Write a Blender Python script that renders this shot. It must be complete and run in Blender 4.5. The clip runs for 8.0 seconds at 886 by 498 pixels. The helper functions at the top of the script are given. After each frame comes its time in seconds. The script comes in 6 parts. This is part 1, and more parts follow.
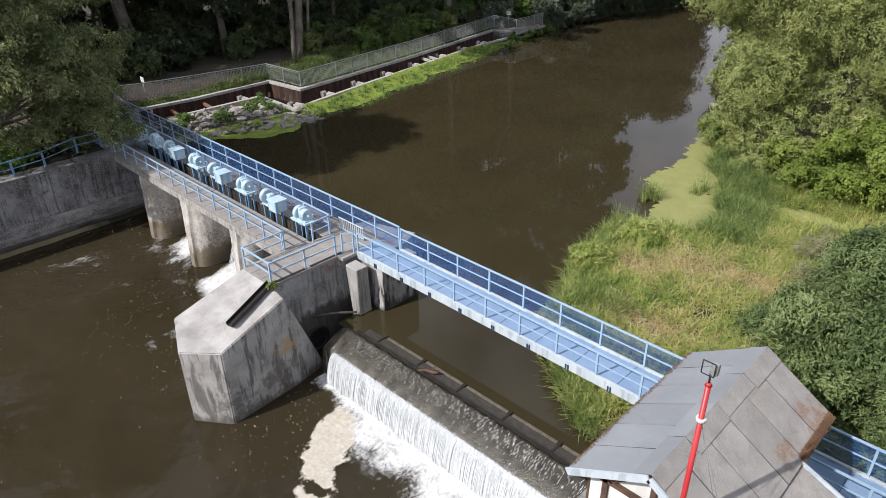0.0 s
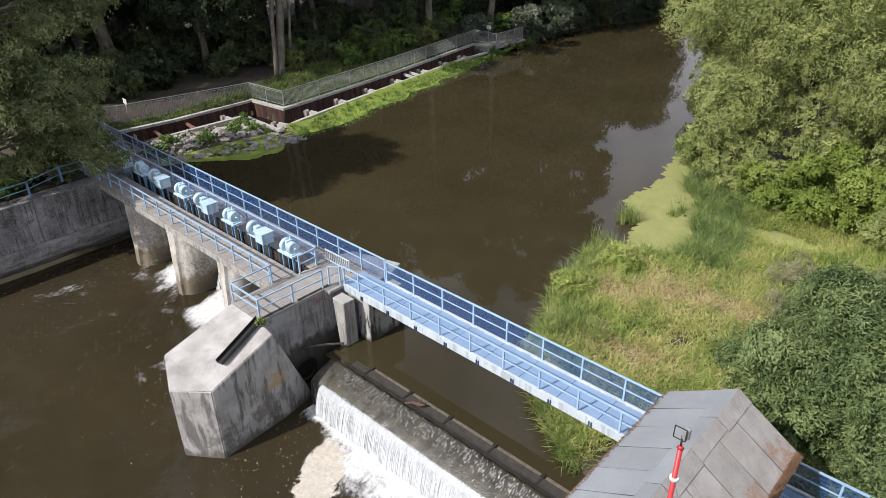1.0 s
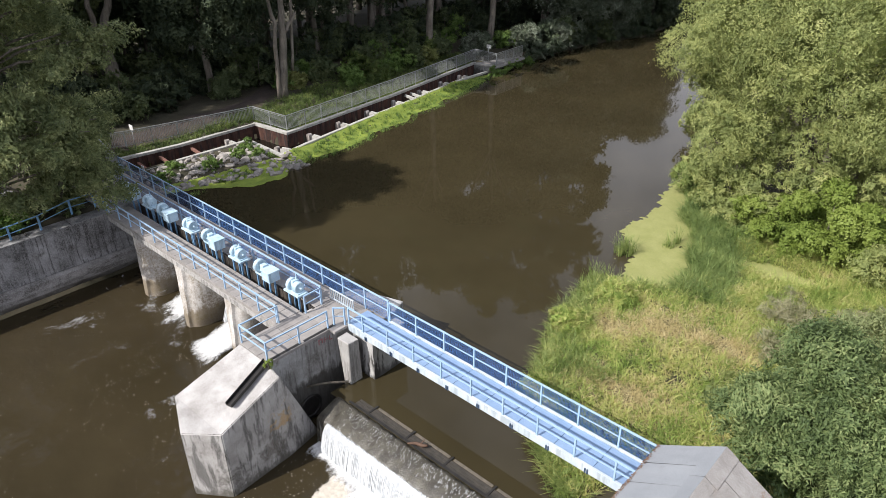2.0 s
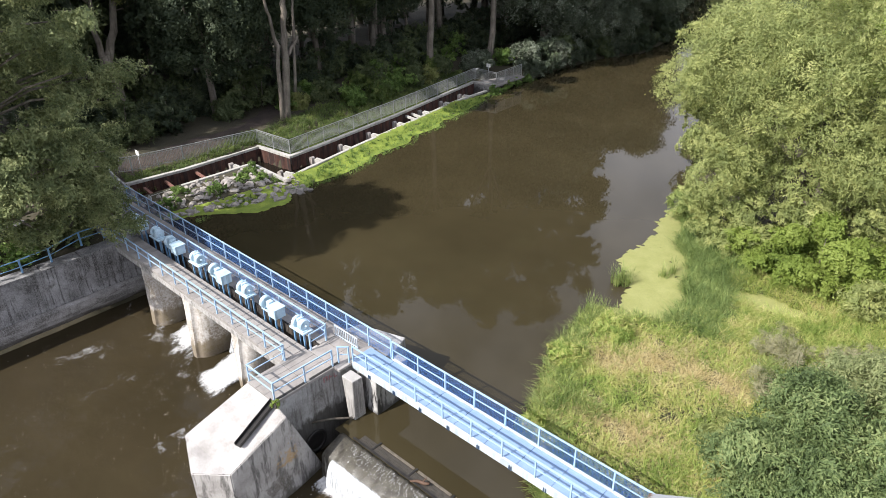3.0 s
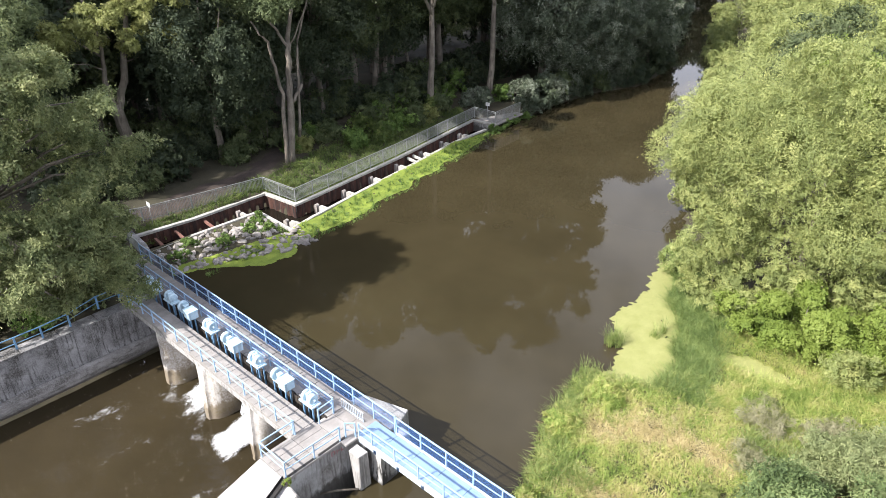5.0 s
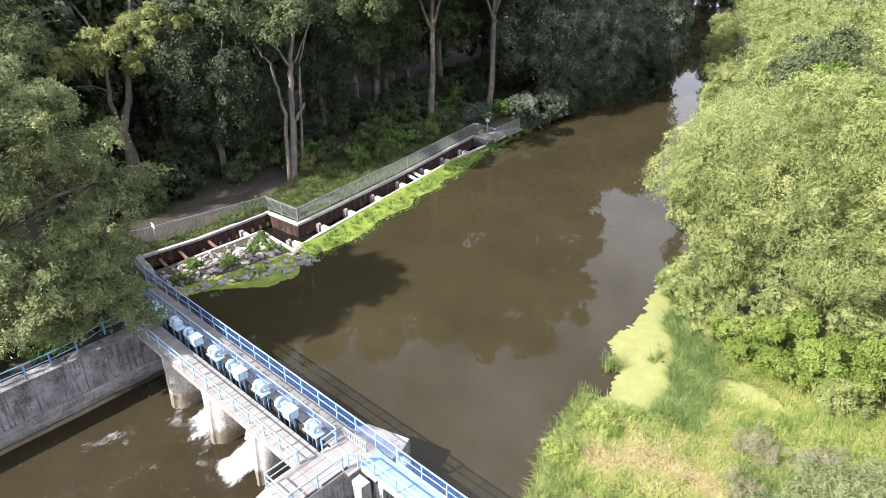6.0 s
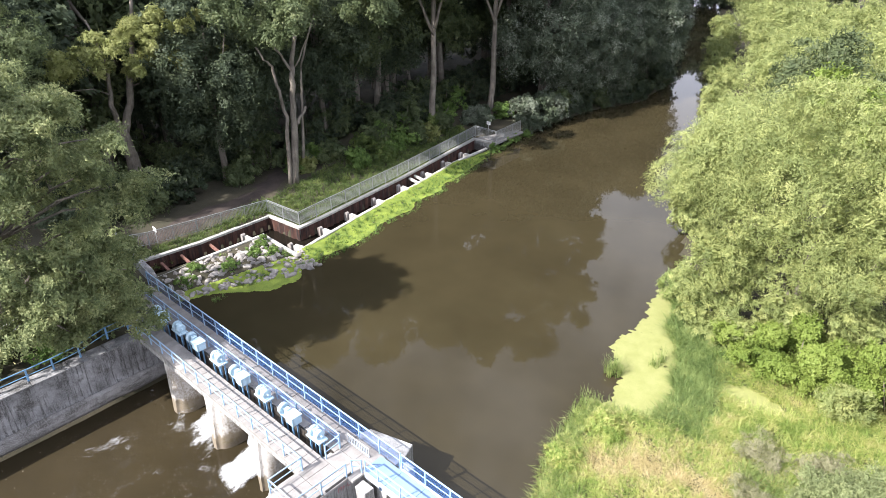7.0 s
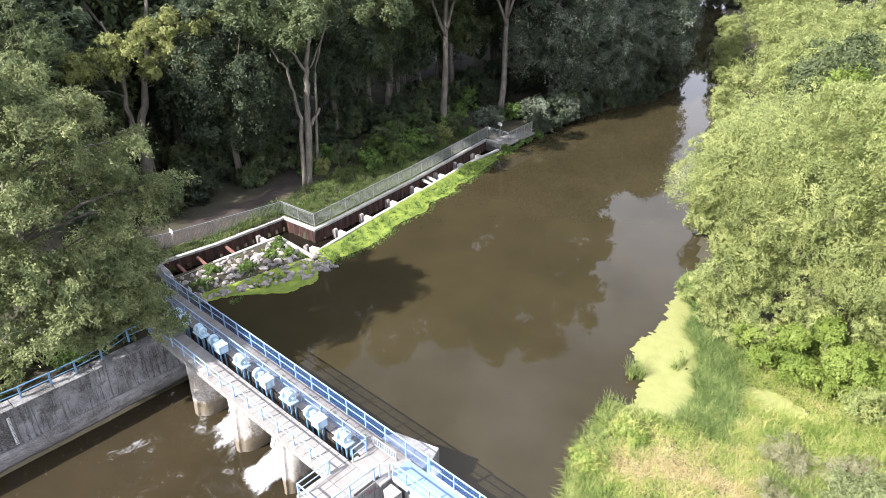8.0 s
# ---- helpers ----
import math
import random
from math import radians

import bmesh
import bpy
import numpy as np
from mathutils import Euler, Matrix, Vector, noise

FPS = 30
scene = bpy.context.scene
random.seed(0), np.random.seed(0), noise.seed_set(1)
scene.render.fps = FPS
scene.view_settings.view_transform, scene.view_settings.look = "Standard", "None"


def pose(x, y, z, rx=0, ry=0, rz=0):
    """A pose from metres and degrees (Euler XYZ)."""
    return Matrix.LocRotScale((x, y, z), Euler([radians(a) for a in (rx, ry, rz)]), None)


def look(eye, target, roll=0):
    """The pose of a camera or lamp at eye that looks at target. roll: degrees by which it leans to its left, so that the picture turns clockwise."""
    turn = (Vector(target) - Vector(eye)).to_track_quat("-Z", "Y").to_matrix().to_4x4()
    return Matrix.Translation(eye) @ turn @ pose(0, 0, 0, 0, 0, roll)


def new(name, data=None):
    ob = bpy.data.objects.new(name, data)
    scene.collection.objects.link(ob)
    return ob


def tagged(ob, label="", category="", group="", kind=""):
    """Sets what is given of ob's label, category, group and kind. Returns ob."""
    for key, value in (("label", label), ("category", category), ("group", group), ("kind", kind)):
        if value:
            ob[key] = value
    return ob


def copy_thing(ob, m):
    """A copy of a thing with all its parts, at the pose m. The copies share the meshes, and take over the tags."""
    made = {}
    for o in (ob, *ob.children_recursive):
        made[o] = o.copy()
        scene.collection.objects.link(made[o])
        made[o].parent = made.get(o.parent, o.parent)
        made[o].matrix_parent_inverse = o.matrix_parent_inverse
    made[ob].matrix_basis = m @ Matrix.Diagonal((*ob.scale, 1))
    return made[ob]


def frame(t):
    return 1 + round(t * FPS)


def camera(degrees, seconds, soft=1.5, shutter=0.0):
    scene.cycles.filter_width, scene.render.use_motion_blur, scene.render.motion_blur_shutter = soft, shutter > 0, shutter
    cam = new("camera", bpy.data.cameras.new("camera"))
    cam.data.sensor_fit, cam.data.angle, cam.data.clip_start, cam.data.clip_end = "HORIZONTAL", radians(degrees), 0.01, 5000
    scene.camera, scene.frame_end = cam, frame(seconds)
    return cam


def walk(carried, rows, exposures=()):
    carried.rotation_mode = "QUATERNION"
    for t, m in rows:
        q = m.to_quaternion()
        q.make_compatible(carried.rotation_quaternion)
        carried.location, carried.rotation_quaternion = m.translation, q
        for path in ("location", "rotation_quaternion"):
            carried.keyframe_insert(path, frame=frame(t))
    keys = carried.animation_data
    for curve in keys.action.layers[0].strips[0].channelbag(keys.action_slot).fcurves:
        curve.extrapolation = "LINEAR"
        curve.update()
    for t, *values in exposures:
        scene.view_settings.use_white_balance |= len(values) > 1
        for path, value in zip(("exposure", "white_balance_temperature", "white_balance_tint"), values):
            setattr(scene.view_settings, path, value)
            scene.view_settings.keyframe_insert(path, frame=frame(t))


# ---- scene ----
cam = camera(65.9, 8.0, soft=0.65)
METRES, EYE, TILT, LEAN, TURN = 15.2, 18.45, -28.9, 0.7, 44.3
ROWS = [
    (0.0, 0.0, 0.0, 0.0, 0.0, 0.0, -0.0),
    (0.5, -0.0009, -0.0161, 0.0342, -1.14, -0.0, 0.55),
    (1.0, -0.0049, -0.0506, 0.0994, -1.43, 0.01, 0.66),
    (1.5, -0.0081, -0.0847, 0.1655, -1.45, 0.05, 0.65),
    (3.0, -0.0162, -0.1896, 0.3634, -1.48, 0.15, 0.61),
    (3.5, -0.0179, -0.2245, 0.4303, -1.48, 0.19, 0.6),
    (4.0, -0.0191, -0.26, 0.4998, -1.49, 0.22, 0.59),
    (4.5, -0.02, -0.2949, 0.5696, -1.5, 0.25, 0.59),
    (6.0, -0.0251, -0.3922, 0.7723, -1.51, 0.31, 0.54),
    (6.5, -0.0266, -0.3966, 0.7872, -1.52, 0.33, 0.52),
    (7.0, -0.0412, -0.3949, 0.7944, -1.59, 0.33, 0.52),
    (7.5, -0.088, -0.3922, 0.8035, -1.62, 0.31, 0.54),
    (8.0, -0.1411, -0.3884, 0.8088, -1.56, 0.3, 0.55),
]
walk(cam, [(t, pose(0, 0, EYE, TILT, LEAN, TURN) @ pose(METRES * x, METRES * y, METRES * z, 90 + pitch, roll, yaw)) for t, x, y, z, yaw, pitch, roll in ROWS],
     exposures=[(0.0, 0.05, 6080, 13.5), (0.5, 0.08, 6120, 13.5), (1.5, 0.22, 6120, 13.5), (3.0, 0.66, 6120, 13.5), (4.5, 0.94, 6120, 13.5), (6.0, 1.19, 6000, 14.5), (8.0, 1.25, 6000, 14.5)])

# ---- sky and sun ----
SUN = Vector((-0.183, -0.73, 0.656)).normalized()
world = bpy.data.worlds.new("sky")
scene.world = world
world.use_nodes = True
wn = world.node_tree
sky = wn.nodes.new("ShaderNodeTexSky")
sky.sky_type = "NISHITA"
sky.sun_disc = False
sky.sun_elevation = math.asin(SUN.z)
sky.sun_rotation = math.atan2(SUN.x, SUN.y)
sky.air_density, sky.dust_density, sky.ozone_density = 1.0, 1.5, 1.0
wn.nodes["Background"].inputs["Strength"].default_value = 0.10
# broken white cloud over the whole sky
wc = wn.nodes.new("ShaderNodeTexCoord")
wnoise = wn.nodes.new("ShaderNodeTexNoise")
wnoise.inputs["Scale"].default_value, wnoise.inputs["Detail"].default_value, wnoise.inputs["Roughness"].default_value = 2.6, 7.0, 0.55
wn.links.new(wc.outputs["Generated"], wnoise.inputs["Vector"])
wramp = wn.nodes.new("ShaderNodeValToRGB")
wramp.color_ramp.elements[0].position, wramp.color_ramp.elements[1].position = 0.36, 0.55
wn.links.new(wnoise.outputs[0], wramp.inputs[0])
wmix = wn.nodes.new("ShaderNodeMix")
wmix.data_type = "RGBA"
wn.links.new(wramp.outputs[0], wmix.inputs[0])
wn.links.new(sky.outputs[0], wmix.inputs[6])
wmix.inputs[7].default_value = (8.2, 8.3, 8.8, 1)
wn.links.new(wmix.outputs[2], wn.nodes["Background"].inputs["Color"])
lamp = bpy.data.lights.new("sun", "SUN")
lamp.energy, lamp.angle, lamp.color = 4.8, radians(0.6), (1.0, 0.95, 0.86)
sun = new("sun", lamp)
sun.matrix_world = look(SUN * 100, (0, 0, 0))


# ---- materials ----
def ramp_node(nt, stops):
    r = nt.nodes.new("ShaderNodeValToRGB")
    els = r.color_ramp.elements
    while len(els) < len(stops):
        els.new(0.5)
    for e, (p, c) in zip(els, stops):
        e.position, e.color = p, (*c, 1)
    return r


def noise_node(nt, vec, scale, detail=6.0, rough=0.6):
    n = nt.nodes.new("ShaderNodeTexNoise")
    n.inputs["Scale"].default_value, n.inputs["Detail"].default_value, n.inputs["Roughness"].default_value = scale, detail, rough
    nt.links.new(vec, n.inputs["Vector"])
    return n


def mix_rgb(nt, fac, a, b, mode="MIX"):
    m = nt.nodes.new("ShaderNodeMix")
    m.data_type, m.blend_type = "RGBA", mode
    for sock, v in ((m.inputs[0], fac), (m.inputs[6], a), (m.inputs[7], b)):
        if hasattr(v, "is_linked"):
            nt.links.new(v, sock)
        elif isinstance(v, tuple):
            sock.default_value = (*v, 1)
        else:
            sock.default_value = v
    return m.outputs[2]


def scaled(nt, vec, sx, sy, sz):
    m = nt.nodes.new("ShaderNodeMapping")
    m.inputs["Scale"].default_value = (sx, sy, sz)
    nt.links.new(vec, m.inputs["Vector"])
    return m.outputs[0]


def surface(name, light, dark, rough=0.8, metal=0.0, grain=40.0, patch=1.2, bump=0.3, stain=None, streak=0.0, vary=0.0, island=0.0, thick=0.01, speck=None, blotch=None, drip=(2.2, 0.25), tide=None, spots=()):
    """A solid surface: two colours mixed by patches and grain, optional stain colour in vertical streaks, optional variation from piece to piece.
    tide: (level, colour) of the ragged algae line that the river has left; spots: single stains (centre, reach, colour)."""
    m = bpy.data.materials.new(name)
    m.use_nodes = True
    nt = m.node_tree
    p = nt.nodes["Principled BSDF"]
    geo = nt.nodes.new("ShaderNodeNewGeometry")
    pos = geo.outputs["Position"]
    a, b = noise_node(nt, pos, patch), noise_node(nt, pos, grain, 4)
    ra = ramp_node(nt, [(0.32, dark), (0.68, light)])
    nt.links.new(a.outputs[0], ra.inputs[0])
    rb = ramp_node(nt, [(0.3, (0.72, 0.72, 0.72)), (0.7, (1.0, 1.0, 1.0))])
    nt.links.new(b.outputs[0], rb.inputs[0])
    col = mix_rgb(nt, 1.0, ra.outputs[0], rb.outputs[0], "MULTIPLY")
    if stain:
        s = noise_node(nt, scaled(nt, pos, drip[0], drip[0], drip[1]), 1.3, 5, 0.65)
        rs = ramp_node(nt, [(0.5, (0, 0, 0)), (0.5 + 0.09, (streak, streak, streak))])
        nt.links.new(s.outputs[0], rs.inputs[0])
        # drips run down upright faces only
        sep = nt.nodes.new("ShaderNodeSeparateXYZ")
        nt.links.new(geo.outputs["True Normal"], sep.inputs[0])
        up = nt.nodes.new("ShaderNodeMapRange")
        up.inputs["From Min"].default_value, up.inputs["From Max"].default_value = 0.75, 0.35
        nt.links.new(sep.outputs["Z"], up.inputs["Value"])
        run = nt.nodes.new("ShaderNodeMath")
        run.operation = "MULTIPLY"
        nt.links.new(rs.outputs[0], run.inputs[0])
        nt.links.new(up.outputs[0], run.inputs[1])
        col = mix_rgb(nt, run.outputs[0], col, stain)
    if blotch:
        s = noise_node(nt, pos, blotch[1], 7, 0.7)
        rs = ramp_node(nt, [(blotch[2], (0, 0, 0)), (blotch[2] + 0.1, (0.85, 0.85, 0.85))])
        nt.links.new(s.outputs[0], rs.inputs[0])
        col = mix_rgb(nt, rs.outputs[0], col, blotch[0])
    for centre, reach, colour in spots:
        far = nt.nodes.new("ShaderNodeVectorMath")
        far.operation = "DISTANCE"
        far.inputs[1].default_value = centre
        nt.links.new(pos, far.inputs[0])
        s = noise_node(nt, pos, 2.6, 6, 0.7)
        edge = nt.nodes.new("ShaderNodeMath")
        edge.operation = "MULTIPLY_ADD"
        edge.inputs[1].default_value = -6.0 * reach
        nt.links.new(s.outputs[0], edge.inputs[0])
        nt.links.new(far.outputs["Value"], edge.inputs[2])
        rs = nt.nodes.new("ShaderNodeMapRange")
        rs.inputs["From Min"].default_value, rs.inputs["From Max"].default_value, rs.inputs["To Max"].default_value = -2.1 * reach, -2.7 * reach, 0.75
        nt.links.new(edge.outputs[0], rs.inputs["Value"])
        col = mix_rgb(nt, rs.outputs[0], col, colour)
    if speck:
        s = noise_node(nt, pos, speck[1], 2, 0.5)
        rs = ramp_node(nt, [(0.44, (0, 0, 0)), (0.62, (speck[2], speck[2], speck[2]))])
        nt.links.new(s.outputs[0], rs.inputs[0])
        col = mix_rgb(nt, rs.outputs[0], col, speck[0])
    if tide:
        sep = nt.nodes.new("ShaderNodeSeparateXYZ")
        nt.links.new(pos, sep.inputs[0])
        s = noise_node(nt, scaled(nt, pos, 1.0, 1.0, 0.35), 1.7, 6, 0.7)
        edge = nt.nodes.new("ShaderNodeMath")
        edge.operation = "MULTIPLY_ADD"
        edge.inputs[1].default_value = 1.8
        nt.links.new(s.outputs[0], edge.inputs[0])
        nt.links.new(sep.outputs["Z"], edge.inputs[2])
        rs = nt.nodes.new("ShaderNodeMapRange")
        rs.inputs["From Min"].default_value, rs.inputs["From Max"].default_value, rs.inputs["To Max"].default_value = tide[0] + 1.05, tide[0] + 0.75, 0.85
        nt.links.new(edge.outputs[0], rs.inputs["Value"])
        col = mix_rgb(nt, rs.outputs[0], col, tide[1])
    if vary or island:
        src = geo.outputs["Random Per Island"]
        if vary:
            src = nt.nodes.new("ShaderNodeObjectInfo").outputs["Random"]
        k = vary or island
        rv = ramp_node(nt, [(0.0, (1 - k, 1 - k, 1 - k)), (1.0, (1, 1, 1))])
        nt.links.new(src, rv.inputs[0])
        col = mix_rgb(nt, 1.0, col, rv.outputs[0], "MULTIPLY")
    nt.links.new(col, p.inputs["Base Color"])
    p.inputs["Roughness"].default_value, p.inputs["Metallic"].default_value = rough, metal
    if bump:
        bn = nt.nodes.new("ShaderNodeBump")
        bn.inputs["Strength"].default_value, bn.inputs["Distance"].default_value = bump, thick
        nt.links.new(b.outputs[0], bn.inputs["Height"])
        nt.links.new(bn.outputs[0], p.inputs["Normal"])
    return m


def leaf_material(name, stops, through_light=0.36, patch=0.35, rough=0.62, each=0.34):
    """Leaves: colour from leaf to leaf and in larger patches, some light passing through."""
    m = bpy.data.materials.new(name)
    m.use_nodes = True
    nt = m.node_tree
    p = nt.nodes["Principled BSDF"]
    geo = nt.nodes.new("ShaderNodeNewGeometry")
    r = ramp_node(nt, stops)
    n = noise_node(nt, geo.outputs["Position"], patch, 5, 0.62)
    add = nt.nodes.new("ShaderNodeMath")
    add.operation = "MULTIPLY_ADD"
    add.inputs[1].default_value = each
    nt.links.new(geo.outputs["Random Per Island"], add.inputs[0])
    sub = nt.nodes.new("ShaderNodeMath")
    sub.operation = "MULTIPLY_ADD"
    sub.inputs[1].default_value, sub.inputs[2].default_value = 1.7, -0.35 - each / 2
    nt.links.new(n.outputs[0], sub.inputs[0])
    nt.links.new(sub.outputs[0], add.inputs[2])
    nt.links.new(add.outputs[0], r.inputs[0])
    nt.links.new(r.outputs[0], p.inputs["Base Color"])
    p.inputs["Roughness"].default_value = rough
    p.inputs["Specular IOR Level"].default_value = 0.3
    tr = nt.nodes.new("ShaderNodeBsdfTranslucent")
    nt.links.new(r.outputs[0], tr.inputs["Color"])
    mx = nt.nodes.new("ShaderNodeMixShader")
    mx.inputs[0].default_value = through_light
    nt.links.new(p.outputs[0], mx.inputs[1])
    nt.links.new(tr.outputs[0], mx.inputs[2])
    nt.links.new(mx.outputs[0], nt.nodes["Material Output"].inputs["Surface"])
    return m


def water_material(name, base, rough, ripple, scale):
    m = bpy.data.materials.new(name)
    m.use_nodes = True
    nt = m.node_tree
    p = nt.nodes["Principled BSDF"]
    geo = nt.nodes.new("ShaderNodeNewGeometry")
    n = noise_node(nt, geo.outputs["Position"], 0.12, 3)
    r = ramp_node(nt, [(0.3, tuple(c * 0.85 for c in base)), (0.7, tuple(c * 1.15 for c in base))])
    nt.links.new(n.outputs[0], r.inputs[0])
    nt.links.new(r.outputs[0], p.inputs["Base Color"])
    p.inputs["Roughness"].default_value, p.inputs["IOR"].default_value = rough, 1.33
    w = noise_node(nt, geo.outputs["Position"], scale, 3, 0.5)
    b = nt.nodes.new("ShaderNodeBump")
    b.inputs["Strength"].default_value, b.inputs["Distance"].default_value = ripple, 0.05
    nt.links.new(w.outputs[0], b.inputs["Height"])
    nt.links.new(b.outputs[0], p.inputs["Normal"])
    return m


def mesh_fence_material(name, colour, spacing, wire):
    """Woven wire: wires where a fine grid has them, open between."""
    m = bpy.data.materials.new(name)
    m.use_nodes = True
    nt = m.node_tree
    p = nt.nodes["Principled BSDF"]
    p.inputs["Base Color"].default_value, p.inputs["Roughness"].default_value = (*colour, 1), 0.5
    tc = nt.nodes.new("ShaderNodeTexCoord")
    sep = nt.nodes.new("ShaderNodeSeparateXYZ")
    nt.links.new(tc.outputs["Object"], sep.inputs[0])
    outs = []
    for sign in (1, -1):
        a = nt.nodes.new("ShaderNodeMath")
        a.operation = "MULTIPLY_ADD"
        a.inputs[1].default_value = sign
        nt.links.new(sep.outputs["X"], a.inputs[0])
        nt.links.new(sep.outputs["Z"], a.inputs[2])
        f = nt.nodes.new("ShaderNodeMath")
        f.operation = "PINGPONG"
        f.inputs[1].default_value = spacing
        nt.links.new(a.outputs[0], f.inputs[0])
        c = nt.nodes.new("ShaderNodeMath")
        c.operation = "LESS_THAN"
        c.inputs[1].default_value = wire
        nt.links.new(f.outputs[0], c.inputs[0])
        outs.append(c.outputs[0])
    mx = nt.nodes.new("ShaderNodeMath")
    mx.operation = "MAXIMUM"
    nt.links.new(outs[0], mx.inputs[0])
    nt.links.new(outs[1], mx.inputs[1])
    nt.links.new(mx.outputs[0], p.inputs["Alpha"])
    return m


CONCRETE = surface("weathered concrete", (0.47, 0.45, 0.42), (0.32, 0.305, 0.28), 0.9, grain=34, patch=1.3, bump=0.5, stain=(0.11, 0.10, 0.09), streak=0.75, drip=(3.0, 0.3), speck=((0.56, 0.54, 0.51), 22, 0.35), blotch=((0.25, 0.225, 0.19), 2.4, 0.6))
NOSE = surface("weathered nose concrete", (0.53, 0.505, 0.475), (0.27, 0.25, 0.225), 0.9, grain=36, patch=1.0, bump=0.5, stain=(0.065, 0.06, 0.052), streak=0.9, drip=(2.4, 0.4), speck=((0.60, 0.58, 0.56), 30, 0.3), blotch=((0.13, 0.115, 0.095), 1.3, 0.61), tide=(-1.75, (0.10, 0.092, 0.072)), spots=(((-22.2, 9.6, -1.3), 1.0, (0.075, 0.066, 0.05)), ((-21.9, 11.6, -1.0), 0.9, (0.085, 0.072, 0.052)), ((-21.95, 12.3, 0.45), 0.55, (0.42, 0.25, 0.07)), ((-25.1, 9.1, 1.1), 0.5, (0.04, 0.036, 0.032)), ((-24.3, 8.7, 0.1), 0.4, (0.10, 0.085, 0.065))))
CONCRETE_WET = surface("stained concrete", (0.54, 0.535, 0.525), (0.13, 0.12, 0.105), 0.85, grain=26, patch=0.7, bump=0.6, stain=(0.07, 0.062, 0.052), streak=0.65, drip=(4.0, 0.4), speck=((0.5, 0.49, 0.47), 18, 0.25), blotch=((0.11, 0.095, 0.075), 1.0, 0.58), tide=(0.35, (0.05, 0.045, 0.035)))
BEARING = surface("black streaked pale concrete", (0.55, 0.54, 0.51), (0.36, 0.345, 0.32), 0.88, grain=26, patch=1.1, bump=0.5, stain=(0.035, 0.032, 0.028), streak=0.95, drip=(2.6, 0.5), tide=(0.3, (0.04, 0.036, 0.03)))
CONCRETE_OLD = surface("old blotched concrete", (0.42, 0.41, 0.405), (0.05, 0.047, 0.043), 0.92, grain=26, patch=0.6, bump=0.6, stain=(0.045, 0.042, 0.038), streak=0.8, drip=(3.6, 0.2), speck=((0.5, 0.48, 0.46), 12, 0.25), blotch=((0.05, 0.045, 0.038), 0.55, 0.53))
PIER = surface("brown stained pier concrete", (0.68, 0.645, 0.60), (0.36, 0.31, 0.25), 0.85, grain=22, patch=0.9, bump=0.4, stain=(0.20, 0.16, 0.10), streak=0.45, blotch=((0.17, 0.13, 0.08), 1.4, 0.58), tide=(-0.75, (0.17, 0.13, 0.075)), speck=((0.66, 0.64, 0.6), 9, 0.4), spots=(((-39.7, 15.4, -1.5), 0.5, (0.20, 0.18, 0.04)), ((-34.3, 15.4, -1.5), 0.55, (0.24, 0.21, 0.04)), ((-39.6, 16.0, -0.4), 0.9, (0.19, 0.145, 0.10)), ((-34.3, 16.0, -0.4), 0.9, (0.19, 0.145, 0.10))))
SLAB = surface("concrete slab", (0.40, 0.37, 0.34), (0.30, 0.275, 0.25), 0.9, grain=50, patch=2.0, bump=0.3, vary=0.18)
FOOTING = surface("pale washed concrete", (0.36, 0.34, 0.32), (0.11, 0.10, 0.088), 0.9, grain=22, patch=0.8, bump=0.6, stain=(0.07, 0.062, 0.052), streak=0.7, drip=(0.7, 3.0), blotch=((0.09, 0.08, 0.065), 0.9, 0.6), speck=((0.5, 0.48, 0.46), 14, 0.3))
NEW_CONCRETE = surface("pale concrete", (0.55, 0.53, 0.48), (0.42, 0.40, 0.36), 0.85, grain=30, patch=1.3, bump=0.25, stain=(0.22, 0.2, 0.17), streak=0.5)
# worn paint on the wall railing; on the hoists a darker blue for shade
WORN_OR_SHADED_BLUE = surface("mid blue for worn paint and shaded posts", (0.22, 0.40, 0.60), (0.15, 0.31, 0.50), 0.5, grain=60, patch=2.5, bump=0.1, stain=(0.12, 0.16, 0.2), streak=0.3)
BLUE = surface("light blue paint", (0.42, 0.57, 0.73), (0.33, 0.50, 0.69), 0.45, grain=60, patch=2.5, bump=0.1, stain=(0.45, 0.5, 0.55), streak=0.2)
PALE_BLUE = surface("pale blue machine paint", (0.60, 0.745, 0.82), (0.44, 0.62, 0.74), 0.4, grain=40, patch=3.0, bump=0.15, stain=(0.16, 0.22, 0.26), streak=0.45)
WHITE_BLUE = surface("bleached blue beam paint", (0.66, 0.70, 0.72), (0.5, 0.58, 0.64), 0.5, grain=40, patch=1.5, bump=0.15, stain=(0.22, 0.26, 0.28), streak=0.5)
DECK_BLUE = surface("blue chequer plate", (0.31, 0.43, 0.61), (0.25, 0.37, 0.56), 0.5, grain=28, patch=1.5, bump=0.35, vary=0.12)
DARK_STEEL = surface("dark wet steel", (0.05, 0.045, 0.04), (0.02, 0.019, 0.018), 0.6, 0.3, grain=30, patch=2.0, bump=0.4)
BLUE_STEEL = surface("dark blue steel", (0.06, 0.11, 0.20), (0.03, 0.06, 0.12), 0.5, 0.2, grain=30, patch=2.0, bump=0.2)
GALVANISED = surface("galvanised steel", (0.50, 0.51, 0.50), (0.38, 0.39, 0.39), 0.5, 0.5, grain=30, patch=3.0, bump=0.1)
BROWN_POST = surface("brown-grey wet concrete", (0.50, 0.46, 0.42), (0.26, 0.22, 0.19), 0.85, grain=22, patch=2.0, bump=0.4, stain=(0.07, 0.05, 0.04), streak=0.7)
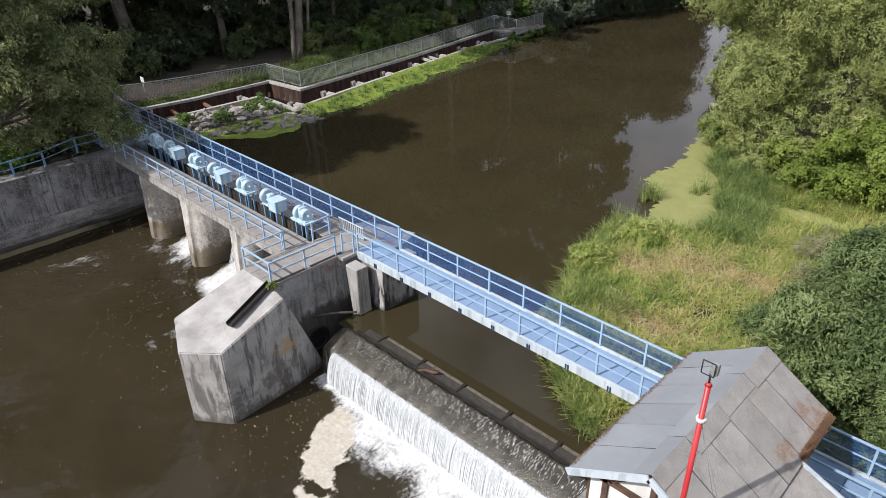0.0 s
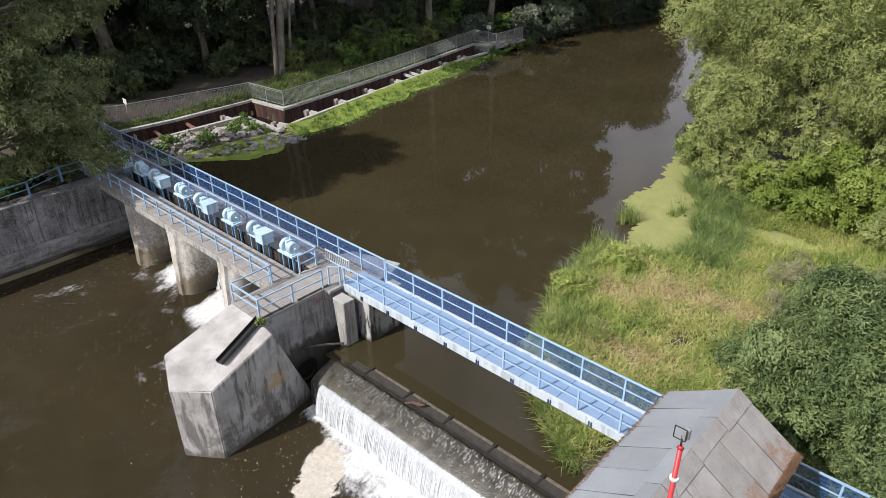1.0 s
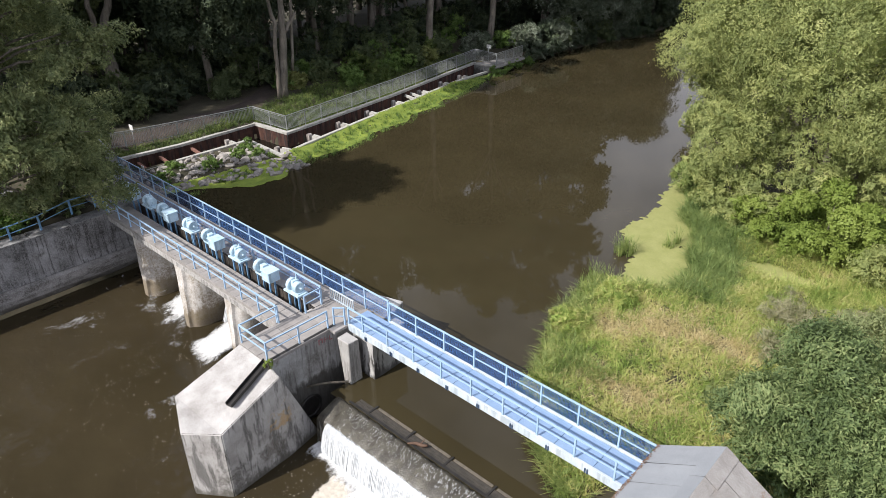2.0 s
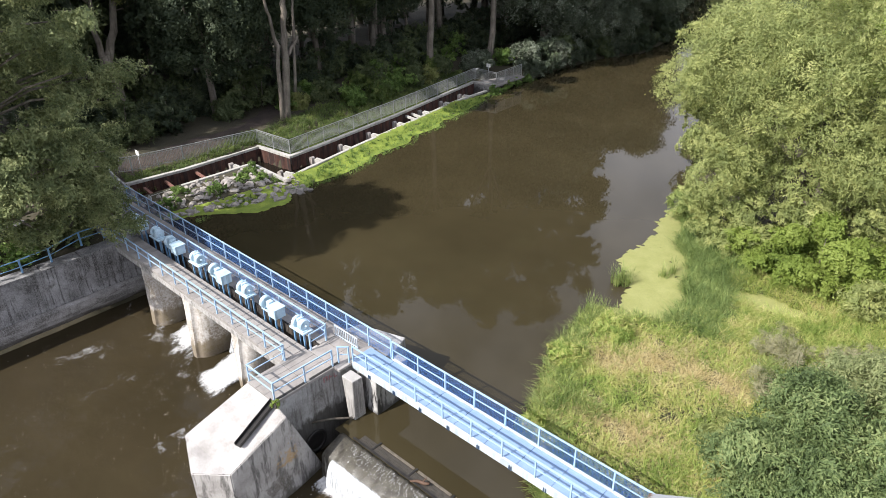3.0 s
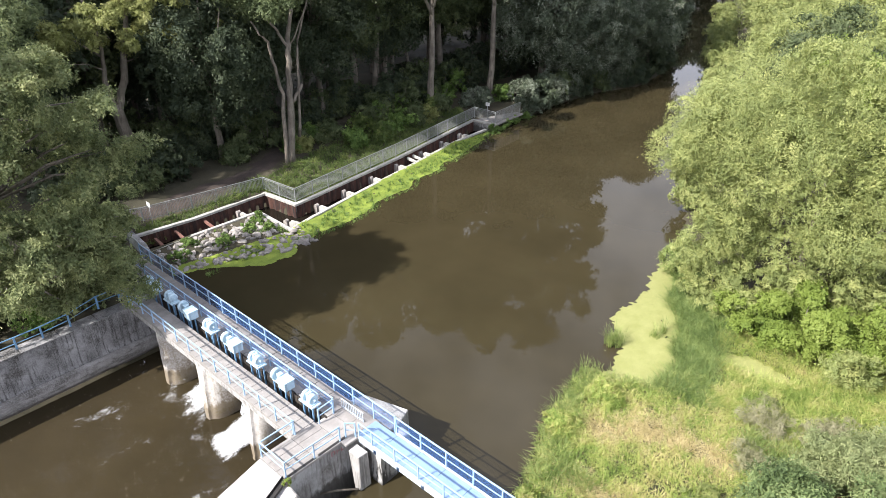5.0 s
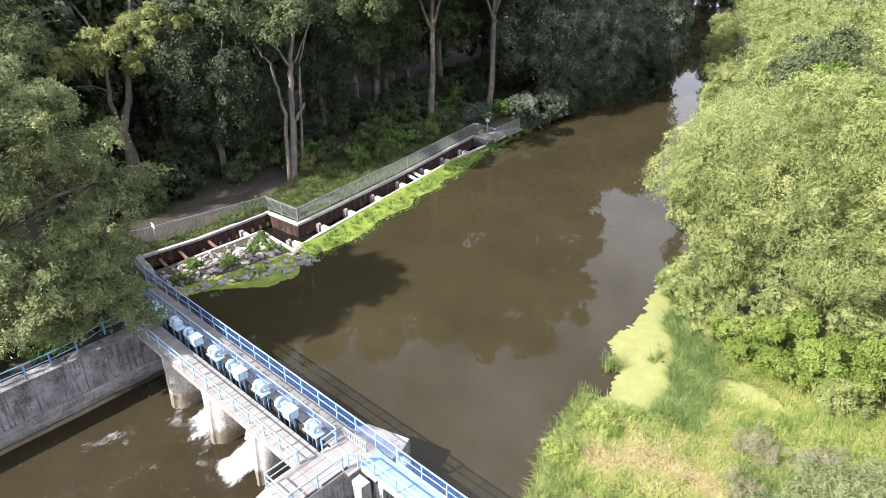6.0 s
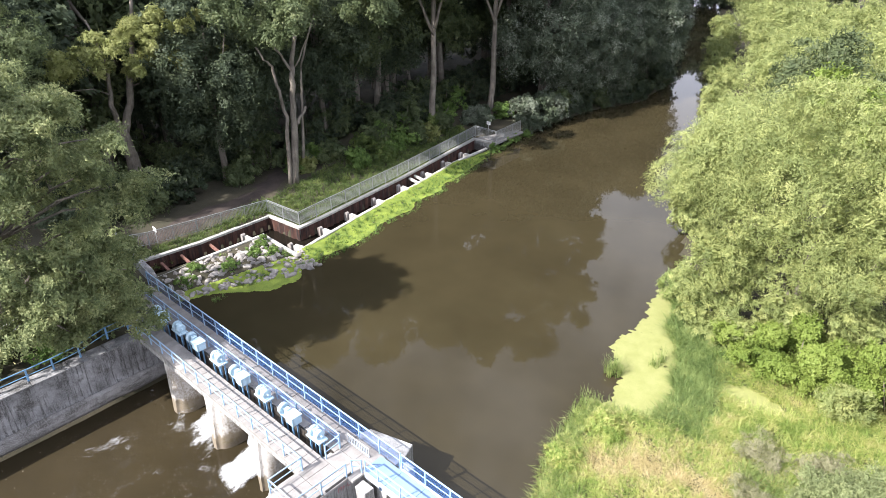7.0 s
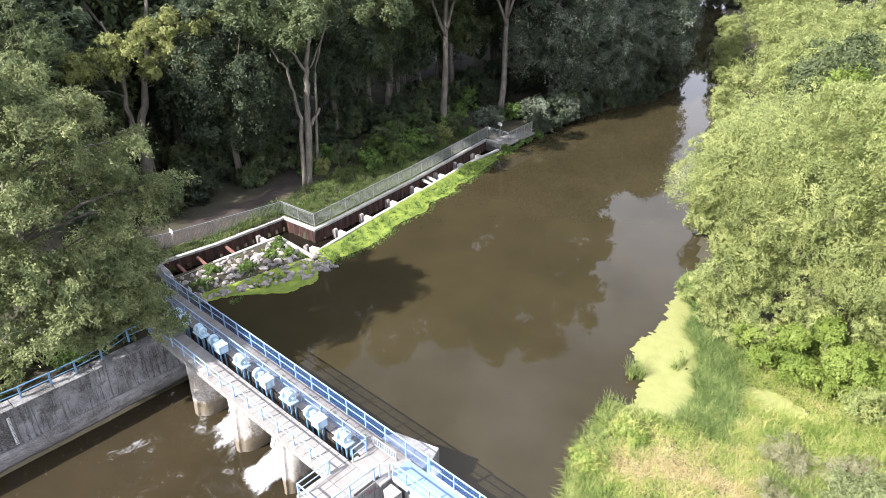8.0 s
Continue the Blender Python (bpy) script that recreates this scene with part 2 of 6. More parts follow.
RUST = surface("rusty sheet pile", (0.115, 0.05, 0.033), (0.05, 0.024, 0.018), 0.9, grain=25, patch=1.5, bump=0.5, stain=(0.02, 0.014, 0.012), streak=0.8)
RED_STEEL = surface("rust-red steel", (0.30, 0.15, 0.11), (0.18, 0.08, 0.06), 0.8, grain=30, patch=3.0, bump=0.3)
PINK = surface("faded red paint", (0.42, 0.16, 0.17), (0.28, 0.13, 0.13), 0.9, grain=40, patch=6.0, bump=0.1)
FELT = surface("grey roofing felt", (0.33, 0.345, 0.36), (0.26, 0.275, 0.29), 0.85, grain=120, patch=0.9, bump=0.3, vary=0.14, speck=((0.42, 0.43, 0.44), 60, 0.4), blotch=((0.2, 0.2, 0.2), 1.5, 0.62))
FELT_MOSSY = surface("mossy brown roofing felt", (0.42, 0.39, 0.36), (0.25, 0.225, 0.20), 0.95, grain=35, patch=1.6, bump=0.6, vary=0.15, speck=((0.60, 0.575, 0.55), 38, 0.55), blotch=((0.30, 0.255, 0.215), 0.9, 0.56), spots=(((-2.4, 17.2, 5.2), 1.0, (0.25, 0.115, 0.045)), ((-2.6, 15.2, 5.3), 0.5, (0.25, 0.12, 0.05))))
WHITE_WALL = surface("white plaster", (0.8, 0.79, 0.76), (0.7, 0.69, 0.66), 0.9, grain=40, patch=1.5, bump=0.2, stain=(0.5, 0.48, 0.44), streak=0.3)
TIMBER = surface("dark brown timber", (0.14, 0.08, 0.05), (0.07, 0.04, 0.025), 0.8, grain=30, patch=4.0, bump=0.3)
BLACK_TIMBER = surface("black wet gate planks", (0.045, 0.038, 0.032), (0.02, 0.017, 0.015), 0.6, grain=24, patch=2.5, bump=0.4, stain=(0.16, 0.13, 0.10), streak=0.35, drip=(9.0, 0.3))
GREY_TIMBER = surface("wet grey timber", (0.20, 0.17, 0.13), (0.10, 0.085, 0.065), 0.7, grain=30, patch=4.0, bump=0.3)
RED = surface("red pole paint", (0.62, 0.05, 0.05), (0.5, 0.035, 0.04), 0.4, grain=40, patch=2.0, bump=0.1)
STONE = surface("grey-brown boulder", (0.52, 0.475, 0.43), (0.30, 0.27, 0.235), 0.9, grain=14, patch=2.0, bump=0.7, vary=0.4, thick=0.03)
BARK = surface("grey bark", (0.30, 0.26, 0.21), (0.16, 0.135, 0.105), 0.95, grain=14, patch=1.0, bump=1.0, stain=(0.09, 0.075, 0.06), streak=0.7, thick=0.04)
SOIL = surface("bank soil", (0.09, 0.075, 0.045), (0.045, 0.042, 0.022), 0.95, grain=8, patch=0.35, bump=0.8, stain=None, thick=0.05)
# earth colour made darker to stand in for tree shade on the path
PATH = surface("trodden earth path", (0.09, 0.066, 0.052), (0.045, 0.034, 0.027), 0.95, grain=10, patch=0.7, bump=0.6, thick=0.03)
FOAM = surface("white water", (0.86, 0.86, 0.85), (0.6, 0.59, 0.56), 0.5, grain=9, patch=2.6, bump=1.0, thick=0.08)


def thin_foam_material(name, light, dark, lo=0.98, hi=1.5, rough_top=1.0):
    """White water: solid where there is much of it, breaking into strands and lace where it thins out."""
    m = surface(name, light, dark, 0.6, grain=7, patch=2.2, bump=rough_top, thick=0.06)
    nt = m.node_tree
    geo = nt.nodes.new("ShaderNodeNewGeometry")
    at = nt.nodes.new("ShaderNodeAttribute")
    at.attribute_name = "amount"
    total = at.outputs["Fac"]
    for scale, k, seed in (((1.6, 0.8, 1.0), 0.8, 2.2), ((1.2, 0.9, 1.0), 0.7, 9.0)):
        n = noise_node(nt, scaled(nt, geo.outputs["Position"], *scale), seed, 5, 0.65)
        n.inputs["Distortion"].default_value = 1.2
        a = nt.nodes.new("ShaderNodeMath")
        a.operation = "MULTIPLY_ADD"
        a.inputs[1].default_value = k
        nt.links.new(n.outputs[0], a.inputs[0])
        nt.links.new(total, a.inputs[2])
        total = a.outputs[0]
    r = ramp_node(nt, [(0.0, (0, 0, 0)), (1.0, (1, 1, 1))])
    mp = nt.nodes.new("ShaderNodeMapRange")
    mp.inputs["From Min"].default_value, mp.inputs["From Max"].default_value = lo, hi
    nt.links.new(total, mp.inputs["Value"])
    nt.links.new(mp.outputs[0], r.inputs[0])
    nt.links.new(r.outputs[0], nt.nodes["Principled BSDF"].inputs["Alpha"])
    return m


FOAM_THIN = thin_foam_material("white water, thinning out", (0.88, 0.88, 0.87), (0.66, 0.65, 0.62))
SCUM_THIN = thin_foam_material("cream foam, breaking up", (0.66, 0.60, 0.50), (0.55, 0.49, 0.40), 0.98, 1.08, 0.25)
DARKWATER = water_material("dark channel water", (0.012, 0.010, 0.007), 0.05, 0.1, 2.0)
SCUM = surface("cream river foam", (0.66, 0.60, 0.49), (0.56, 0.50, 0.39), 0.9, grain=18, patch=1.4, bump=0.5, thick=0.03)
FALL = surface("falling water strands", (0.9, 0.92, 0.93), (0.75, 0.78, 0.79), 0.35, grain=20, patch=1.5, bump=0.3, island=0.35)
DUCKWEED = surface("duckweed", (0.345, 0.345, 0.125), (0.28, 0.29, 0.09), 0.9, grain=14, patch=1.1, bump=0.5, thick=0.02, blotch=((0.24, 0.27, 0.07), 1.6, 0.6))
WEED = surface("floating green weed", (0.30, 0.37, 0.05), (0.16, 0.22, 0.03), 0.9, grain=9, patch=0.9, bump=0.8, thick=0.04)
RIVER = water_material("brown river water", (0.041, 0.033, 0.0165), 0.015, 0.025, 1.2)
RAPIDS = water_material("brown tailwater", (0.036, 0.028, 0.015), 0.08, 0.35, 1.8)
WET_PLANK = surface("dark wet plank", (0.075, 0.065, 0.052), (0.04, 0.035, 0.028), 0.6, grain=30, patch=4.0, bump=0.3)
APRON = surface("wet weir apron", (0.105, 0.095, 0.07), (0.035, 0.031, 0.024), 0.25, grain=16, patch=2.2, bump=0.8, stain=(0.3, 0.29, 0.26), streak=0.5, thick=0.03)
MESH_BLUE = mesh_fence_material("blue wire mesh", (0.05, 0.13, 0.33), 0.03, 0.0058)

LITTER = surface("dead leaves", (0.34, 0.19, 0.10), (0.17, 0.09, 0.05), 0.9, grain=40, patch=4.0, bump=0.2, island=0.5)
# leaf colour raised so that the crown looks sunlit
L_SUNNY = leaf_material("yellow-green leaves with sunlight in the colour", [(0.0, (0.13, 0.15, 0.05)), (0.5, (0.28, 0.30, 0.10)), (1.0, (0.44, 0.43, 0.18))])
L_WILLOW = leaf_material("willow leaves", [(0.0, (0.10, 0.135, 0.045)), (0.45, (0.28, 0.32, 0.11)), (0.8, (0.45, 0.47, 0.175)), (1.0, (0.54, 0.52, 0.23))], 0.36, patch=0.8, each=0.22)
L_DARK = leaf_material("dark broad leaves", [(0.0, (0.028, 0.042, 0.024)), (0.5, (0.068, 0.09, 0.05)), (1.0, (0.15, 0.175, 0.085))], patch=0.5)
L_MID = leaf_material("mid green leaves", [(0.0, (0.05, 0.072, 0.03)), (0.5, (0.115, 0.145, 0.062)), (1.0, (0.225, 0.25, 0.105))], patch=0.5)
# the palest stop paints sunlit clusters into the maple's crown
L_LEFT = leaf_material("olive green leaves", [(0.0, (0.075, 0.10, 0.042)), (0.5, (0.21, 0.245, 0.10)), (1.0, (0.47, 0.475, 0.22))], patch=0.7, each=0.4)
L_ELDER = leaf_material("ash green leaflets", [(0.0, (0.06, 0.09, 0.035)), (0.5, (0.16, 0.22, 0.08)), (1.0, (0.36, 0.41, 0.17))], patch=0.6, each=0.5)
L_DUSTY = leaf_material("dusty grey-green leaves", [(0.0, (0.13, 0.16, 0.065)), (0.5, (0.26, 0.30, 0.13)), (1.0, (0.44, 0.46, 0.22))], patch=0.7, each=0.4)
L_GREYGREEN = leaf_material("silvery leaves", [(0.0, (0.05, 0.07, 0.042)), (0.5, (0.12, 0.145, 0.09)), (1.0, (0.42, 0.45, 0.35))])
L_BRIGHT = leaf_material("bright broad leaves", [(0.0, (0.11, 0.17, 0.03)), (0.5, (0.22, 0.29, 0.055)), (1.0, (0.34, 0.40, 0.10))])
L_REED = leaf_material("green reed blades", [(0.0, (0.10, 0.15, 0.04)), (0.5, (0.23, 0.295, 0.085)), (1.0, (0.43, 0.46, 0.16))], patch=0.8, each=0.55)
L_REED_DARK = leaf_material("dark green reed blades", [(0.0, (0.08, 0.125, 0.035)), (0.5, (0.18, 0.25, 0.075)), (1.0, (0.36, 0.42, 0.14))], patch=0.8, each=0.6)
L_GRASS = leaf_material("meadow grass", [(0.0, (0.10, 0.165, 0.035)), (0.4, (0.31, 0.405, 0.09)), (0.7, (0.55, 0.53, 0.19)), (1.0, (0.72, 0.60, 0.32))], patch=0.8, each=0.45)
L_STRAW = leaf_material("dry straw", [(0.0, (0.40, 0.33, 0.14)), (0.5, (0.60, 0.50, 0.25)), (1.0, (0.76, 0.66, 0.40))], patch=1.2, each=0.55)
L_LUSH = leaf_material("lush bank weeds", [(0.0, (0.06, 0.09, 0.03)), (0.5, (0.13, 0.18, 0.05)), (1.0, (0.30, 0.34, 0.10))], patch=0.7)
L_NETTLE = leaf_material("fresh green nettles", [(0.0, (0.07, 0.12, 0.03)), (0.5, (0.16, 0.25, 0.06)), (1.0, (0.30, 0.40, 0.11))], patch=0.8, each=0.5)
L_DEAD = leaf_material("grey dry twigs and leaves", [(0.0, (0.20, 0.20, 0.10)), (0.5, (0.33, 0.32, 0.18)), (1.0, (0.46, 0.42, 0.29))], patch=1.0)
L_RED = leaf_material("reddened leaves", [(0.0, (0.20, 0.07, 0.04)), (1.0, (0.42, 0.18, 0.10))], patch=1.0)


# ---- mesh helpers ----
def finish(name, me, material, parent=None, label=""):
    ob = new(name, me)
    if material and not me.materials:
        me.materials.append(material)
    if parent:
        ob.parent = parent
    if label:
        ob["label"] = label
    return ob


def part(name, bm, material, parent=None, label=""):
    me = bpy.data.meshes.new(name)
    bm.to_mesh(me)
    bm.free()
    return finish(name, me, material, parent, label)


def thing(name, label, category, group="", at=(0, 0, 0), kind=""):
    ob = new(name)
    ob.empty_display_size = 0.3
    ob.location = at
    return tagged(ob, label, category, group, kind)


def box(bm, x0, x1, y0, y1, z0, z1, bevel=0.0):
    vs = [bm.verts.new(p) for p in ((x0, y0, z0), (x1, y0, z0), (x1, y1, z0), (x0, y1, z0), (x0, y0, z1), (x1, y0, z1), (x1, y1, z1), (x0, y1, z1))]
    fs = [bm.faces.new([vs[i] for i in q]) for q in ((3, 2, 1, 0), (4, 5, 6, 7), (0, 1, 5, 4), (1, 2, 6, 5), (2, 3, 7, 6), (3, 0, 4, 7))]
    if bevel:
        es = list({e for f in fs for e in f.edges})
        bmesh.ops.bevel(bm, geom=es, offset=bevel, segments=2, affect="EDGES", profile=0.6)
    return bm


def boxed(*a, **k):
    return box(bmesh.new(), *a, **k)


def bar(bm, p, q, w, h=None, up=(0, 0, 1)):
    """A square bar from p to q, w across and h high."""
    p, q = Vector(p), Vector(q)
    h = h or w
    d = (q - p).normalized()
    side = d.cross(Vector(up))
    side = side.normalized() if side.length > 1e-4 else Vector((1, 0, 0))
    top = side.cross(d)
    ring = [(side * (a * w / 2) + top * (b * h / 2)) for a, b in ((-1, -1), (1, -1), (1, 1), (-1, 1))]
    vs = [bm.verts.new(e + r) for e in (p, q) for r in ring]
    for f in ((0, 1, 2, 3), (7, 6, 5, 4), (0, 4, 5, 1), (1, 5, 6, 2), (2, 6, 7, 3), (3, 7, 4, 0)):
        bm.faces.new([vs[i] for i in f])
    return bm


def barred(p, q, w, h=None):
    return bar(bmesh.new(), p, q, w, h)


def tube(bm, pts, radii, seg=8, cap=True):
    """A round tube through points, with a radius at each."""
    rings = []
    for i, p in enumerate(pts):
        p = Vector(p)
        d = (Vector(pts[min(i + 1, len(pts) - 1)]) - Vector(pts[max(i - 1, 0)])).normalized()
        a = d.orthogonal().normalized() if abs(d.z) < 0.95 else Vector((1, 0, 0)).cross(d).normalized()
        b = d.cross(a)
        rings.append([bm.verts.new(p + radii[i] * (a * math.cos(2 * math.pi * k / seg) + b * math.sin(2 * math.pi * k / seg))) for k in range(seg)])
    for r, s in zip(rings, rings[1:]):
        best = min(range(seg), key=lambda o: (r[0].co - s[o].co).length)
        for k in range(seg):
            f = bm.faces.new((r[k], r[(k + 1) % seg], s[(k + 1 + best) % seg], s[(k + best) % seg]))
            f.smooth = True
    if cap:
        bm.faces.new(rings[0][::-1])
        bm.faces.new(rings[-1])
    return bm


def prism(bm, outline, z0, z1):
    """An upright block over an outline; z1 may be one height or one for each corner."""
    tops = z1 if isinstance(z1, (list, tuple)) else [z1] * len(outline)
    lo = [bm.verts.new((x, y, z0)) for x, y in outline]
    hi = [bm.verts.new((x, y, z)) for (x, y), z in zip(outline, tops)]
    n = len(outline)
    bm.faces.new(lo[::-1])
    bm.faces.new(hi)
    for i in range(n):
        bm.faces.new((lo[i], lo[(i + 1) % n], hi[(i + 1) % n], hi[i]))
    bmesh.ops.recalc_face_normals(bm, faces=bm.faces)
    return bm


def soften(bm, offset, segments=2):
    bmesh.ops.bevel(bm, geom=list(bm.edges), offset=offset, segments=segments, affect="EDGES")
    return bm


def quads(name, corners, material, parent=None, label="", smooth=False):
    """One mesh of loose four-cornered faces, from an array of n x 4 x 3."""
    n = len(corners)
    me = bpy.data.meshes.new(name)
    me.vertices.add(n * 4)
    me.vertices.foreach_set("co", np.ascontiguousarray(corners, dtype=np.float32).ravel())
    me.loops.add(n * 4)
    me.loops.foreach_set("vertex_index", np.arange(n * 4, dtype=np.int32))
    me.polygons.add(n)
    me.polygons.foreach_set("loop_start", np.arange(0, n * 4, 4, dtype=np.int32))
    me.update(calc_edges=True)
    return finish(name, me, material, parent, label)


def tris(name, corners, material, parent=None, label=""):
    """One mesh of loose three-cornered faces, from an array of n x 3 x 3."""
    n = len(corners)
    me = bpy.data.meshes.new(name)
    me.vertices.add(n * 3)
    me.vertices.foreach_set("co", np.ascontiguousarray(corners, dtype=np.float32).ravel())
    me.loops.add(n * 3)
    me.loops.foreach_set("vertex_index", np.arange(n * 3, dtype=np.int32))
    me.polygons.add(n)
    me.polygons.foreach_set("loop_start", np.arange(0, n * 3, 3, dtype=np.int32))
    me.update(calc_edges=True)
    return finish(name, me, material, parent, label)


def grid_mesh(name, xs, ys, height, material, keep=None):
    """A sheet over a grid, with a height for each place; keep drops faces."""
    gx, gy = np.meshgrid(xs, ys)
    gz = height(gx, gy)
    nx, ny = len(xs), len(ys)
    idx = np.arange(nx * ny).reshape(ny, nx)
    f = np.stack([idx[:-1, :-1], idx[:-1, 1:], idx[1:, 1:], idx[1:, :-1]], -1).reshape(-1, 4)
    if keep is not None:
        f = f[keep((gx[:-1, :-1] + gx[1:, 1:]) / 2, (gy[:-1, :-1] + gy[1:, 1:]) / 2).ravel()]
    used, inv = np.unique(f, return_inverse=True)
    co = np.stack([gx, gy, gz], -1).reshape(-1, 3)[used]
    f = inv.reshape(-1, 4)
    me = bpy.data.meshes.new(name)
    me.vertices.add(len(co))
    me.vertices.foreach_set("co", co.astype(np.float32).ravel())
    me.loops.add(len(f) * 4)
    me.loops.foreach_set("vertex_index", f.astype(np.int32).ravel())
    me.polygons.add(len(f))
    me.polygons.foreach_set("loop_start", np.arange(0, len(f) * 4, 4, dtype=np.int32))
    me.polygons.foreach_set("use_smooth", np.ones(len(f), dtype=bool))
    me.update(calc_edges=True)
    return finish(name, me, material)


RNG = np.random.default_rng(7)


def waves(x, y, scale, seed=0, octaves=4):
    """Smooth noise of an array of places, about -1 to 1."""
    out, amp = np.zeros_like(x, dtype=float), 1.0
    r = np.random.default_rng(seed)
    for o in range(octaves):
        for _ in range(3):
            a, ph = r.uniform(0, 2 * math.pi), r.uniform(0, 2 * math.pi)
            k = scale * 2 ** o * r.uniform(0.7, 1.3)
            out += amp * np.sin(k * (x * math.cos(a) + y * math.sin(a)) + ph + 1.3 * np.sin(0.6 * k * (y * math.cos(a) - x * math.sin(a)) + 2 * ph)) / 3
        amp *= 0.55
    return out / 1.4


def blend(e):
    e = np.clip(e, 0, 1)
    return e * e * (3 - 2 * e)


# ---- the lie of the land: river, banks, weir ----
DECK, RAIL, TAIL = 2.75, 3.75, -2.0
LEFT_Y = [16, 20, 22, 26, 30, 33, 36, 48, 60, 70, 77, 82, 91, 100, 110, 130, 160, 200, 300, 900]
LEFT_X = [-51.5, -51.2, -51, -50, -48, -47.6, -48.8, -50.2, -52.2, -54.4, -54.4, -54.6, -54, -50.5, -51.5, -62, -76, -92, -150, -400]
RIGHT_Y = [15, 17, 19, 23, 28, 32, 33.5, 34.6, 38, 44, 50, 59, 70, 80, 100, 130, 160, 200, 300, 900]
RIGHT_X = [-8.6, -9.6, -12.3, -15.4, -17.5, -18.0, -17.2, -13.7, -13.6, -16.8, -19.9, -23.8, -28, -31, -39, -52, -64, -80, -120, -370]
# fish pass: outline of the channel, along the bank wall up and back down the river wall
UPPER = [(-58.4, 21.4), (-57.7, 27.0), (-57.7, 34.9), (-53.1, 35.3), (-53.3, 38.0), (-54.7, 51.0), (-57.2, 67.2), (-53.9, 67.6)]
LOWER = [(-55.5, 21.0), (-55.5, 25.4), (-55.3, 32.4), (-49.7, 32.2), (-50.4, 35.4), (-51.5, 42.2), (-52.6, 50.1), (-54.2, 60.0), (-54.4, 66.3)]


def inside(x, y, poly):
    hit = np.zeros(np.shape(x), dtype=bool)
    for (x0, y0), (x1, y1) in zip(poly, poly[1:] + poly[:1]):
        c = ((y0 > y) != (y1 > y)) & (x < (x1 - x0) * (y - y0) / (y1 - y0 + 1e-9) + x0)
        hit ^= c
    return hit


CHANNEL = UPPER + LOWER[::-1]


def land(x, y):
    """Height of the ground at a place."""
    x, y = np.broadcast_arrays(np.asarray(x, float), np.asarray(y, float))
    lx, rx = np.interp(y, LEFT_Y, LEFT_X), np.interp(y, RIGHT_Y, RIGHT_X)
    wob = 0.12 * waves(x, y, 1.1, 3, 3) + 0.3 * waves(x, y, 0.12, 4, 3)
    dl, dr = lx - x, x - rx
    left = 0.05 + 0.75 * blend(dl / 3.0) + 0.9 * blend((dl - 6) / 8) + 0.012 * np.clip(dl - 15, 0, 200) + wob * blend(dl / 4)
    right = 0.05 + 0.35 * blend(dr / 2.0) + 0.35 * blend((dr - 5) / 8) + 0.01 * np.clip(dr - 25, 0, 300) + wob * blend(dr / 4) * 0.8
    right -= 1.1 * np.exp(-(((x + 10.0) / 2.3) ** 2 + ((y - 41.2) / 1.2) ** 2))
    right += 1.9 * blend((24.0 - y) / 5.0) * blend((x + 8.0) / 3.0)
    bed = -0.25 - 0.4 * np.minimum(-np.maximum(dl, dr), 4.0)
    z = np.where(dl > 0, left, np.where(dr > 0, right, bed))
    # low stone bank between the fish pass and the water
    z = np.where((y > 21.0) & (y < 32.3) & (x > -55.4) & (dl > 0), np.minimum(z, 0.05 + 0.45 * blend(dl / 4.5)), z)
    # bank beside the weir: a stone slope behind the walkway end
    near_weir = blend((21.2 - y) / 2.2) * (x < -44.0)
    z = np.where((x < -44.0) & (y < 21.2), z * (1 - near_weir) + 2.55 * near_weir, z)
    # the channel downstream
    low = (y < 17.0) & (x > -45.0) & (x < -7.0)
    z = np.where(low, -3.6, z)
    z = np.where((y < 17.0) & (x <= -45.0), 2.6 + wob * 0.3, z)
    z = np.where((y < 17.0) & (x >= -7.0), 2.45 + wob * 0.2, z)
    z = np.where((y > 20.9) & inside(x, y, CHANNEL), -1.4, z)
    return z


def spaced(lo, hi, step):
    return list(np.arange(lo, hi, step))


XS = np.array(sorted(set([-2500, -1200, -600, -350, -250, -200, -170] + spaced(-150, -63, 1.5) + spaced(-63, -47, 0.25) + [-45.3, -44.75] + spaced(-44, -22, 1.0) + spaced(-22, 6, 0.5) + spaced(6, 40, 1.5) + [45, 55, 70, 90, 130, 200, 350, 700, 1500, 2500])))
YS = np.array(sorted(set([-2500, -1200, -600, -300, -150, -90, -60, -45] + spaced(-35, 14, 1.5) + spaced(14, 52, 0.4) + spaced(52, 80, 0.6) + spaced(80, 160, 1.5) + spaced(160, 260, 4) + [270, 300, 350, 450, 600, 900, 1500, 2500])))
ground = tagged(grid_mesh("ground", XS, YS, land, SOIL), "river banks of dark soil with grass and leaf litter", "ground", kind="structure")


def on(x, y):
    return float(land(np.array([x]), np.array([y]))[0])


# still river above the weir, tailwater below
river = tagged(grid_mesh("water", np.array([-400, -200, -120, -80] + list(np.arange(-59.5, -48.9, 0.14)) + [-44, -30, -22.1, -7.0, 0]), np.array([15.25, 18.7, 20] + list(np.arange(20.4, 69.5, 0.2)) + [80, 140, 250, 500, 900]),
                         lambda x, y: np.zeros_like(x), RIVER, keep=lambda x, y: ~((y < 18.7) & (x < -22.1)) & ~((y < 20) & (x < -44.8)) & ~inside(x, y, CHANNEL)), "still brown river water above the weir", "water", kind="structure")
tailwater = tagged(grid_mesh("water", np.linspace(-45.2, -6.8, 160), np.concatenate([[-300, -150, -60], np.linspace(-20, 18.5, 160)]),
                             lambda x, y: TAIL + 0.035 * waves(x, y, 1.4, 11, 4) * blend((y + 20) / 10), RAPIDS), "turbulent brown tailwater below the weir", "water", kind="structure")


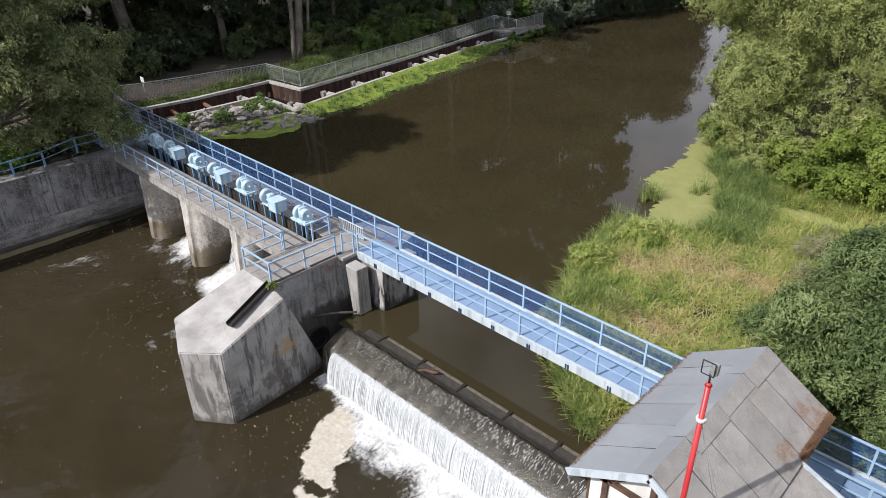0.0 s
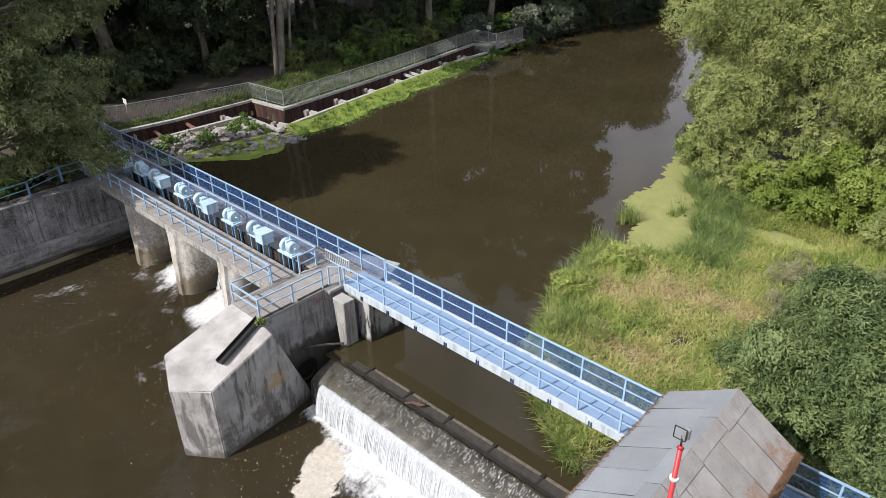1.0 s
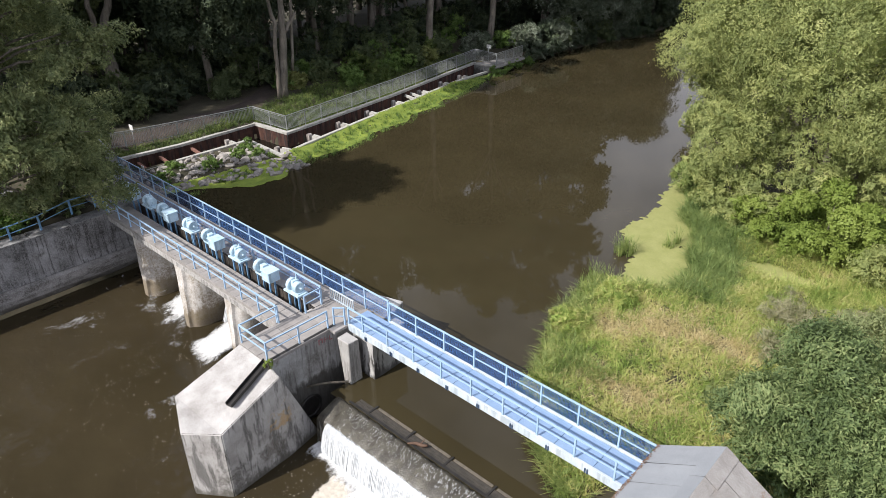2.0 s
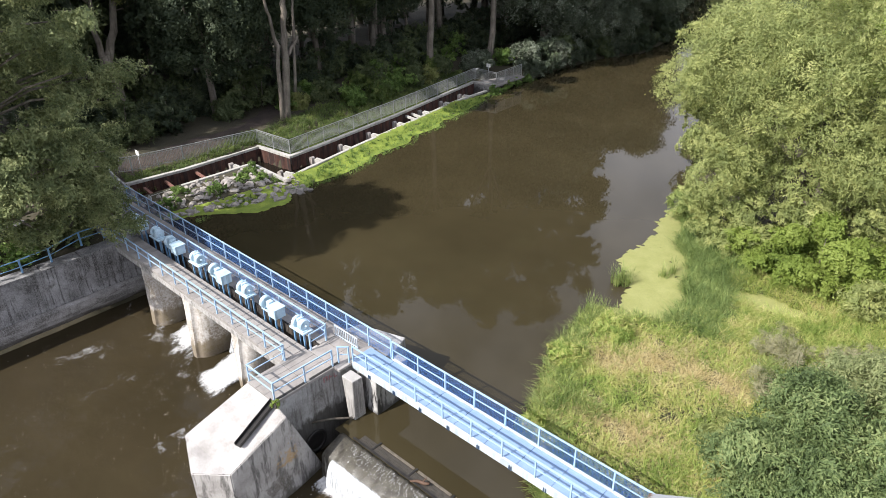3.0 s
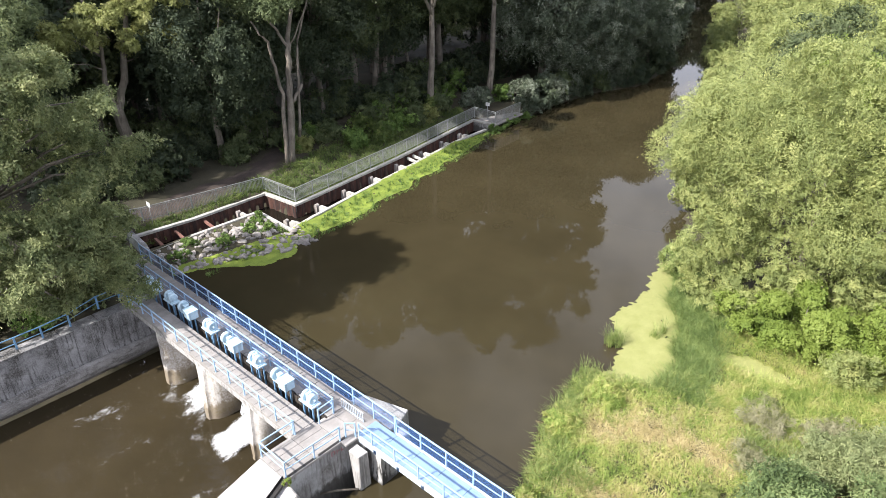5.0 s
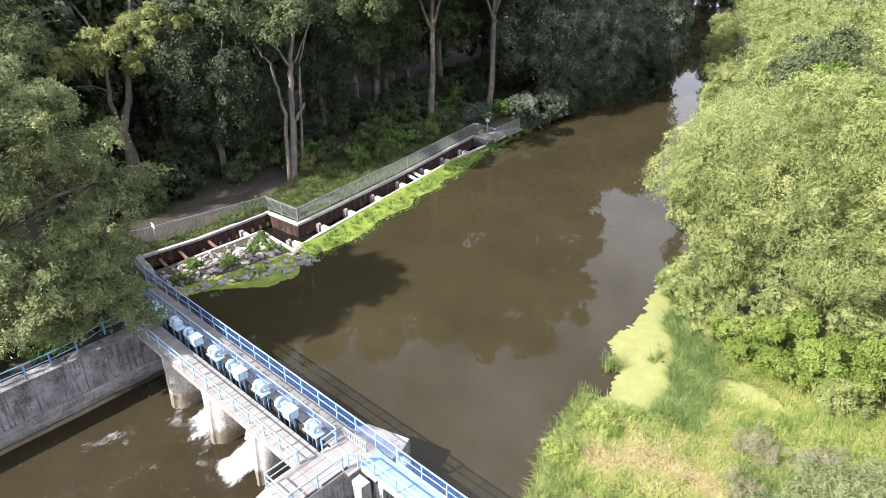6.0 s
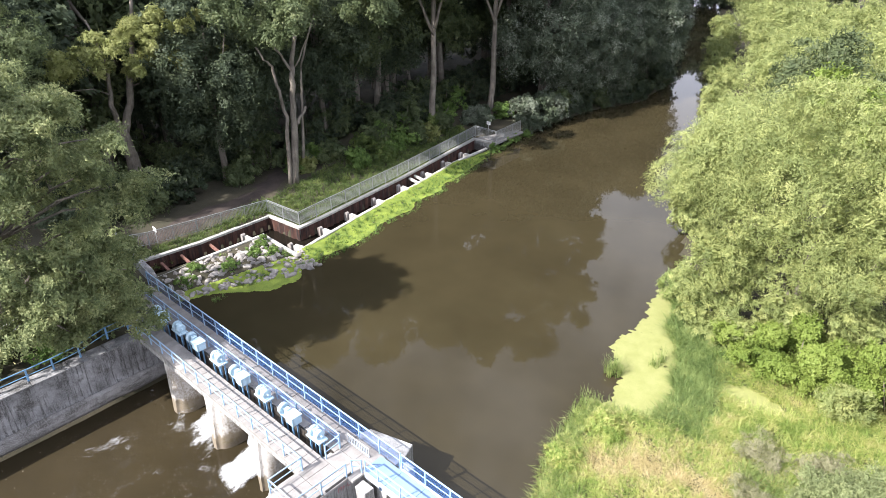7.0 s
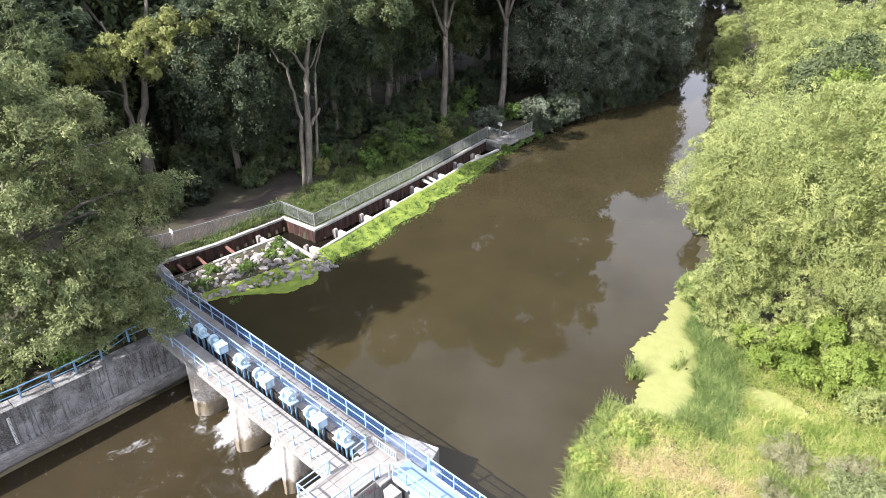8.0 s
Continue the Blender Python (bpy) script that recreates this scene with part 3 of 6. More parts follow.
# ---- weir: piers, decks, walls ----
def plain(name, bm, material, label, category="", kind="structure"):
    return tagged(part(name, bm, material), label, category or name.replace("_", " "), kind=kind)


def profile_wall(outline, ys, wobble=0.0):
    """A long wall with the given cross-section (x, z), drawn along y with slight unevenness."""
    bm = bmesh.new()
    rows = []
    for j, y in enumerate(ys):
        rows.append([bm.verts.new((x + wobble * math.sin(1.7 * y + 2.1 * z) * (0.5 + 0.5 * math.sin(0.6 * y + x)), y, z)) for x, z in outline])
    n = len(outline)
    for r, q in zip(rows, rows[1:]):
        for k in range(n):
            bm.faces.new((r[k], r[(k + 1) % n], q[(k + 1) % n], q[k]))
    bm.faces.new(rows[0])
    bm.faces.new(rows[-1][::-1])
    bmesh.ops.recalc_face_normals(bm, faces=bm.faces)
    return bm


WALL_YS = [-120, -60, -30] + list(np.arange(-20, 17.5, 0.6)) + [17.4]
wall_left = plain("wall_west", profile_wall([(-45.6, -3.6), (-45.6, 2.7), (-44.6, 2.7), (-44.62, 1.9), (-44.68, 0.9), (-44.66, 0.2), (-44.6, -0.12), (-45.1, -0.15), (-45.3, -3.6)], WALL_YS, 0.03), CONCRETE_OLD, "old stained concrete river wall below the weir", "wall")
bm = bmesh.new()
for y0 in np.arange(-30, 14.9, 2.5):
    box(bm, -45.62, -44.5, y0 + 0.02, min(y0 + 2.48, 14.95), 2.69, 2.80 + 0.015 * math.sin(3 * y0), 0.04)
part("coping", bm, CONCRETE_OLD, wall_left, "mossy crumbling concrete coping")
part("footing", profile_wall([(-45.1, -0.14), (-44.55, -0.14), (-44.36, -0.3), (-44.28, -0.75), (-44.34, -1.1), (-44.62, -1.45), (-45.0, -1.75), (-45.25, -2.2), (-45.3, -3.6), (-45.6, -3.6)], WALL_YS, 0.05), FOOTING, wall_left, "pale rounded concrete footing, undercut at the waterline")
gauge = thing("staff_gauge", "white staff gauge with dark marks on the river wall", "gauge", at=(-44.58, 4.48, 0.05))
part("board", boxed(0.0, 0.05, -0.09, 0.09, 0.0, 2.2), WHITE_WALL, gauge)
for k in range(20):
    part("mark", boxed(0.05, 0.056, -0.08 if k % 5 == 0 else -0.01, 0.08, 0.08 + 0.105 * k, 0.12 + 0.105 * k), DARK_STEEL, gauge)
trough = thing("concrete_trough", "pale concrete trough edge among the shrubs behind the wall", "trough", at=(-53.1, 9.0, 2.55))
trough.rotation_euler = (0, 0, 0.47)
part("rim", boxed(-0.25, 0.25, -3.0, 3.0, 0.1, 0.42, 0.03), NEW_CONCRETE, trough)
part("body", boxed(-0.15, 1.2, -2.9, 2.9, -0.2, 0.1), CONCRETE_OLD, trough, "dark stained side of the trough")

# piers between the sluice bays, rounded towards the tailwater
PIERS = [(-41.55, -39.25), (-36.2, -34.0), (-30.75, -28.9)]
for x0, x1 in PIERS:
    bm = bmesh.new()
    rows = []
    for z in np.linspace(-3.6, 2.5, 14):
        f = 1 - max(0.0, (z + 2.0) / 4.5)
        l, r, front = x0 + 0.55 * f, x1 - 0.55 * f, 14.95 - 0.33 * f
        w = r - l
        back = 18.9 if z < 1.3 else 16.36
        ring = [(l, back), (l + 0.02, front + 0.08), (l + 0.10, front), (l + 0.42 * w, front + 0.02), (l + 0.47 * w, front + 0.16)]
        ring += [(l + 0.47 * w + 0.53 * w * math.sin(t), front + 0.25 + 1.7 * (1 - math.cos(t))) for t in np.linspace(0.15, 1.05, 9)] + [(r, min(back, 17.0)), (r, back)]
        rows.append([bm.verts.new((x + 0.02 * math.sin(5 * z + 3 * x), y + 0.02 * math.sin(4 * z + 2 * x0), z)) for x, y in ring])
    n = len(rows[0])
    for lo, hi in zip(rows, rows[1:]):
        for k in range(n):
            bm.faces.new((lo[k], lo[(k + 1) % n], hi[(k + 1) % n], hi[k])).smooth = k > 3
    bm.faces.new(rows[0][::-1])
    bm.faces.new(rows[-1])
    bmesh.ops.recalc_face_normals(bm, faces=bm.faces)
    pier = tagged(part("sluice_pier", bm, PIER), "stained concrete pier between two sluice bays", "pier", "sluice piers", "structure")

# river walls of the bays behind the gates and the sill
bm = bmesh.new()
box(bm, -44.6, -23.3, 18.0, 18.9, -3.0, 2.3)
plain("wall_north", bm, CONCRETE_WET, "wet concrete breast wall behind the sluices", "wall")

# platform pier and its down-river nose
pier_body = plain("platform_pier", soften(prism(bmesh.new(), [(-25.5, 12.75), (-23.2, 12.75), (-23.2, 17.2), (-22.0, 17.5), (-22.0, 19.6), (-22.4, 20.7), (-25.2, 19.9), (-25.5, 19.0)], -3.6, 2.6), 0.03, 1), CONCRETE_WET, "stained concrete pier carrying the platform", "pier")
nose = bmesh.new()
pts = {"a": (-25.45, 12.75), "b": (-25.5, 9.2), "c": (-23.2, 8.2), "d": (-21.75, 9.3), "e": (-21.95, 12.55), "f": (-22.2, 14.3), "g": (-23.3, 14.3)}
tops = {"a": 2.72, "b": 1.72, "c": 1.62, "d": 1.70, "e": 2.72, "f": -1.7, "g": -1.7}
lo = {k: nose.verts.new((*p, -3.6)) for k, p in pts.items()}
hi = {k: nose.verts.new((*p, tops[k])) for k, p in pts.items()}
back = nose.verts.new((-23.3, 12.75, 2.72))
for q in ("ab", "bc", "cd", "de", "ef", "fg"):
    nose.faces.new((lo[q[0]], lo[q[1]], hi[q[1]], hi[q[0]]))
nose.faces.new((hi["a"], hi["b"], hi["c"], hi["d"], hi["e"], back))
nose.faces.new((back, hi["e"], hi["f"], hi["g"]))
nose.faces.new((lo["g"], lo["a"], hi["a"], back, hi["g"]))
bmesh.ops.recalc_face_normals(nose, faces=nose.faces)
bmesh.ops.bevel(nose, geom=[e for e in nose.edges if len(e.link_faces) == 2], offset=0.04, segments=2, affect="EDGES")
plain("pier_nose", nose, NOSE, "blunt weathered concrete nose of the pier", "pier")
plain("pier_ledge", soften(prism(bmesh.new(), [(-26.45, 13.3), (-25.51, 12.9), (-25.51, 18.0), (-26.45, 18.0)], -3.6, 1.75), 0.03, 1), CONCRETE_WET, "low stained ledge of the platform pier beside the last bay", "pier")
bm = bmesh.new()
foot = [bm.verts.new(p) for p in ((-22.02, 16.36, -3.0), (-21.86, 16.36, -3.0), (-21.84, 17.24, -3.0), (-22.3, 17.24, -3.0))]
head = [bm.verts.new(p) for p in ((-22.6, 16.36, 2.5), (-21.78, 16.36, 2.5), (-21.74, 17.0, 2.5), (-22.62, 17.0, 2.5))]
bm.faces.new(foot[::-1])
bm.faces.new(head)
for k in range(4):
    bm.faces.new((foot[k], foot[(k + 1) % 4], head[(k + 1) % 4], head[k]))
bmesh.ops.recalc_face_normals(bm, faces=bm.faces)
plain("buttress", soften(bm, 0.03, 1), CONCRETE, "bright concrete buttress, flared towards its top", "buttress")
plain("bearing_block", soften(prism(bmesh.new(), [(-22.0, 17.4), (-21.2, 17.4), (-21.25, 19.7), (-22.0, 19.7)], -3.0, 2.3), 0.03, 1), BEARING, "streaked concrete bearing block under the footbridge", "pier")
# culvert mouth and pipe in the corner above the weir
culvert = thing("culvert", "culvert with a dark disc for its mouth and wet iron rim", "culvert", at=(-23.19, 14.75, -1.15))
rim = [(0.04, 0.6 * math.cos(t), 0.6 * math.sin(t)) for t in np.linspace(0, 2 * math.pi, 25)]
part("rim", tube(bmesh.new(), rim, [0.09] * 25, 8, False), DARK_STEEL, culvert)
# closed disc, its dark colour standing in for the shade inside the culvert
part("mouth", tube(bmesh.new(), [(-0.3, 0, 0), (0.03, 0, 0)], [0.56, 0.56], 24), DARK_STEEL, culvert)
tagged(part("drain_pipe", tube(bmesh.new(), [(-23.3, 14.6, 0.1), (-22.6, 15.4, 0.25), (-21.8, 16.2, 0.3)], [0.06, 0.06, 0.06], 10), GREY_TIMBER), "thin wet pipe across the corner of the pier", "pipe")
# steel channel left lying on the nose
chan = bmesh.new()
a, b = Vector((-23.15, 12.72, 2.86)), Vector((-22.55, 10.25, 2.19))
bar(chan, a, b, 0.34, 0.04)
s = (b - a).cross(Vector((0, 0, 1))).normalized() * 0.16
bar(chan, a + s + Vector((0, 0, 0.07)), b + s + Vector((0, 0, 0.07)), 0.03, 0.18)
bar(chan, a - s + Vector((0, 0, 0.07)), b - s + Vector((0, 0, 0.07)), 0.03, 0.18)
tagged(part("steel_channel", chan, DARK_STEEL), "dark rusty steel channel lying on the concrete nose", "steel beam")

# platform floor and walkway slabs
platform = thing("platform", "concrete slab platform with steel edge strips", "platform", kind="structure")
for i, (x0, x1) in enumerate(((-25.5, -24.75), (-24.73, -24.0), (-23.98, -23.15))):
    for y0, y1 in ((12.75, 14.68), (14.70, 16.34)):
        part("slab", boxed(x0, x1, y0, y1, 2.6, DECK, 0.015), SLAB, platform)
for x0, x1 in ((-25.2, -23.9), (-23.88, -22.75)):
    for y0, y1 in ((16.36, 17.45), (17.47, 18.8)):
        part("slab", boxed(x0, x1, y0, y1, 2.6, DECK - 0.005, 0.015), SLAB, platform)
for y0 in (12.8, 14.9):
    part("edge_strip", boxed(-23.35, -23.2, y0, y0 + 1.9, DECK, DECK + 0.02), DARK_STEEL, platform)
walkway = thing("walkway", "concrete slab walkway along the sluice gates", "walkway", kind="structure")
xs = np.linspace(-44.6, -25.52, 14)
for x0, x1 in zip(xs, xs[1:]):
    m = (x0 + x1) / 2
    for l, r in ((x0, m), (m, x1)):
        part("slab", boxed(l + 0.012, r - 0.012, 14.85, 16.38, 2.52, DECK, 0.015), SLAB, walkway)
part("edge_beam", boxed(-44.6, -25.6, 14.82, 15.1, 2.2, 2.515), CONCRETE, walkway)
rear_walkway = thing("walkway", "concrete slab walkway behind the sluice machinery", "walkway", kind="structure")
xs = np.linspace(-51.0, -25.22, 19)
for x0, x1 in zip(xs, xs[1:]):
    part("slab", boxed(x0 + 0.02, x1 - 0.02, 17.14, 18.85, 2.5, DECK - 0.003, 0.015), SLAB, rear_walkway)
plain("landing", boxed(-51.0, -44.62, 14.9, 17.5, 2.3, 2.72), CONCRETE_OLD, "concrete landing at the end of the weir walkway", "floor")

# gates in the bays
gates = [(-44.5, -41.85), (-39.15, -36.35), (-33.95, -31.35), (-29.35, -26.5)]
for x0, x1 in gates:
    g = thing("sluice_gate", "dark steel sluice gate plate in its bay", "sluice gate", "sluice gates")
    part("plate", boxed(x0, x1, 17.3, 17.42, -1.6, 2.45), DARK_STEEL, g)
    for zz in (-0.9, 0.1, 1.1, 2.0):
        part("stiffener", boxed(x0, x1, 17.16, 17.3, zz, zz + 0.1), DARK_STEEL, g)


# ---- railings ----
def railing(name, label, runs, material, height=1.0, rails=(1.0, 0.52), post=0.07, rail=0.06, group="railings", ends=True, mesh=None):
    """A railing of square posts and rails; runs: lists of post feet."""
    ob = thing(name, label, "railing", group)
    for feet in runs:
        for x, y, z in feet:
            part("post", boxed(x - post / 2, x + post / 2, y - post / 2, y + post / 2, z, z + height - rail / 2 - 0.004), material, ob)
        for i, (p, q) in enumerate(zip(feet, feet[1:])):
            p, q = Vector(p), Vector(q)
            d = (q - p).normalized()
            for h in rails:
                top = h == rails[0]
                bm = bmesh.new()
                bar(bm, p + Vector((0, 0, height * h)) - d * (post / 2 if top else -post / 2), q + Vector((0, 0, height * h)) + d * (post / 2 if top else -post / 2), (rail if top else rail * 0.7) + 0.004 * (i % 2))
                part("rail", bm, material, ob)
            if mesh:
                bm = bmesh.new()
                c = [bm.verts.new(p + d * 0.04 + Vector((0, 0.0, 0.06))), bm.verts.new(q - d * 0.04 + Vector((0, 0, 0.06))), bm.verts.new(q - d * 0.04 + Vector((0, 0, height - 0.04))), bm.verts.new(p + d * 0.04 + Vector((0, 0, height - 0.04)))]
                bm.faces.new(c)
                part("wire_mesh", bm, mesh, ob, "fine blue wire mesh panel")
    return ob


def feet(x0, x1, y, step, z=DECK):
    n = max(1, round(abs(x1 - x0) / step))
    return [(x, y, z) for x in np.linspace(x0, x1, n + 1)]


railing("walkway_railing", "light blue steel railing along the sluice walkway", [feet(-44.6, -25.55, 14.98, 1.56)], BLUE)
railing("platform_railing", "light blue steel railing round the platform", [[(-25.45, 15.0, DECK), (-25.42, 12.85, DECK), (-23.3, 12.85, DECK), (-23.27, 14.65, DECK), (-23.24, 16.35, DECK)], [(-23.24, 16.75, DECK), (-22.85, 17.12, DECK)]], BLUE)
railing("gate_end_railing", "short light blue railing at the end of the gate slot", [[(-25.15, 16.45, DECK), (-25.2, 17.5, DECK)]], BLUE)
railing("inner_railing", "light blue railing with wire mesh behind the sluice machinery", [feet(-50.0, -25.3, 17.6, 2.05)], BLUE, mesh=MESH_BLUE)
railing("river_railing", "light blue railing with wire mesh on the river side", [feet(-51.0, -21.45, 18.78, 1.78)], BLUE, height=1.22, mesh=MESH_BLUE)
fence = thing("low_fence", "low white slatted fence panel on the platform", "fence")
for x in np.linspace(-25.2, -23.4, 13):
    part("slat", barred((x, 18.15, DECK), (x, 18.15, DECK + 0.7), 0.035), WHITE_BLUE, fence)
for z in (0.12, 0.68):
    part("rail", barred((-25.25, 18.15, DECK + z), (-23.35, 18.15, DECK + z), 0.05), WHITE_BLUE, fence)
BENT = random.Random(3)
railing("wall_railing", "weathered mid blue railing, bent in places, along the river wall", [[(-45.2 + BENT.uniform(-0.04, 0.04), y + BENT.uniform(-0.1, 0.1), 2.72 + BENT.uniform(-0.05, 0.07)) for y in np.arange(-30.4, 11.5, 1.72)] + [(-45.6, 13.05, 3.0), (-45.55, 14.55, 3.0), (-45.0, 14.95, 2.75)]], WORN_OR_SHADED_BLUE, post=0.11)

# ---- footbridge ----
bridge = thing("footbridge", "light blue steel footbridge with chequer plate deck", "footbridge")
xs = np.arange(-23.0, 7.0, 1.78)
for x0, x1 in zip(xs, xs[1:]):
    part("deck_plate", boxed(x0 + 0.012, x1 - 0.012, 17.32, 18.72, DECK - 0.06, DECK), DECK_BLUE, bridge)
part("side_beam", boxed(-22.75, 6.5, 17.20, 17.32, 2.43, 2.81, 0.01), WHITE_BLUE, bridge, "bleached pale side beam of the bridge")
part("side_beam", boxed(-21.4, 6.5, 18.74, 18.86, 2.43, 2.81, 0.01), WHITE_BLUE, bridge)
for x in np.arange(-21.4, 6.0, 1.78):
    for dx in (-0.05, 0.05):
        part("bracket", boxed(x + dx - 0.02, x + dx + 0.02, 17.15, 17.2, 2.44, 2.66), BLUE_STEEL, bridge)
    part("cross_beam", boxed(x - 0.05, x + 0.05, 17.33, 18.73, 2.45, 2.68), BLUE_STEEL, bridge)
railing("bridge_railing", "light blue railing on the footbridge facing the fall", [[(-22.7, 17.26, 2.815)] + feet(-21.65, 6.0, 17.26, 1.78, 2.815)], BLUE, height=0.95)
railing("bridge_railing", "light blue mesh-filled railing on the river side of the footbridge", [feet(-21.36, 6.1, 18.8, 1.78, 2.815)], BLUE, height=1.06, mesh=MESH_BLUE)

# ---- overflow weir ----
weir = thing("overflow_weir", "concrete overflow weir with thin water running down it", "weir", kind="structure")
bm = bmesh.new()
n = 120
top = []
for i in range(n + 1):
    x = -21.6 + 14.6 * i / n
    row = []
    for y, z in ((15.6, -1.2), (15.35, 0.03), (15.15, 0.05), (14.7, -0.10), (14.12, -0.34), (13.95, -0.5), (13.75, -2.6)):
        row.append(bm.verts.new((x, y, z + (0.015 * math.sin(7.3 * x) + 0.012 * math.sin(17.1 * x + y)))))
    top.append(row)
for r, s in zip(top, top[1:]):
    for k in range(6):
        bm.faces.new((r[k], s[k], s[k + 1], r[k + 1])).smooth = True
bmesh.ops.recalc_face_normals(bm, faces=bm.faces)
part("apron", bm, APRON, weir)
part("flap", boxed(-20.9, -7.1, 15.42, 15.52, -0.6, 0.07), DARK_STEEL, weir, "dark steel flap along the crest")
bm = bmesh.new()
box(bm, -20.6, -7.1, 15.55, 16.0, -0.22, -0.03)
part("flap_plate", bm, DARK_STEEL, weir)
for y0 in (15.54, 15.69, 15.84):
    part("plank", boxed(-20.6, -7.1, y0, y0 + 0.13, -0.04, 0.022, 0.008), WET_PLANK, weir, "wet dark timber plank along the crest")
xs = [-19.6, -17.1, -14.75, -12.35, -10.0, -7.7]
for x0, x1 in zip(xs, xs[1:]):
    part("timber_edge", boxed(x0 + 0.12, x1 - 0.12, 16.0, 16.14, -0.1, 0.03, 0.01), GREY_TIMBER, weir, "wet grey timber edge at water level")
    part("bracket", boxed(x0 - 0.05, x0 + 0.05, 15.52, 16.16, -0.1, 0.055), DARK_STEEL, weir)

# falling water: strands over a thin sheet, and white water at the foot
n = 12000
x = RNG.uniform(-20.85, -7.1, n)
w = RNG.uniform(0.002, 0.013, n)
t0, t1 = RNG.beta(0.8, 2.2, n) * 0.5, RNG.uniform(0.75, 1.05, n)
push = RNG.normal(0, 0.025, n)


def fall_at(t):
    return 14.08 - 0.62 * t ** 0.6, -0.36 - 1.72 * t ** 1.5


segs = []
for k in range(5):
    ta, tb = t0 + (t1 - t0) * k / 5, t0 + (t1 - t0) * (k + 1) / 5
    ya, za = fall_at(ta)
    yb, zb = fall_at(tb)
    wa, wb = w * (1 + 0.8 * ta), w * (1 + 0.8 * tb)
    segs.append(np.stack([np.stack([x - wa, ya + push - 0.02, za], -1), np.stack([x + wa, ya + push - 0.02, za], -1), np.stack([x + wb, yb + push - 0.02, zb], -1), np.stack([x - wb, yb + push - 0.02, zb], -1)], 1))
fall = tagged(quads("waterfall", np.concatenate(segs), FALL), "curtain of white water falling over the weir", "waterfall", kind="stuff")


def foam_sheet(xs, ys, height, amount, label, name="white_water", material=None):
    """White water as one rippled sheet that thins out where there is less of it."""
    ob = grid_mesh(name, xs, ys, height, material or FOAM_THIN, keep=lambda x, y: amount(x, y) > -0.1)
    me = ob.data
    co = np.empty(len(me.vertices) * 3, np.float32)
    me.vertices.foreach_get("co", co)
    co = co.reshape(-1, 3)
    me.attributes.new("amount", "FLOAT", "POINT").data.foreach_set("value", amount(co[:, 0], co[:, 1]).astype(np.float32))
    return tagged(ob, label, "foam", kind="stuff")


def foot_amount(x, y):
    reach = 0.8 + 1.1 * blend((x + 21) / 5) + 2.2 * blend((x + 14) / 7) + 0.5 * waves(x, y, 0.9, 21, 3)
    m = 1.15 - (13.75 - y) / reach * 0.8 + 0.30 * waves(x, y, 2.0, 22, 4)
    return np.where((x > -21.5) & (x < -7.1), m, -1.0)


foam_sheet(np.arange(-21.5, -7.0, 0.08), np.arange(8.0, 13.9, 0.08), lambda x, y: TAIL + 0.06 + 0.22 * blend((y - 11.8) / 1.9) + (0.04 + 0.10 * blend((y - 11) / 3)) * waves(x, y, 3.5, 24, 4), foot_amount, "churning white water at the foot of the weir")


def raft_amount(x, y):
    u, v = x + 17.2 + 0.62 * (y - 10.6), y - 10.6
    m = 1.0 - ((u / 1.45) ** 2 + (v / 3.0) ** 2)
    m = m - 1.5 * np.exp(-(((x + 16.3) / 0.7) ** 2 + ((y - 9.5) / 0.35) ** 2)) - 0.8 * np.exp(-(((x + 17.9) / 0.3) ** 2 + ((y - 9.6) / 0.4) ** 2))
    return 0.85 * m + 0.6 * waves(x, y, 1.5, 31, 4) + 0.08


foam_sheet(np.arange(-22, -13, 0.08), np.arange(5.6, 13.7, 0.08), lambda x, y: TAIL + 0.085 + 0.012 * waves(x, y, 5, 32, 3), raft_amount, "cream coloured raft of river foam", "foam_raft", SCUM_THIN)


# water leaking past the sluice gates
n = 700
k = RNG.integers(1, 3, n)
lo = np.array([g[0] for g in gates])[k]
hi = np.array([g[1] for g in gates])[k]
x = lo + (hi - lo) * RNG.random(n)
w = RNG.uniform(0.004, 0.02, n)
y1 = 17.05 - RNG.uniform(0.2, 0.9, n)
top_z = 0.55 + RNG.normal(0, 0.05, n)
tagged(quads("gate_leak", np.stack([np.stack([x - w, 0 * x + 17.05, top_z], -1), np.stack([x + w, 0 * x + 17.05, top_z], -1), np.stack([x + 1.5 * w, y1, 0 * x - 1.75], -1), np.stack([x - 1.5 * w, y1, 0 * x - 1.75], -1)], 1), FALL), "thin white curtain of water leaking over the sluice gates", "waterfall", kind="stuff")


def gush_amount(x, y):
    m = np.full(np.shape(x), -1.0)
    for (x0, x1), far, wide, k in zip(gates[:3], (16.2, 12.6, 12.2), (0.1, 0.6, 1.0), (0.2, 1.15, 1.25)):
        c = (x0 + x1) / 2 + 0.15 - 0.02 * np.maximum(0, 15.0 - y) + 0.35 * waves(x * 0 + 1.0, y, 1.1, 44, 2)
        half = 0.5 * (x1 - x0) + 0.2 + wide * blend((15.5 - y) / 4.0)
        m = np.maximum(m, k * blend((half - np.abs(x - c)) / 1.2) * blend((y - far) / 3.2))
    trail = 0.05 * blend((y - 5.0) / 6) * blend((x + 45) / 3) * blend((-27.5 - x) / 3)
    return np.maximum(m, trail) - 0.1 + 0.42 * waves((x + 0.3 * y) * 1.2, y * 1.1, 1.5, 41, 4) * blend((17.5 - y) / 2)


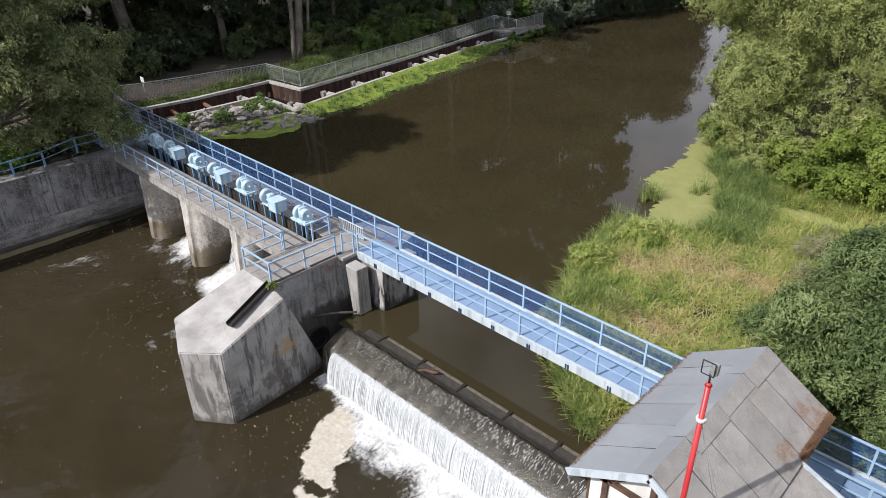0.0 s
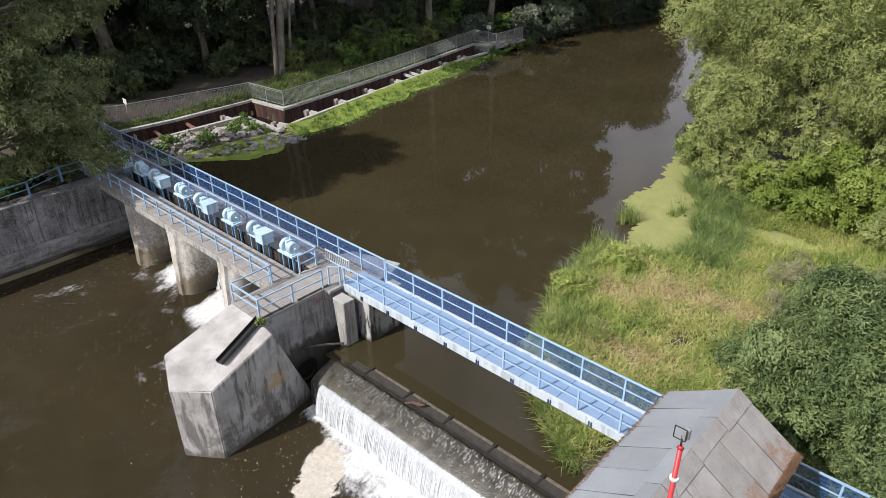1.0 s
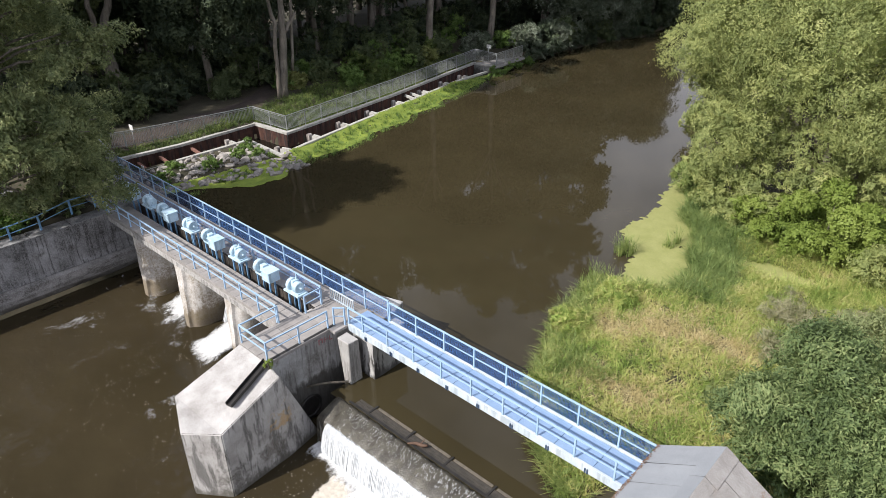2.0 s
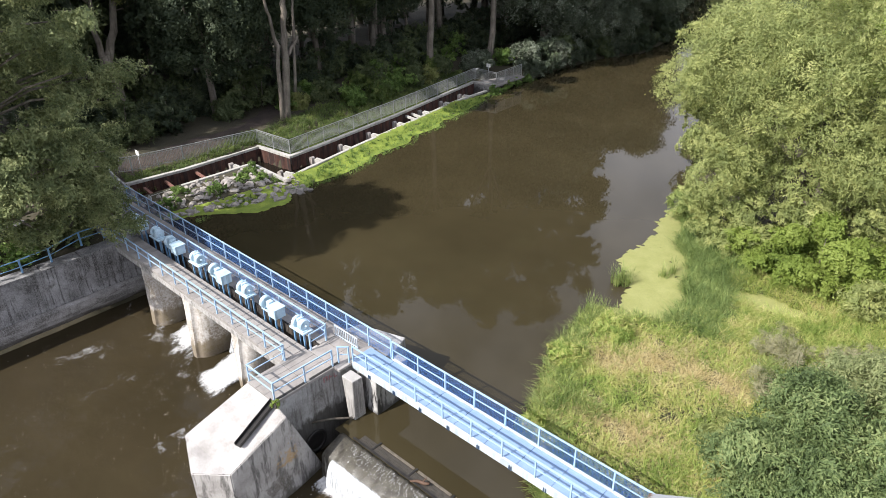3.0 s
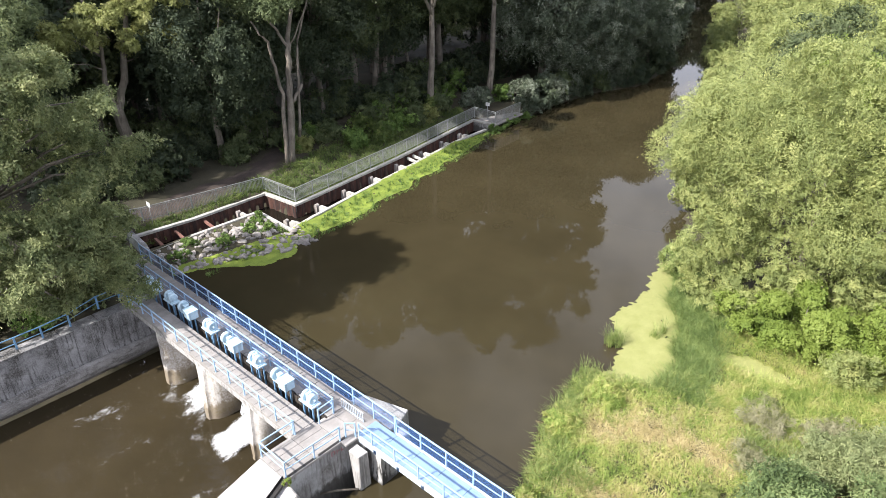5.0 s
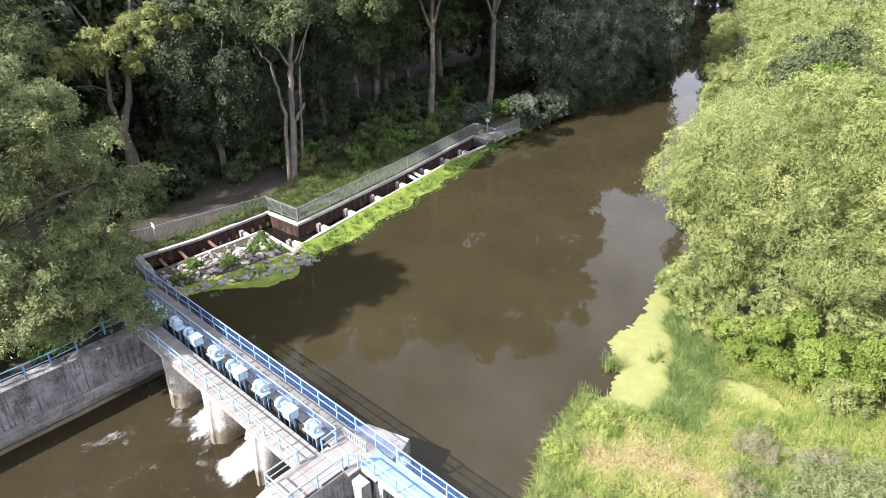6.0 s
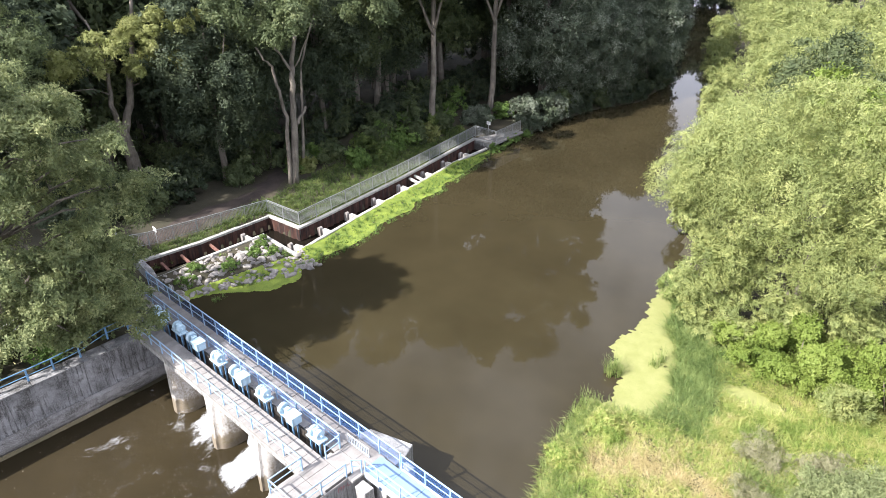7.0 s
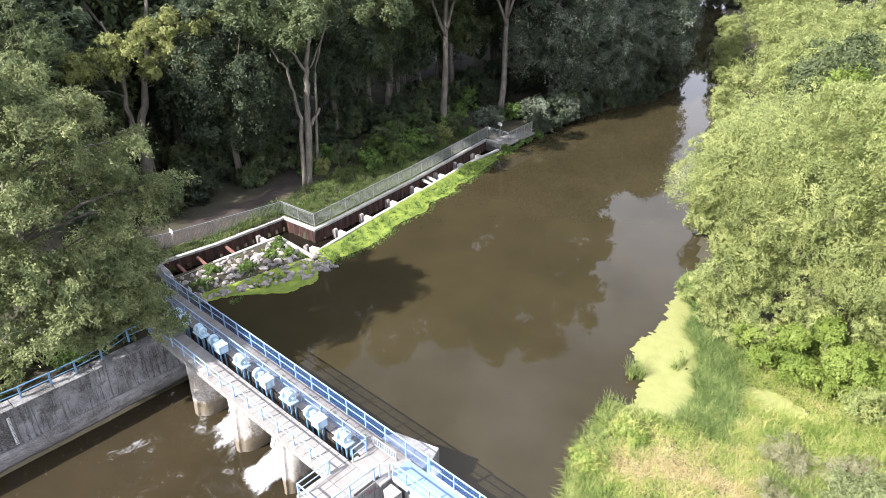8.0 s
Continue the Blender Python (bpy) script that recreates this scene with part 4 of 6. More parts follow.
foam_sheet(np.arange(-44.5, -26.0, 0.1), np.arange(8.0, 17.2, 0.1), lambda x, y: TAIL + 0.05 + 0.45 * blend((y - 13.5) / 3.2) + 0.05 * waves(x * 1.6, y * 0.7, 3.0, 43, 3), gush_amount, "white water rushing out of the sluice bays")
n = 17000
fx, fy = RNG.uniform(-44, -12, n), RNG.uniform(-14, 14.5, n)
dens = waves(fx, fy, 0.5, 51, 3)
ok = (dens + RNG.normal(0, 0.4, n) > 0.35) & ~((fx > -25.6) & (fx < -21.6) & (fy > 8))
fx, fy = fx[ok], fy[ok]
r = 0.006 + 0.024 * RNG.random(len(fx)) ** 2
a = RNG.uniform(0, 6.28, len(fx))
c = np.stack([np.stack([fx + r * np.cos(a + k * 1.57) * (1 + 0.8 * (k % 2)), fy + r * np.sin(a + k * 1.57), np.full_like(fx, TAIL + 0.04)], -1) for k in range(4)], 1)
tagged(quads("foam_flecks", c, SCUM), "scattered flecks of foam on the tailwater", "foam", kind="stuff")

# flap-side flecks on the apron; larger to the right to paint glints there too
n = 800
fx = RNG.uniform(-20.6, -7.2, n)
fy = 14.15 + 1.1 * RNG.beta(4, 2.2, n)
r = RNG.uniform(0.003, 0.008, n) * (1 + 0.6 * blend((fx + 18) / 8))
zz = np.interp(fy, [14.12, 14.7, 15.15, 15.35], [-0.34, -0.10, 0.05, 0.03]) + 0.04
c = np.stack([np.stack([fx + r * dx, fy + (3 + 5 * RNG.random()) * r * dy, zz + 0.02 * dy], -1) for dx, dy in ((-1, 0), (0, -1), (1, 0), (0, 1))], 1)
tagged(quads("spray_flecks", c, FOAM), "small flecks of white water and painted glints on the apron", "foam", kind="stuff")

# ---- sluice machinery ----
def gearbox(x, y=16.8):
    ob = thing("hoist_gear", "pale blue cast hoist gear with round housings on steel posts", "hoist gear", "hoist gears", (x, y, DECK))
    # posts in the darker blue: shade under the gear put into the colour
    for dx in (-0.42, 0.42):
        for dy in (-0.16, 0.16):
            part("post", boxed(dx - 0.045, dx + 0.045, dy - 0.04, dy + 0.04, -0.9, 0.66), WORN_OR_SHADED_BLUE, ob)
    part("bed", boxed(-0.5, 0.5, -0.24, 0.24, 0.66, 0.76, 0.02), PALE_BLUE, ob)
    for dx, r, l in ((-0.27, 0.36, 0.22), (0.24, 0.31, 0.34)):
        bm = bmesh.new()
        tube(bm, [(dx - l / 2, 0, 1.0), (dx - l / 2 + 0.04, 0, 1.0), (dx + l / 2 - 0.04, 0, 1.0), (dx + l / 2, 0, 1.0)], [r * 0.86, r, r, r * 0.86], 20)
        part("housing", bm, PALE_BLUE, ob)
    part("shaft", tube(bmesh.new(), [(-0.55, 0, 1.0), (0.58, 0, 1.0)], [0.06, 0.06], 10), PALE_BLUE, ob)
    part("stem", tube(bmesh.new(), [(0.02, 0.1, -0.6), (0.02, 0.1, 1.5)], [0.04, 0.04], 8), BLUE, ob, "toothed lifting stem")
    part("cover", boxed(-0.08, 0.12, -0.2, 0.2, 1.0, 1.36, 0.05), PALE_BLUE, ob)
    part("foot", boxed(-0.62, 0.62, -0.34, 0.34, 0.6, 0.70, 0.02), PALE_BLUE, ob, "ribbed cast foot plate")
    for k in range(6):
        t = k * math.pi / 3
        part("bolt", tube(bmesh.new(), [(-0.42, 0.28 * math.cos(t), 1.0 + 0.28 * math.sin(t)), (-0.385, 0.28 * math.cos(t), 1.0 + 0.28 * math.sin(t))], [0.035, 0.035], 6), WORN_OR_SHADED_BLUE, ob)
    return ob


def motor(x, y=16.75):
    ob = thing("hoist_motor", "pale blue motor box with round gear wheel on steel posts", "hoist motor", "hoist motors", (x, y, DECK))
    # these posts too are coloured darker to look shaded
    for dx in (-0.8, 0.3):
        for dy in (-0.16, 0.16):
            part("post", boxed(dx - 0.045, dx + 0.045, dy - 0.04, dy + 0.04, -0.9, 0.57), WORN_OR_SHADED_BLUE, ob)
    part("bed", boxed(-0.92, 0.5, -0.22, 0.22, 0.56, 0.66, 0.02), PALE_BLUE, ob)
    part("box", boxed(-0.12, 0.6, -0.34, 0.34, 0.5, 1.08, 0.03), PALE_BLUE, ob)
    part("lid", boxed(-0.16, 0.64, -0.38, 0.38, 1.08, 1.14, 0.02), PALE_BLUE, ob)
    part("cover", boxed(-0.46, -0.16, -0.16, 0.16, 0.8, 1.24, 0.03), PALE_BLUE, ob)
    part("wheel", tube(bmesh.new(), [(-0.85, 0, 1.02), (-0.81, 0, 1.02), (-0.62, 0, 1.02), (-0.58, 0, 1.02)], [0.32, 0.38, 0.38, 0.32], 22), PALE_BLUE, ob)
    part("hub", tube(bmesh.new(), [(-0.95, 0, 1.02), (-0.42, 0, 1.02)], [0.1, 0.1], 12), PALE_BLUE, ob)
    return ob


g0, m0 = gearbox(-26.35), motor(-28.75)
for x in (-31.65, -36.95, -42.1):
    copy_thing(g0, pose(x, 16.8, DECK))
for x in (-34.15, -39.6, -44.6):
    copy_thing(m0, pose(x, 16.75, DECK))
planking = thing("slot_planking", "black wet upright planks lining the gate slot", "planking")
for k, x in enumerate(np.arange(-44.5, -25.4, 0.3)):
    part("plank", boxed(x + 0.008, x + 0.292, 17.03 + 0.012 * (k % 2), 17.12, 0.2, 2.70 + 0.03 * (k % 3)), BLACK_TIMBER, planking)

# ---- gatehouse ----
house = thing("gatehouse", "small half-timbered house with grey felt gable roof", "house")
RX, RZ, EZ, Y0, Y1, EL, ER = -4.45, 6.5, 5.2, 11.05, 17.6, -6.58, -2.35
wall = part("wall", prism(bmesh.new(), [(-6.15, 11.5), (-2.75, 11.5), (-2.75, 17.1), (-6.15, 17.1)], 2.0, 5.35), WHITE_WALL, house, "white plastered wall")
bm = bmesh.new()
for y in (11.5, 17.05):
    tri = [bm.verts.new(p) for p in ((-6.15, y, 5.35), (-2.75, y, 5.35), (RX, y, 6.4))]
    off = [bm.verts.new(v.co + Vector((0, 0.05, 0))) for v in tri]
    bm.faces.new(tri)
    bm.faces.new(off[::-1])
    for i in range(3):
        bm.faces.new((tri[i], off[i], off[(i + 1) % 3], tri[(i + 1) % 3]))
part("gable", bm, WHITE_WALL, house, "white plastered gable")
for p, q in (((-6.1, 11.47, 5.1), (-2.8, 11.47, 5.1)), ((-5.7, 11.47, 2.2), (-5.7, 11.47, 5.6)), ((-4.45, 11.47, 2.2), (-4.45, 11.47, 6.25)), ((-3.2, 11.47, 2.2), (-3.2, 11.47, 5.6)), ((-5.6, 11.47, 5.15), (-4.6, 11.47, 6.1)), ((-3.3, 11.47, 5.15), (-4.3, 11.47, 6.1)), ((-6.1, 11.47, 3.6), (-2.8, 11.47, 3.6))):
    part("timber", barred(p, q, 0.14, 0.14), TIMBER, house)
for x in (-6.19,):
    for y in (11.6, 13.4, 15.2, 17.0):
        part("timber", barred((x, y, 2.2), (x, y, 5.2), 0.12, 0.12), TIMBER, house)
    part("timber", barred((x, 11.5, 3.6), (x, 17.1, 3.6), 0.12, 0.12), TIMBER, house)
roof = part("roof", bmesh.new(), DARK_STEEL, house, "grey felt gable roof")
bm = bmesh.new()
lows = [(EL, EZ), (RX, RZ), (ER, EZ)]
vs = [[bm.verts.new((x, y, z - d)) for x, z in lows] for y in (Y0, Y1) for d in (0.04, 0.22)]
f_, g_, h_, i_ = vs
for k in range(2):
    bm.faces.new((f_[k], f_[k + 1], h_[k + 1], h_[k]))
    bm.faces.new((g_[k + 1], g_[k], i_[k], i_[k + 1]))
    bm.faces.new((g_[k], g_[k + 1], f_[k + 1], f_[k]))
    bm.faces.new((h_[k], h_[k + 1], i_[k + 1], i_[k]))
bm.faces.new((f_[0], h_[0], i_[0], g_[0]))
bm.faces.new((h_[2], f_[2], g_[2], i_[2]))
me = roof.data
bm.to_mesh(me)
bm.free()


def felt_sheet(side, u0, u1, y0, y1, lift, material):
    """A strip of felt on one roof slope, from u0 to u1 down the slope (0 ridge, 1 eave)."""
    xe = EL if side < 0 else ER
    bm = bmesh.new()
    rows = []
    for k in range(5):
        u = u0 + (u1 - u0) * k / 4
        x, z = RX + (xe - RX) * u, RZ + (EZ - RZ) * u
        rows.append([bm.verts.new((x, y, z - 0.04 + lift + 0.004 * math.sin(9 * y + 5 * u + 3 * y0))) for y in np.linspace(y0, y1, 5)])
    for r, s in zip(rows, rows[1:]):
        for k in range(4):
            bm.faces.new((r[k], r[k + 1], s[k + 1], s[k]))
    ext = bmesh.ops.extrude_face_region(bm, geom=list(bm.faces))
    bmesh.ops.translate(bm, verts=[v for v in ext["geom"] if isinstance(v, bmesh.types.BMVert)], vec=(0, 0, 0.012))
    bmesh.ops.recalc_face_normals(bm, faces=bm.faces)
    return part("felt_sheet", bm, material, roof)


ys = np.linspace(Y0, Y1, 7)
for i, (y0, y1) in enumerate(zip(ys, ys[1:])):
    felt_sheet(-1, 0.13, 1.0, y0 + 0.016, y1 - 0.016, 0.004 + 0.004 * (i % 2), FELT)
    felt_sheet(1, 0.13, 1.0, y0 + 0.016, y1 - 0.016, 0.004 + 0.004 * (i % 2), FELT_MOSSY)
for i, (y0, y1) in enumerate(zip(np.linspace(Y0, Y1, 5), np.linspace(Y0, Y1, 5)[1:])):
    felt_sheet(-1, 0.0, 0.2 + 0.02 * (i % 2), y0 + 0.01, y1 - 0.01, 0.03 + 0.006 * (i % 2), FELT)
    felt_sheet(1, 0.0, 0.18 + 0.03 * (i % 2), y0 + 0.01, y1 - 0.01, 0.03 + 0.006 * (i % 2), FELT_MOSSY)
part("fascia", barred((EL + 0.02, Y0, EZ - 0.16), (EL + 0.02, Y1, EZ - 0.16), 0.05, 0.2), GREY_TIMBER, roof)
part("fascia", barred((ER - 0.02, Y0, EZ - 0.16), (ER - 0.02, Y1, EZ - 0.16), 0.05, 0.2), FELT_MOSSY, roof)
for xe in (EL, ER):
    part("bargeboard", barred((xe, Y0 - 0.03, EZ - 0.12), (RX, Y0 - 0.03, RZ - 0.12), 0.05, 0.2), WHITE_BLUE, roof, "white bargeboard")
# lower lean-to roof on the far side
lean = prism(bmesh.new(), [(-2.45, 9.0), (0.6, 9.0), (0.6, 15.25), (-2.45, 15.25)], 2.0, [5.13, 3.85, 3.85, 5.13])
part("lean_to", lean, FELT_MOSSY, house, "brown felt lean-to roof")
part("gutter", barred((-2.4, 15.29, 5.17), (0.6, 15.29, 3.9), 0.06, 0.1), WHITE_BLUE, house, "white verge strip")
plain("house_foundation", boxed(-7.0, 1.5, 5.0, 17.15, -3.6, 2.6), CONCRETE_WET, "concrete river wall and foundation under the house", "foundation")
plain("abutment", boxed(-7.0, 8.0, 17.15, 19.2, -2.0, 2.15), CONCRETE_WET, "concrete abutment under the end of the footbridge", "abutment")

pole = thing("red_mast", "red painted mast with white band and a floodlight on top", "mast", at=(-3.55, 10.75, 2.6))
part("tube", tube(bmesh.new(), [(0, 0, -0.1), (0, 0, 7.2)], [0.066, 0.054], 14), RED, pole)
part("cap", tube(bmesh.new(), [(0, 0, 7.2), (0, 0, 7.26)], [0.075, 0.04], 14), RED, pole)
part("band", tube(bmesh.new(), [(0, 0, 6.3), (0, 0, 6.38)], [0.1, 0.1], 14), WHITE_WALL, pole, "white cable tie band")
part("lamp_stem", tube(bmesh.new(), [(0.0, 0, 7.2), (-0.02, 0.03, 7.5)], [0.022, 0.022], 8), DARK_STEEL, pole)
part("floodlight", boxed(-0.02, 0.12, -0.02, 0.10, 7.46, 7.72, 0.025), GALVANISED, pole, "grey floodlight housing")
hoop = [(-0.17, -0.06, 7.46), (0.08, -0.06, 7.46), (0.08, -0.06, 7.76), (-0.17, -0.06, 7.76), (-0.17, -0.06, 7.46)]
for p, q in zip(hoop, hoop[1:]):
    part("guard", tube(bmesh.new(), [p, q], [0.012, 0.012], 6), DARK_STEEL, pole, "square wire guard of the floodlight")
for dx, dy in ((0.9, 0.5), (0.5, 0.9)):
    part("guy_wire", tube(bmesh.new(), [(0, 0, 6.34), (dx, dy, 6.34 - 3.1 * math.hypot(dx, dy))], [0.006, 0.006], 5), GALVANISED, pole)

# ---- fish pass on the far bank ----
fish = thing("fish_pass", "concrete and rusty sheet-pile fish pass along the bank", "fish pass", kind="structure")


def wall_run(name, line, z0, z1, t, material, label="", parent=fish, inset=0.0):
    for i, ((x0, y0), (x1, y1)) in enumerate(zip(line, line[1:])):
        d = Vector((x1 - x0, y1 - y0, 0)).normalized() * (t / 2)
        zm, w = (z0 + z1) / 2 + 0.006 * (i % 2), t + 0.008 * (i % 2)
        part(name, barred((x0 - d.x, y0 - d.y, zm), (x1 + d.x, y1 + d.y, zm), w, z1 - z0), material, parent, label)


def sheet_piles(line, z0, z1, depth=0.12, pitch=0.45):
    for (x0, y0), (x1, y1) in zip(line, line[1:]):
        p, q = Vector((x0, y0, 0)), Vector((x1, y1, 0))
        d = q - p
        side = Vector((-d.y, d.x, 0)).normalized()
        n = max(2, int(d.length / pitch))
        bm = bmesh.new()
        row = []
        for i in range(n * 4 + 1):
            f = i / (n * 4)
            o = depth * (1 if (i % 8) in (1, 2, 3) else (0 if (i % 8) in (5, 6, 7) else 0.5)) - depth / 2
            c = p + d * f + side * o
            row.append((bm.verts.new((c.x, c.y, z0)), bm.verts.new((c.x, c.y, z1))))
        for a, b in zip(row, row[1:]):
            bm.faces.new((a[0], b[0], b[1], a[1]))
        part("sheet_pile", bm, RUST, fish, "dark rusty sheet piling")


UP_IN = [(x + 0.12, y) for x, y in UPPER]
LOW_IN = [(x - 0.1, y) for x, y in LOWER]
sheet_piles(UP_IN[:3], -1.6, 0.885)
sheet_piles([(-57.6, 34.78), (-53.0, 35.18)], -1.6, 0.885)
sheet_piles(UP_IN[3:7], -1.6, 0.885)
sheet_piles(LOW_IN, -1.6, 0.405)
wall_run("coping", UPPER, 0.90, 1.12, 0.40, NEW_CONCRETE)
wall_run("coping", LOWER, 0.42, 0.62, 0.34, NEW_CONCRETE)
wall_run("wall", UPPER, -1.6, 0.89, 0.06, CONCRETE_WET)
wall_run("wall", LOWER, -1.6, 0.41, 0.06, CONCRETE_WET)
plain("channel_water", prism(bmesh.new(), CHANNEL, -1.3, -0.42), DARKWATER, "dark water in the fish pass", "water")


def baffle(x, y, yaw):
    ob = thing("baffle", "pale concrete baffle block in the fish pass", "baffle", "fish pass baffles", (x, y, 0))
    ob.rotation_euler = (0, 0, yaw)
    part("slab", boxed(-0.95, 0.0, -0.11, 0.11, -1.3, 0.60, 0.02), NEW_CONCRETE, ob)
    part("wing", boxed(-1.2, -0.95, -0.07, 0.07, -1.3, 0.42, 0.02), NEW_CONCRETE, ob)
    bm = bmesh.new()
    arch = [(0.22 * math.cos(t), 0.33 + 0.22 * math.sin(t)) for t in np.linspace(0, math.pi, 9)] + [(-0.22, -1.3), (0.22, -1.3)]
    near = [bm.verts.new((-1.62 + u, -0.2, v)) for u, v in arch]
    far = [bm.verts.new((-1.62 + u, 0.2, v)) for u, v in arch]
    bm.faces.new(near)
    bm.faces.new(far[::-1])
    for k in range(len(arch)):
        bm.faces.new((near[k], far[k], far[(k + 1) % len(arch)], near[(k + 1) % len(arch)]))
    bmesh.ops.recalc_face_normals(bm, faces=bm.faces)
    part("opposite_post", bm, BROWN_POST, ob, "round-headed brown-grey post by the bank wall")
    return ob


b0 = baffle(-50.9, 37.5, 0.07)
for x, y in ((-51.55, 41.6), (-52.15, 46.0), (-52.75, 50.4), (-53.5, 55.2), (-54.05, 59.4), (-54.35, 63.2)):
    copy_thing(b0, Matrix.Translation((x, y, 0)) @ Matrix.Rotation(0.07, 4, "Z"))
copy_thing(b0, Matrix.Translation((-55.45, 31.2, 0)) @ Matrix.Rotation(0.0, 4, "Z"))
copy_thing(b0, Matrix.Translation((-50.3, 33.6, 0)) @ Matrix.Rotation(0.25, 4, "Z"))
for x0, y0, x1, y1 in ((-52.9, 52.3, -55.0, 52.6), (-53.05, 53.3, -55.1, 53.6)):
    tagged(part("cross_beam", barred((x0, y0, 0.5), (x1, y1, 0.5), 0.3, 0.22), NEW_CONCRETE), "pale concrete cross beam over the fish pass", "beam", "cross beams")
for y in (22.6, 24.6, 27.6):
    tagged(part("timber_strut", barred((-55.5, y, 0.5), (-57.6, y + 0.2, 0.5), 0.24, 0.2), RED_STEEL), "rust-red steel strut across the fish pass", "strut", "struts")


def bar_railing(line, height, label):
    """Galvanised railing with close upright bars."""
    ob = thing("bank_railing", label, "railing", "bank railings")
    for p, q in zip(line, line[1:]):
        p, q = Vector(p), Vector(q)
        n = max(1, round((q - p).length / 2.2))
        for i in range(0 if p == Vector(line[0]) else 1, n + 1):
            c = p.lerp(q, i / n)
            part("post", boxed(c.x - 0.035, c.x + 0.035, c.y - 0.035, c.y + 0.035, c.z - 0.1, c.z + height), GALVANISED, ob)
        for h, w in ((height, 0.07), (height - 0.14, 0.04), (0.12, 0.04)):
            part("rail", barred(p + Vector((0, 0, h)), q + Vector((0, 0, h)), w), GALVANISED, ob)
        bm = bmesh.new()
        m = int((q - p).length / 0.14)
        for i in range(m):
            c = p.lerp(q, (i + 0.5) / m)
            bar(bm, c + Vector((0, 0, 0.12)), c + Vector((0, 0, height - 0.14)), 0.03)
        part("infill", bm, GALVANISED, ob)["kind"] = "stuff"
    return ob


bar_railing([(-61.3, 20.7, 1.3), (-60.3, 23.2, 1.25), (-59.5, 27.8, 1.2), (-58.3, 35.2, 1.15), (-53.45, 35.6, 1.12), (-53.75, 38.0, 1.12), (-55.1, 51.0, 1.15), (-57.2, 67.5, 1.35), (-53.95, 67.85, 1.2), (-54.3, 73.6, 1.2)], 1.4, "grey galvanised bar railing along the fish pass")
bar_railing([(-51.2, 19.1, 2.3), (-55.0, 19.6, 2.3), (-61.3, 20.7, 2.3)], 1.2, "grey galvanised bar railing across the end of the fish pass")
plain("fish_pass_end", prism(bmesh.new(), [(-57.4, 67.4), (-53.75, 67.4), (-54.05, 74.0), (-55.2, 74.0)], 0.80, 0.98), SLAB, "thin concrete deck at the head of the fish pass", "deck")
plain("fish_pass_end_wall", prism(bmesh.new(), [(-56.9, 68.2), (-54.9, 68.2), (-55.0, 73.5), (-55.2, 73.5)], -1.4, 0.71), CONCRETE_WET, "dark inset wall under the head of the fish pass", "wall")
plain("fish_pass_deck", prism(bmesh.new(), [(-60.6, 20.7), (-51.0, 19.3), (-51.0, 20.0), (-55.0, 20.9), (-60.6, 21.4)], 0.3, 1.75), CONCRETE_OLD, "concrete crossing over the lower end of the fish pass", "bridge")
for x, y, z in ((-59.3, 23.6, 1.2), (-56.2, 69.0, 1.0)):
    s = thing("sign_post", "small white notice board on a grey post by the railing", "sign", "notice boards", (x, y, z))
    part("post", tube(bmesh.new(), [(0, 0, -0.2), (0, 0, 2.1)], [0.035, 0.035], 8), GALVANISED, s)
    part("board", boxed(-0.32, 0.32, -0.03, 0.0, 1.75, 2.2), WHITE_WALL, s)

# dead leaves caught along the eaves
n = 900
ly = RNG.uniform(15.3, 17.55, n)
lu = RNG.uniform(0.93, 1.02, n)
la = RNG.uniform(0, 6.28, n)
lx, lz = RX + (ER - RX) * lu, RZ + (EZ - RZ) * lu + RNG.uniform(0.0, 0.05, n)
r = RNG.uniform(0.02, 0.05, n)
c = np.stack([np.stack([lx + r * np.cos(la + k * 1.57), ly + 0.6 * r * np.sin(la + k * 1.57), lz + 0.5 * r * (k % 2)], -1) for k in range(4)], 1)
tagged(quads("leaf_litter", c, LITTER), "brown dead leaves caught along the eaves", "leaf litter", kind="stuff")
n = 500
ly = RNG.uniform(11.1, 17.55, n)
lu = 1.0 - 0.05 * RNG.random(n) ** 2
lx, lz = RX + (EL - RX) * lu, RZ + (EZ - RZ) * lu + 0.01
la, r = RNG.uniform(0, 6.28, n), RNG.uniform(0.012, 0.035, n)
c = np.stack([np.stack([lx + r * np.cos(la + k * 1.57), ly + 0.6 * r * np.sin(la + k * 1.57), lz + 0.5 * r * (k % 2)], -1) for k in range(4)], 1)
tagged(quads("leaf_litter", c, LITTER), "brown dead leaves caught along the eaves", "leaf litter", kind="stuff")

board = thing("notice_board", "small white board fixed to the river railing", "sign", at=(-47.2, 18.9, 3.7))
part("board", boxed(-0.2, 0.2, 0.0, 0.03, -0.1, 0.5, 0.005), WHITE_WALL, board)
part("clip", boxed(-0.04, 0.04, -0.09, 0.0, 0.0, 0.1), GALVANISED, board)

# faded red paint mark on the platform pier, and a weed in the corner of the nose
mark = thing("paint_mark", "small faded red paint mark on the pier wall", "paint mark")
for y0, y1, z0, z1 in ((15.66, 15.72, 2.12, 2.42), (15.72, 15.92, 2.36, 2.42), (15.86, 15.92, 2.14, 2.36), (16.02, 16.07, 2.10, 2.40), (16.07, 16.22, 2.22, 2.27), (16.32, 16.37, 2.08, 2.36), (16.37, 16.52, 2.08, 2.13)):
    part("stroke", boxed(-23.196, -23.188, y0, y1, z0, z1), PINK, mark)

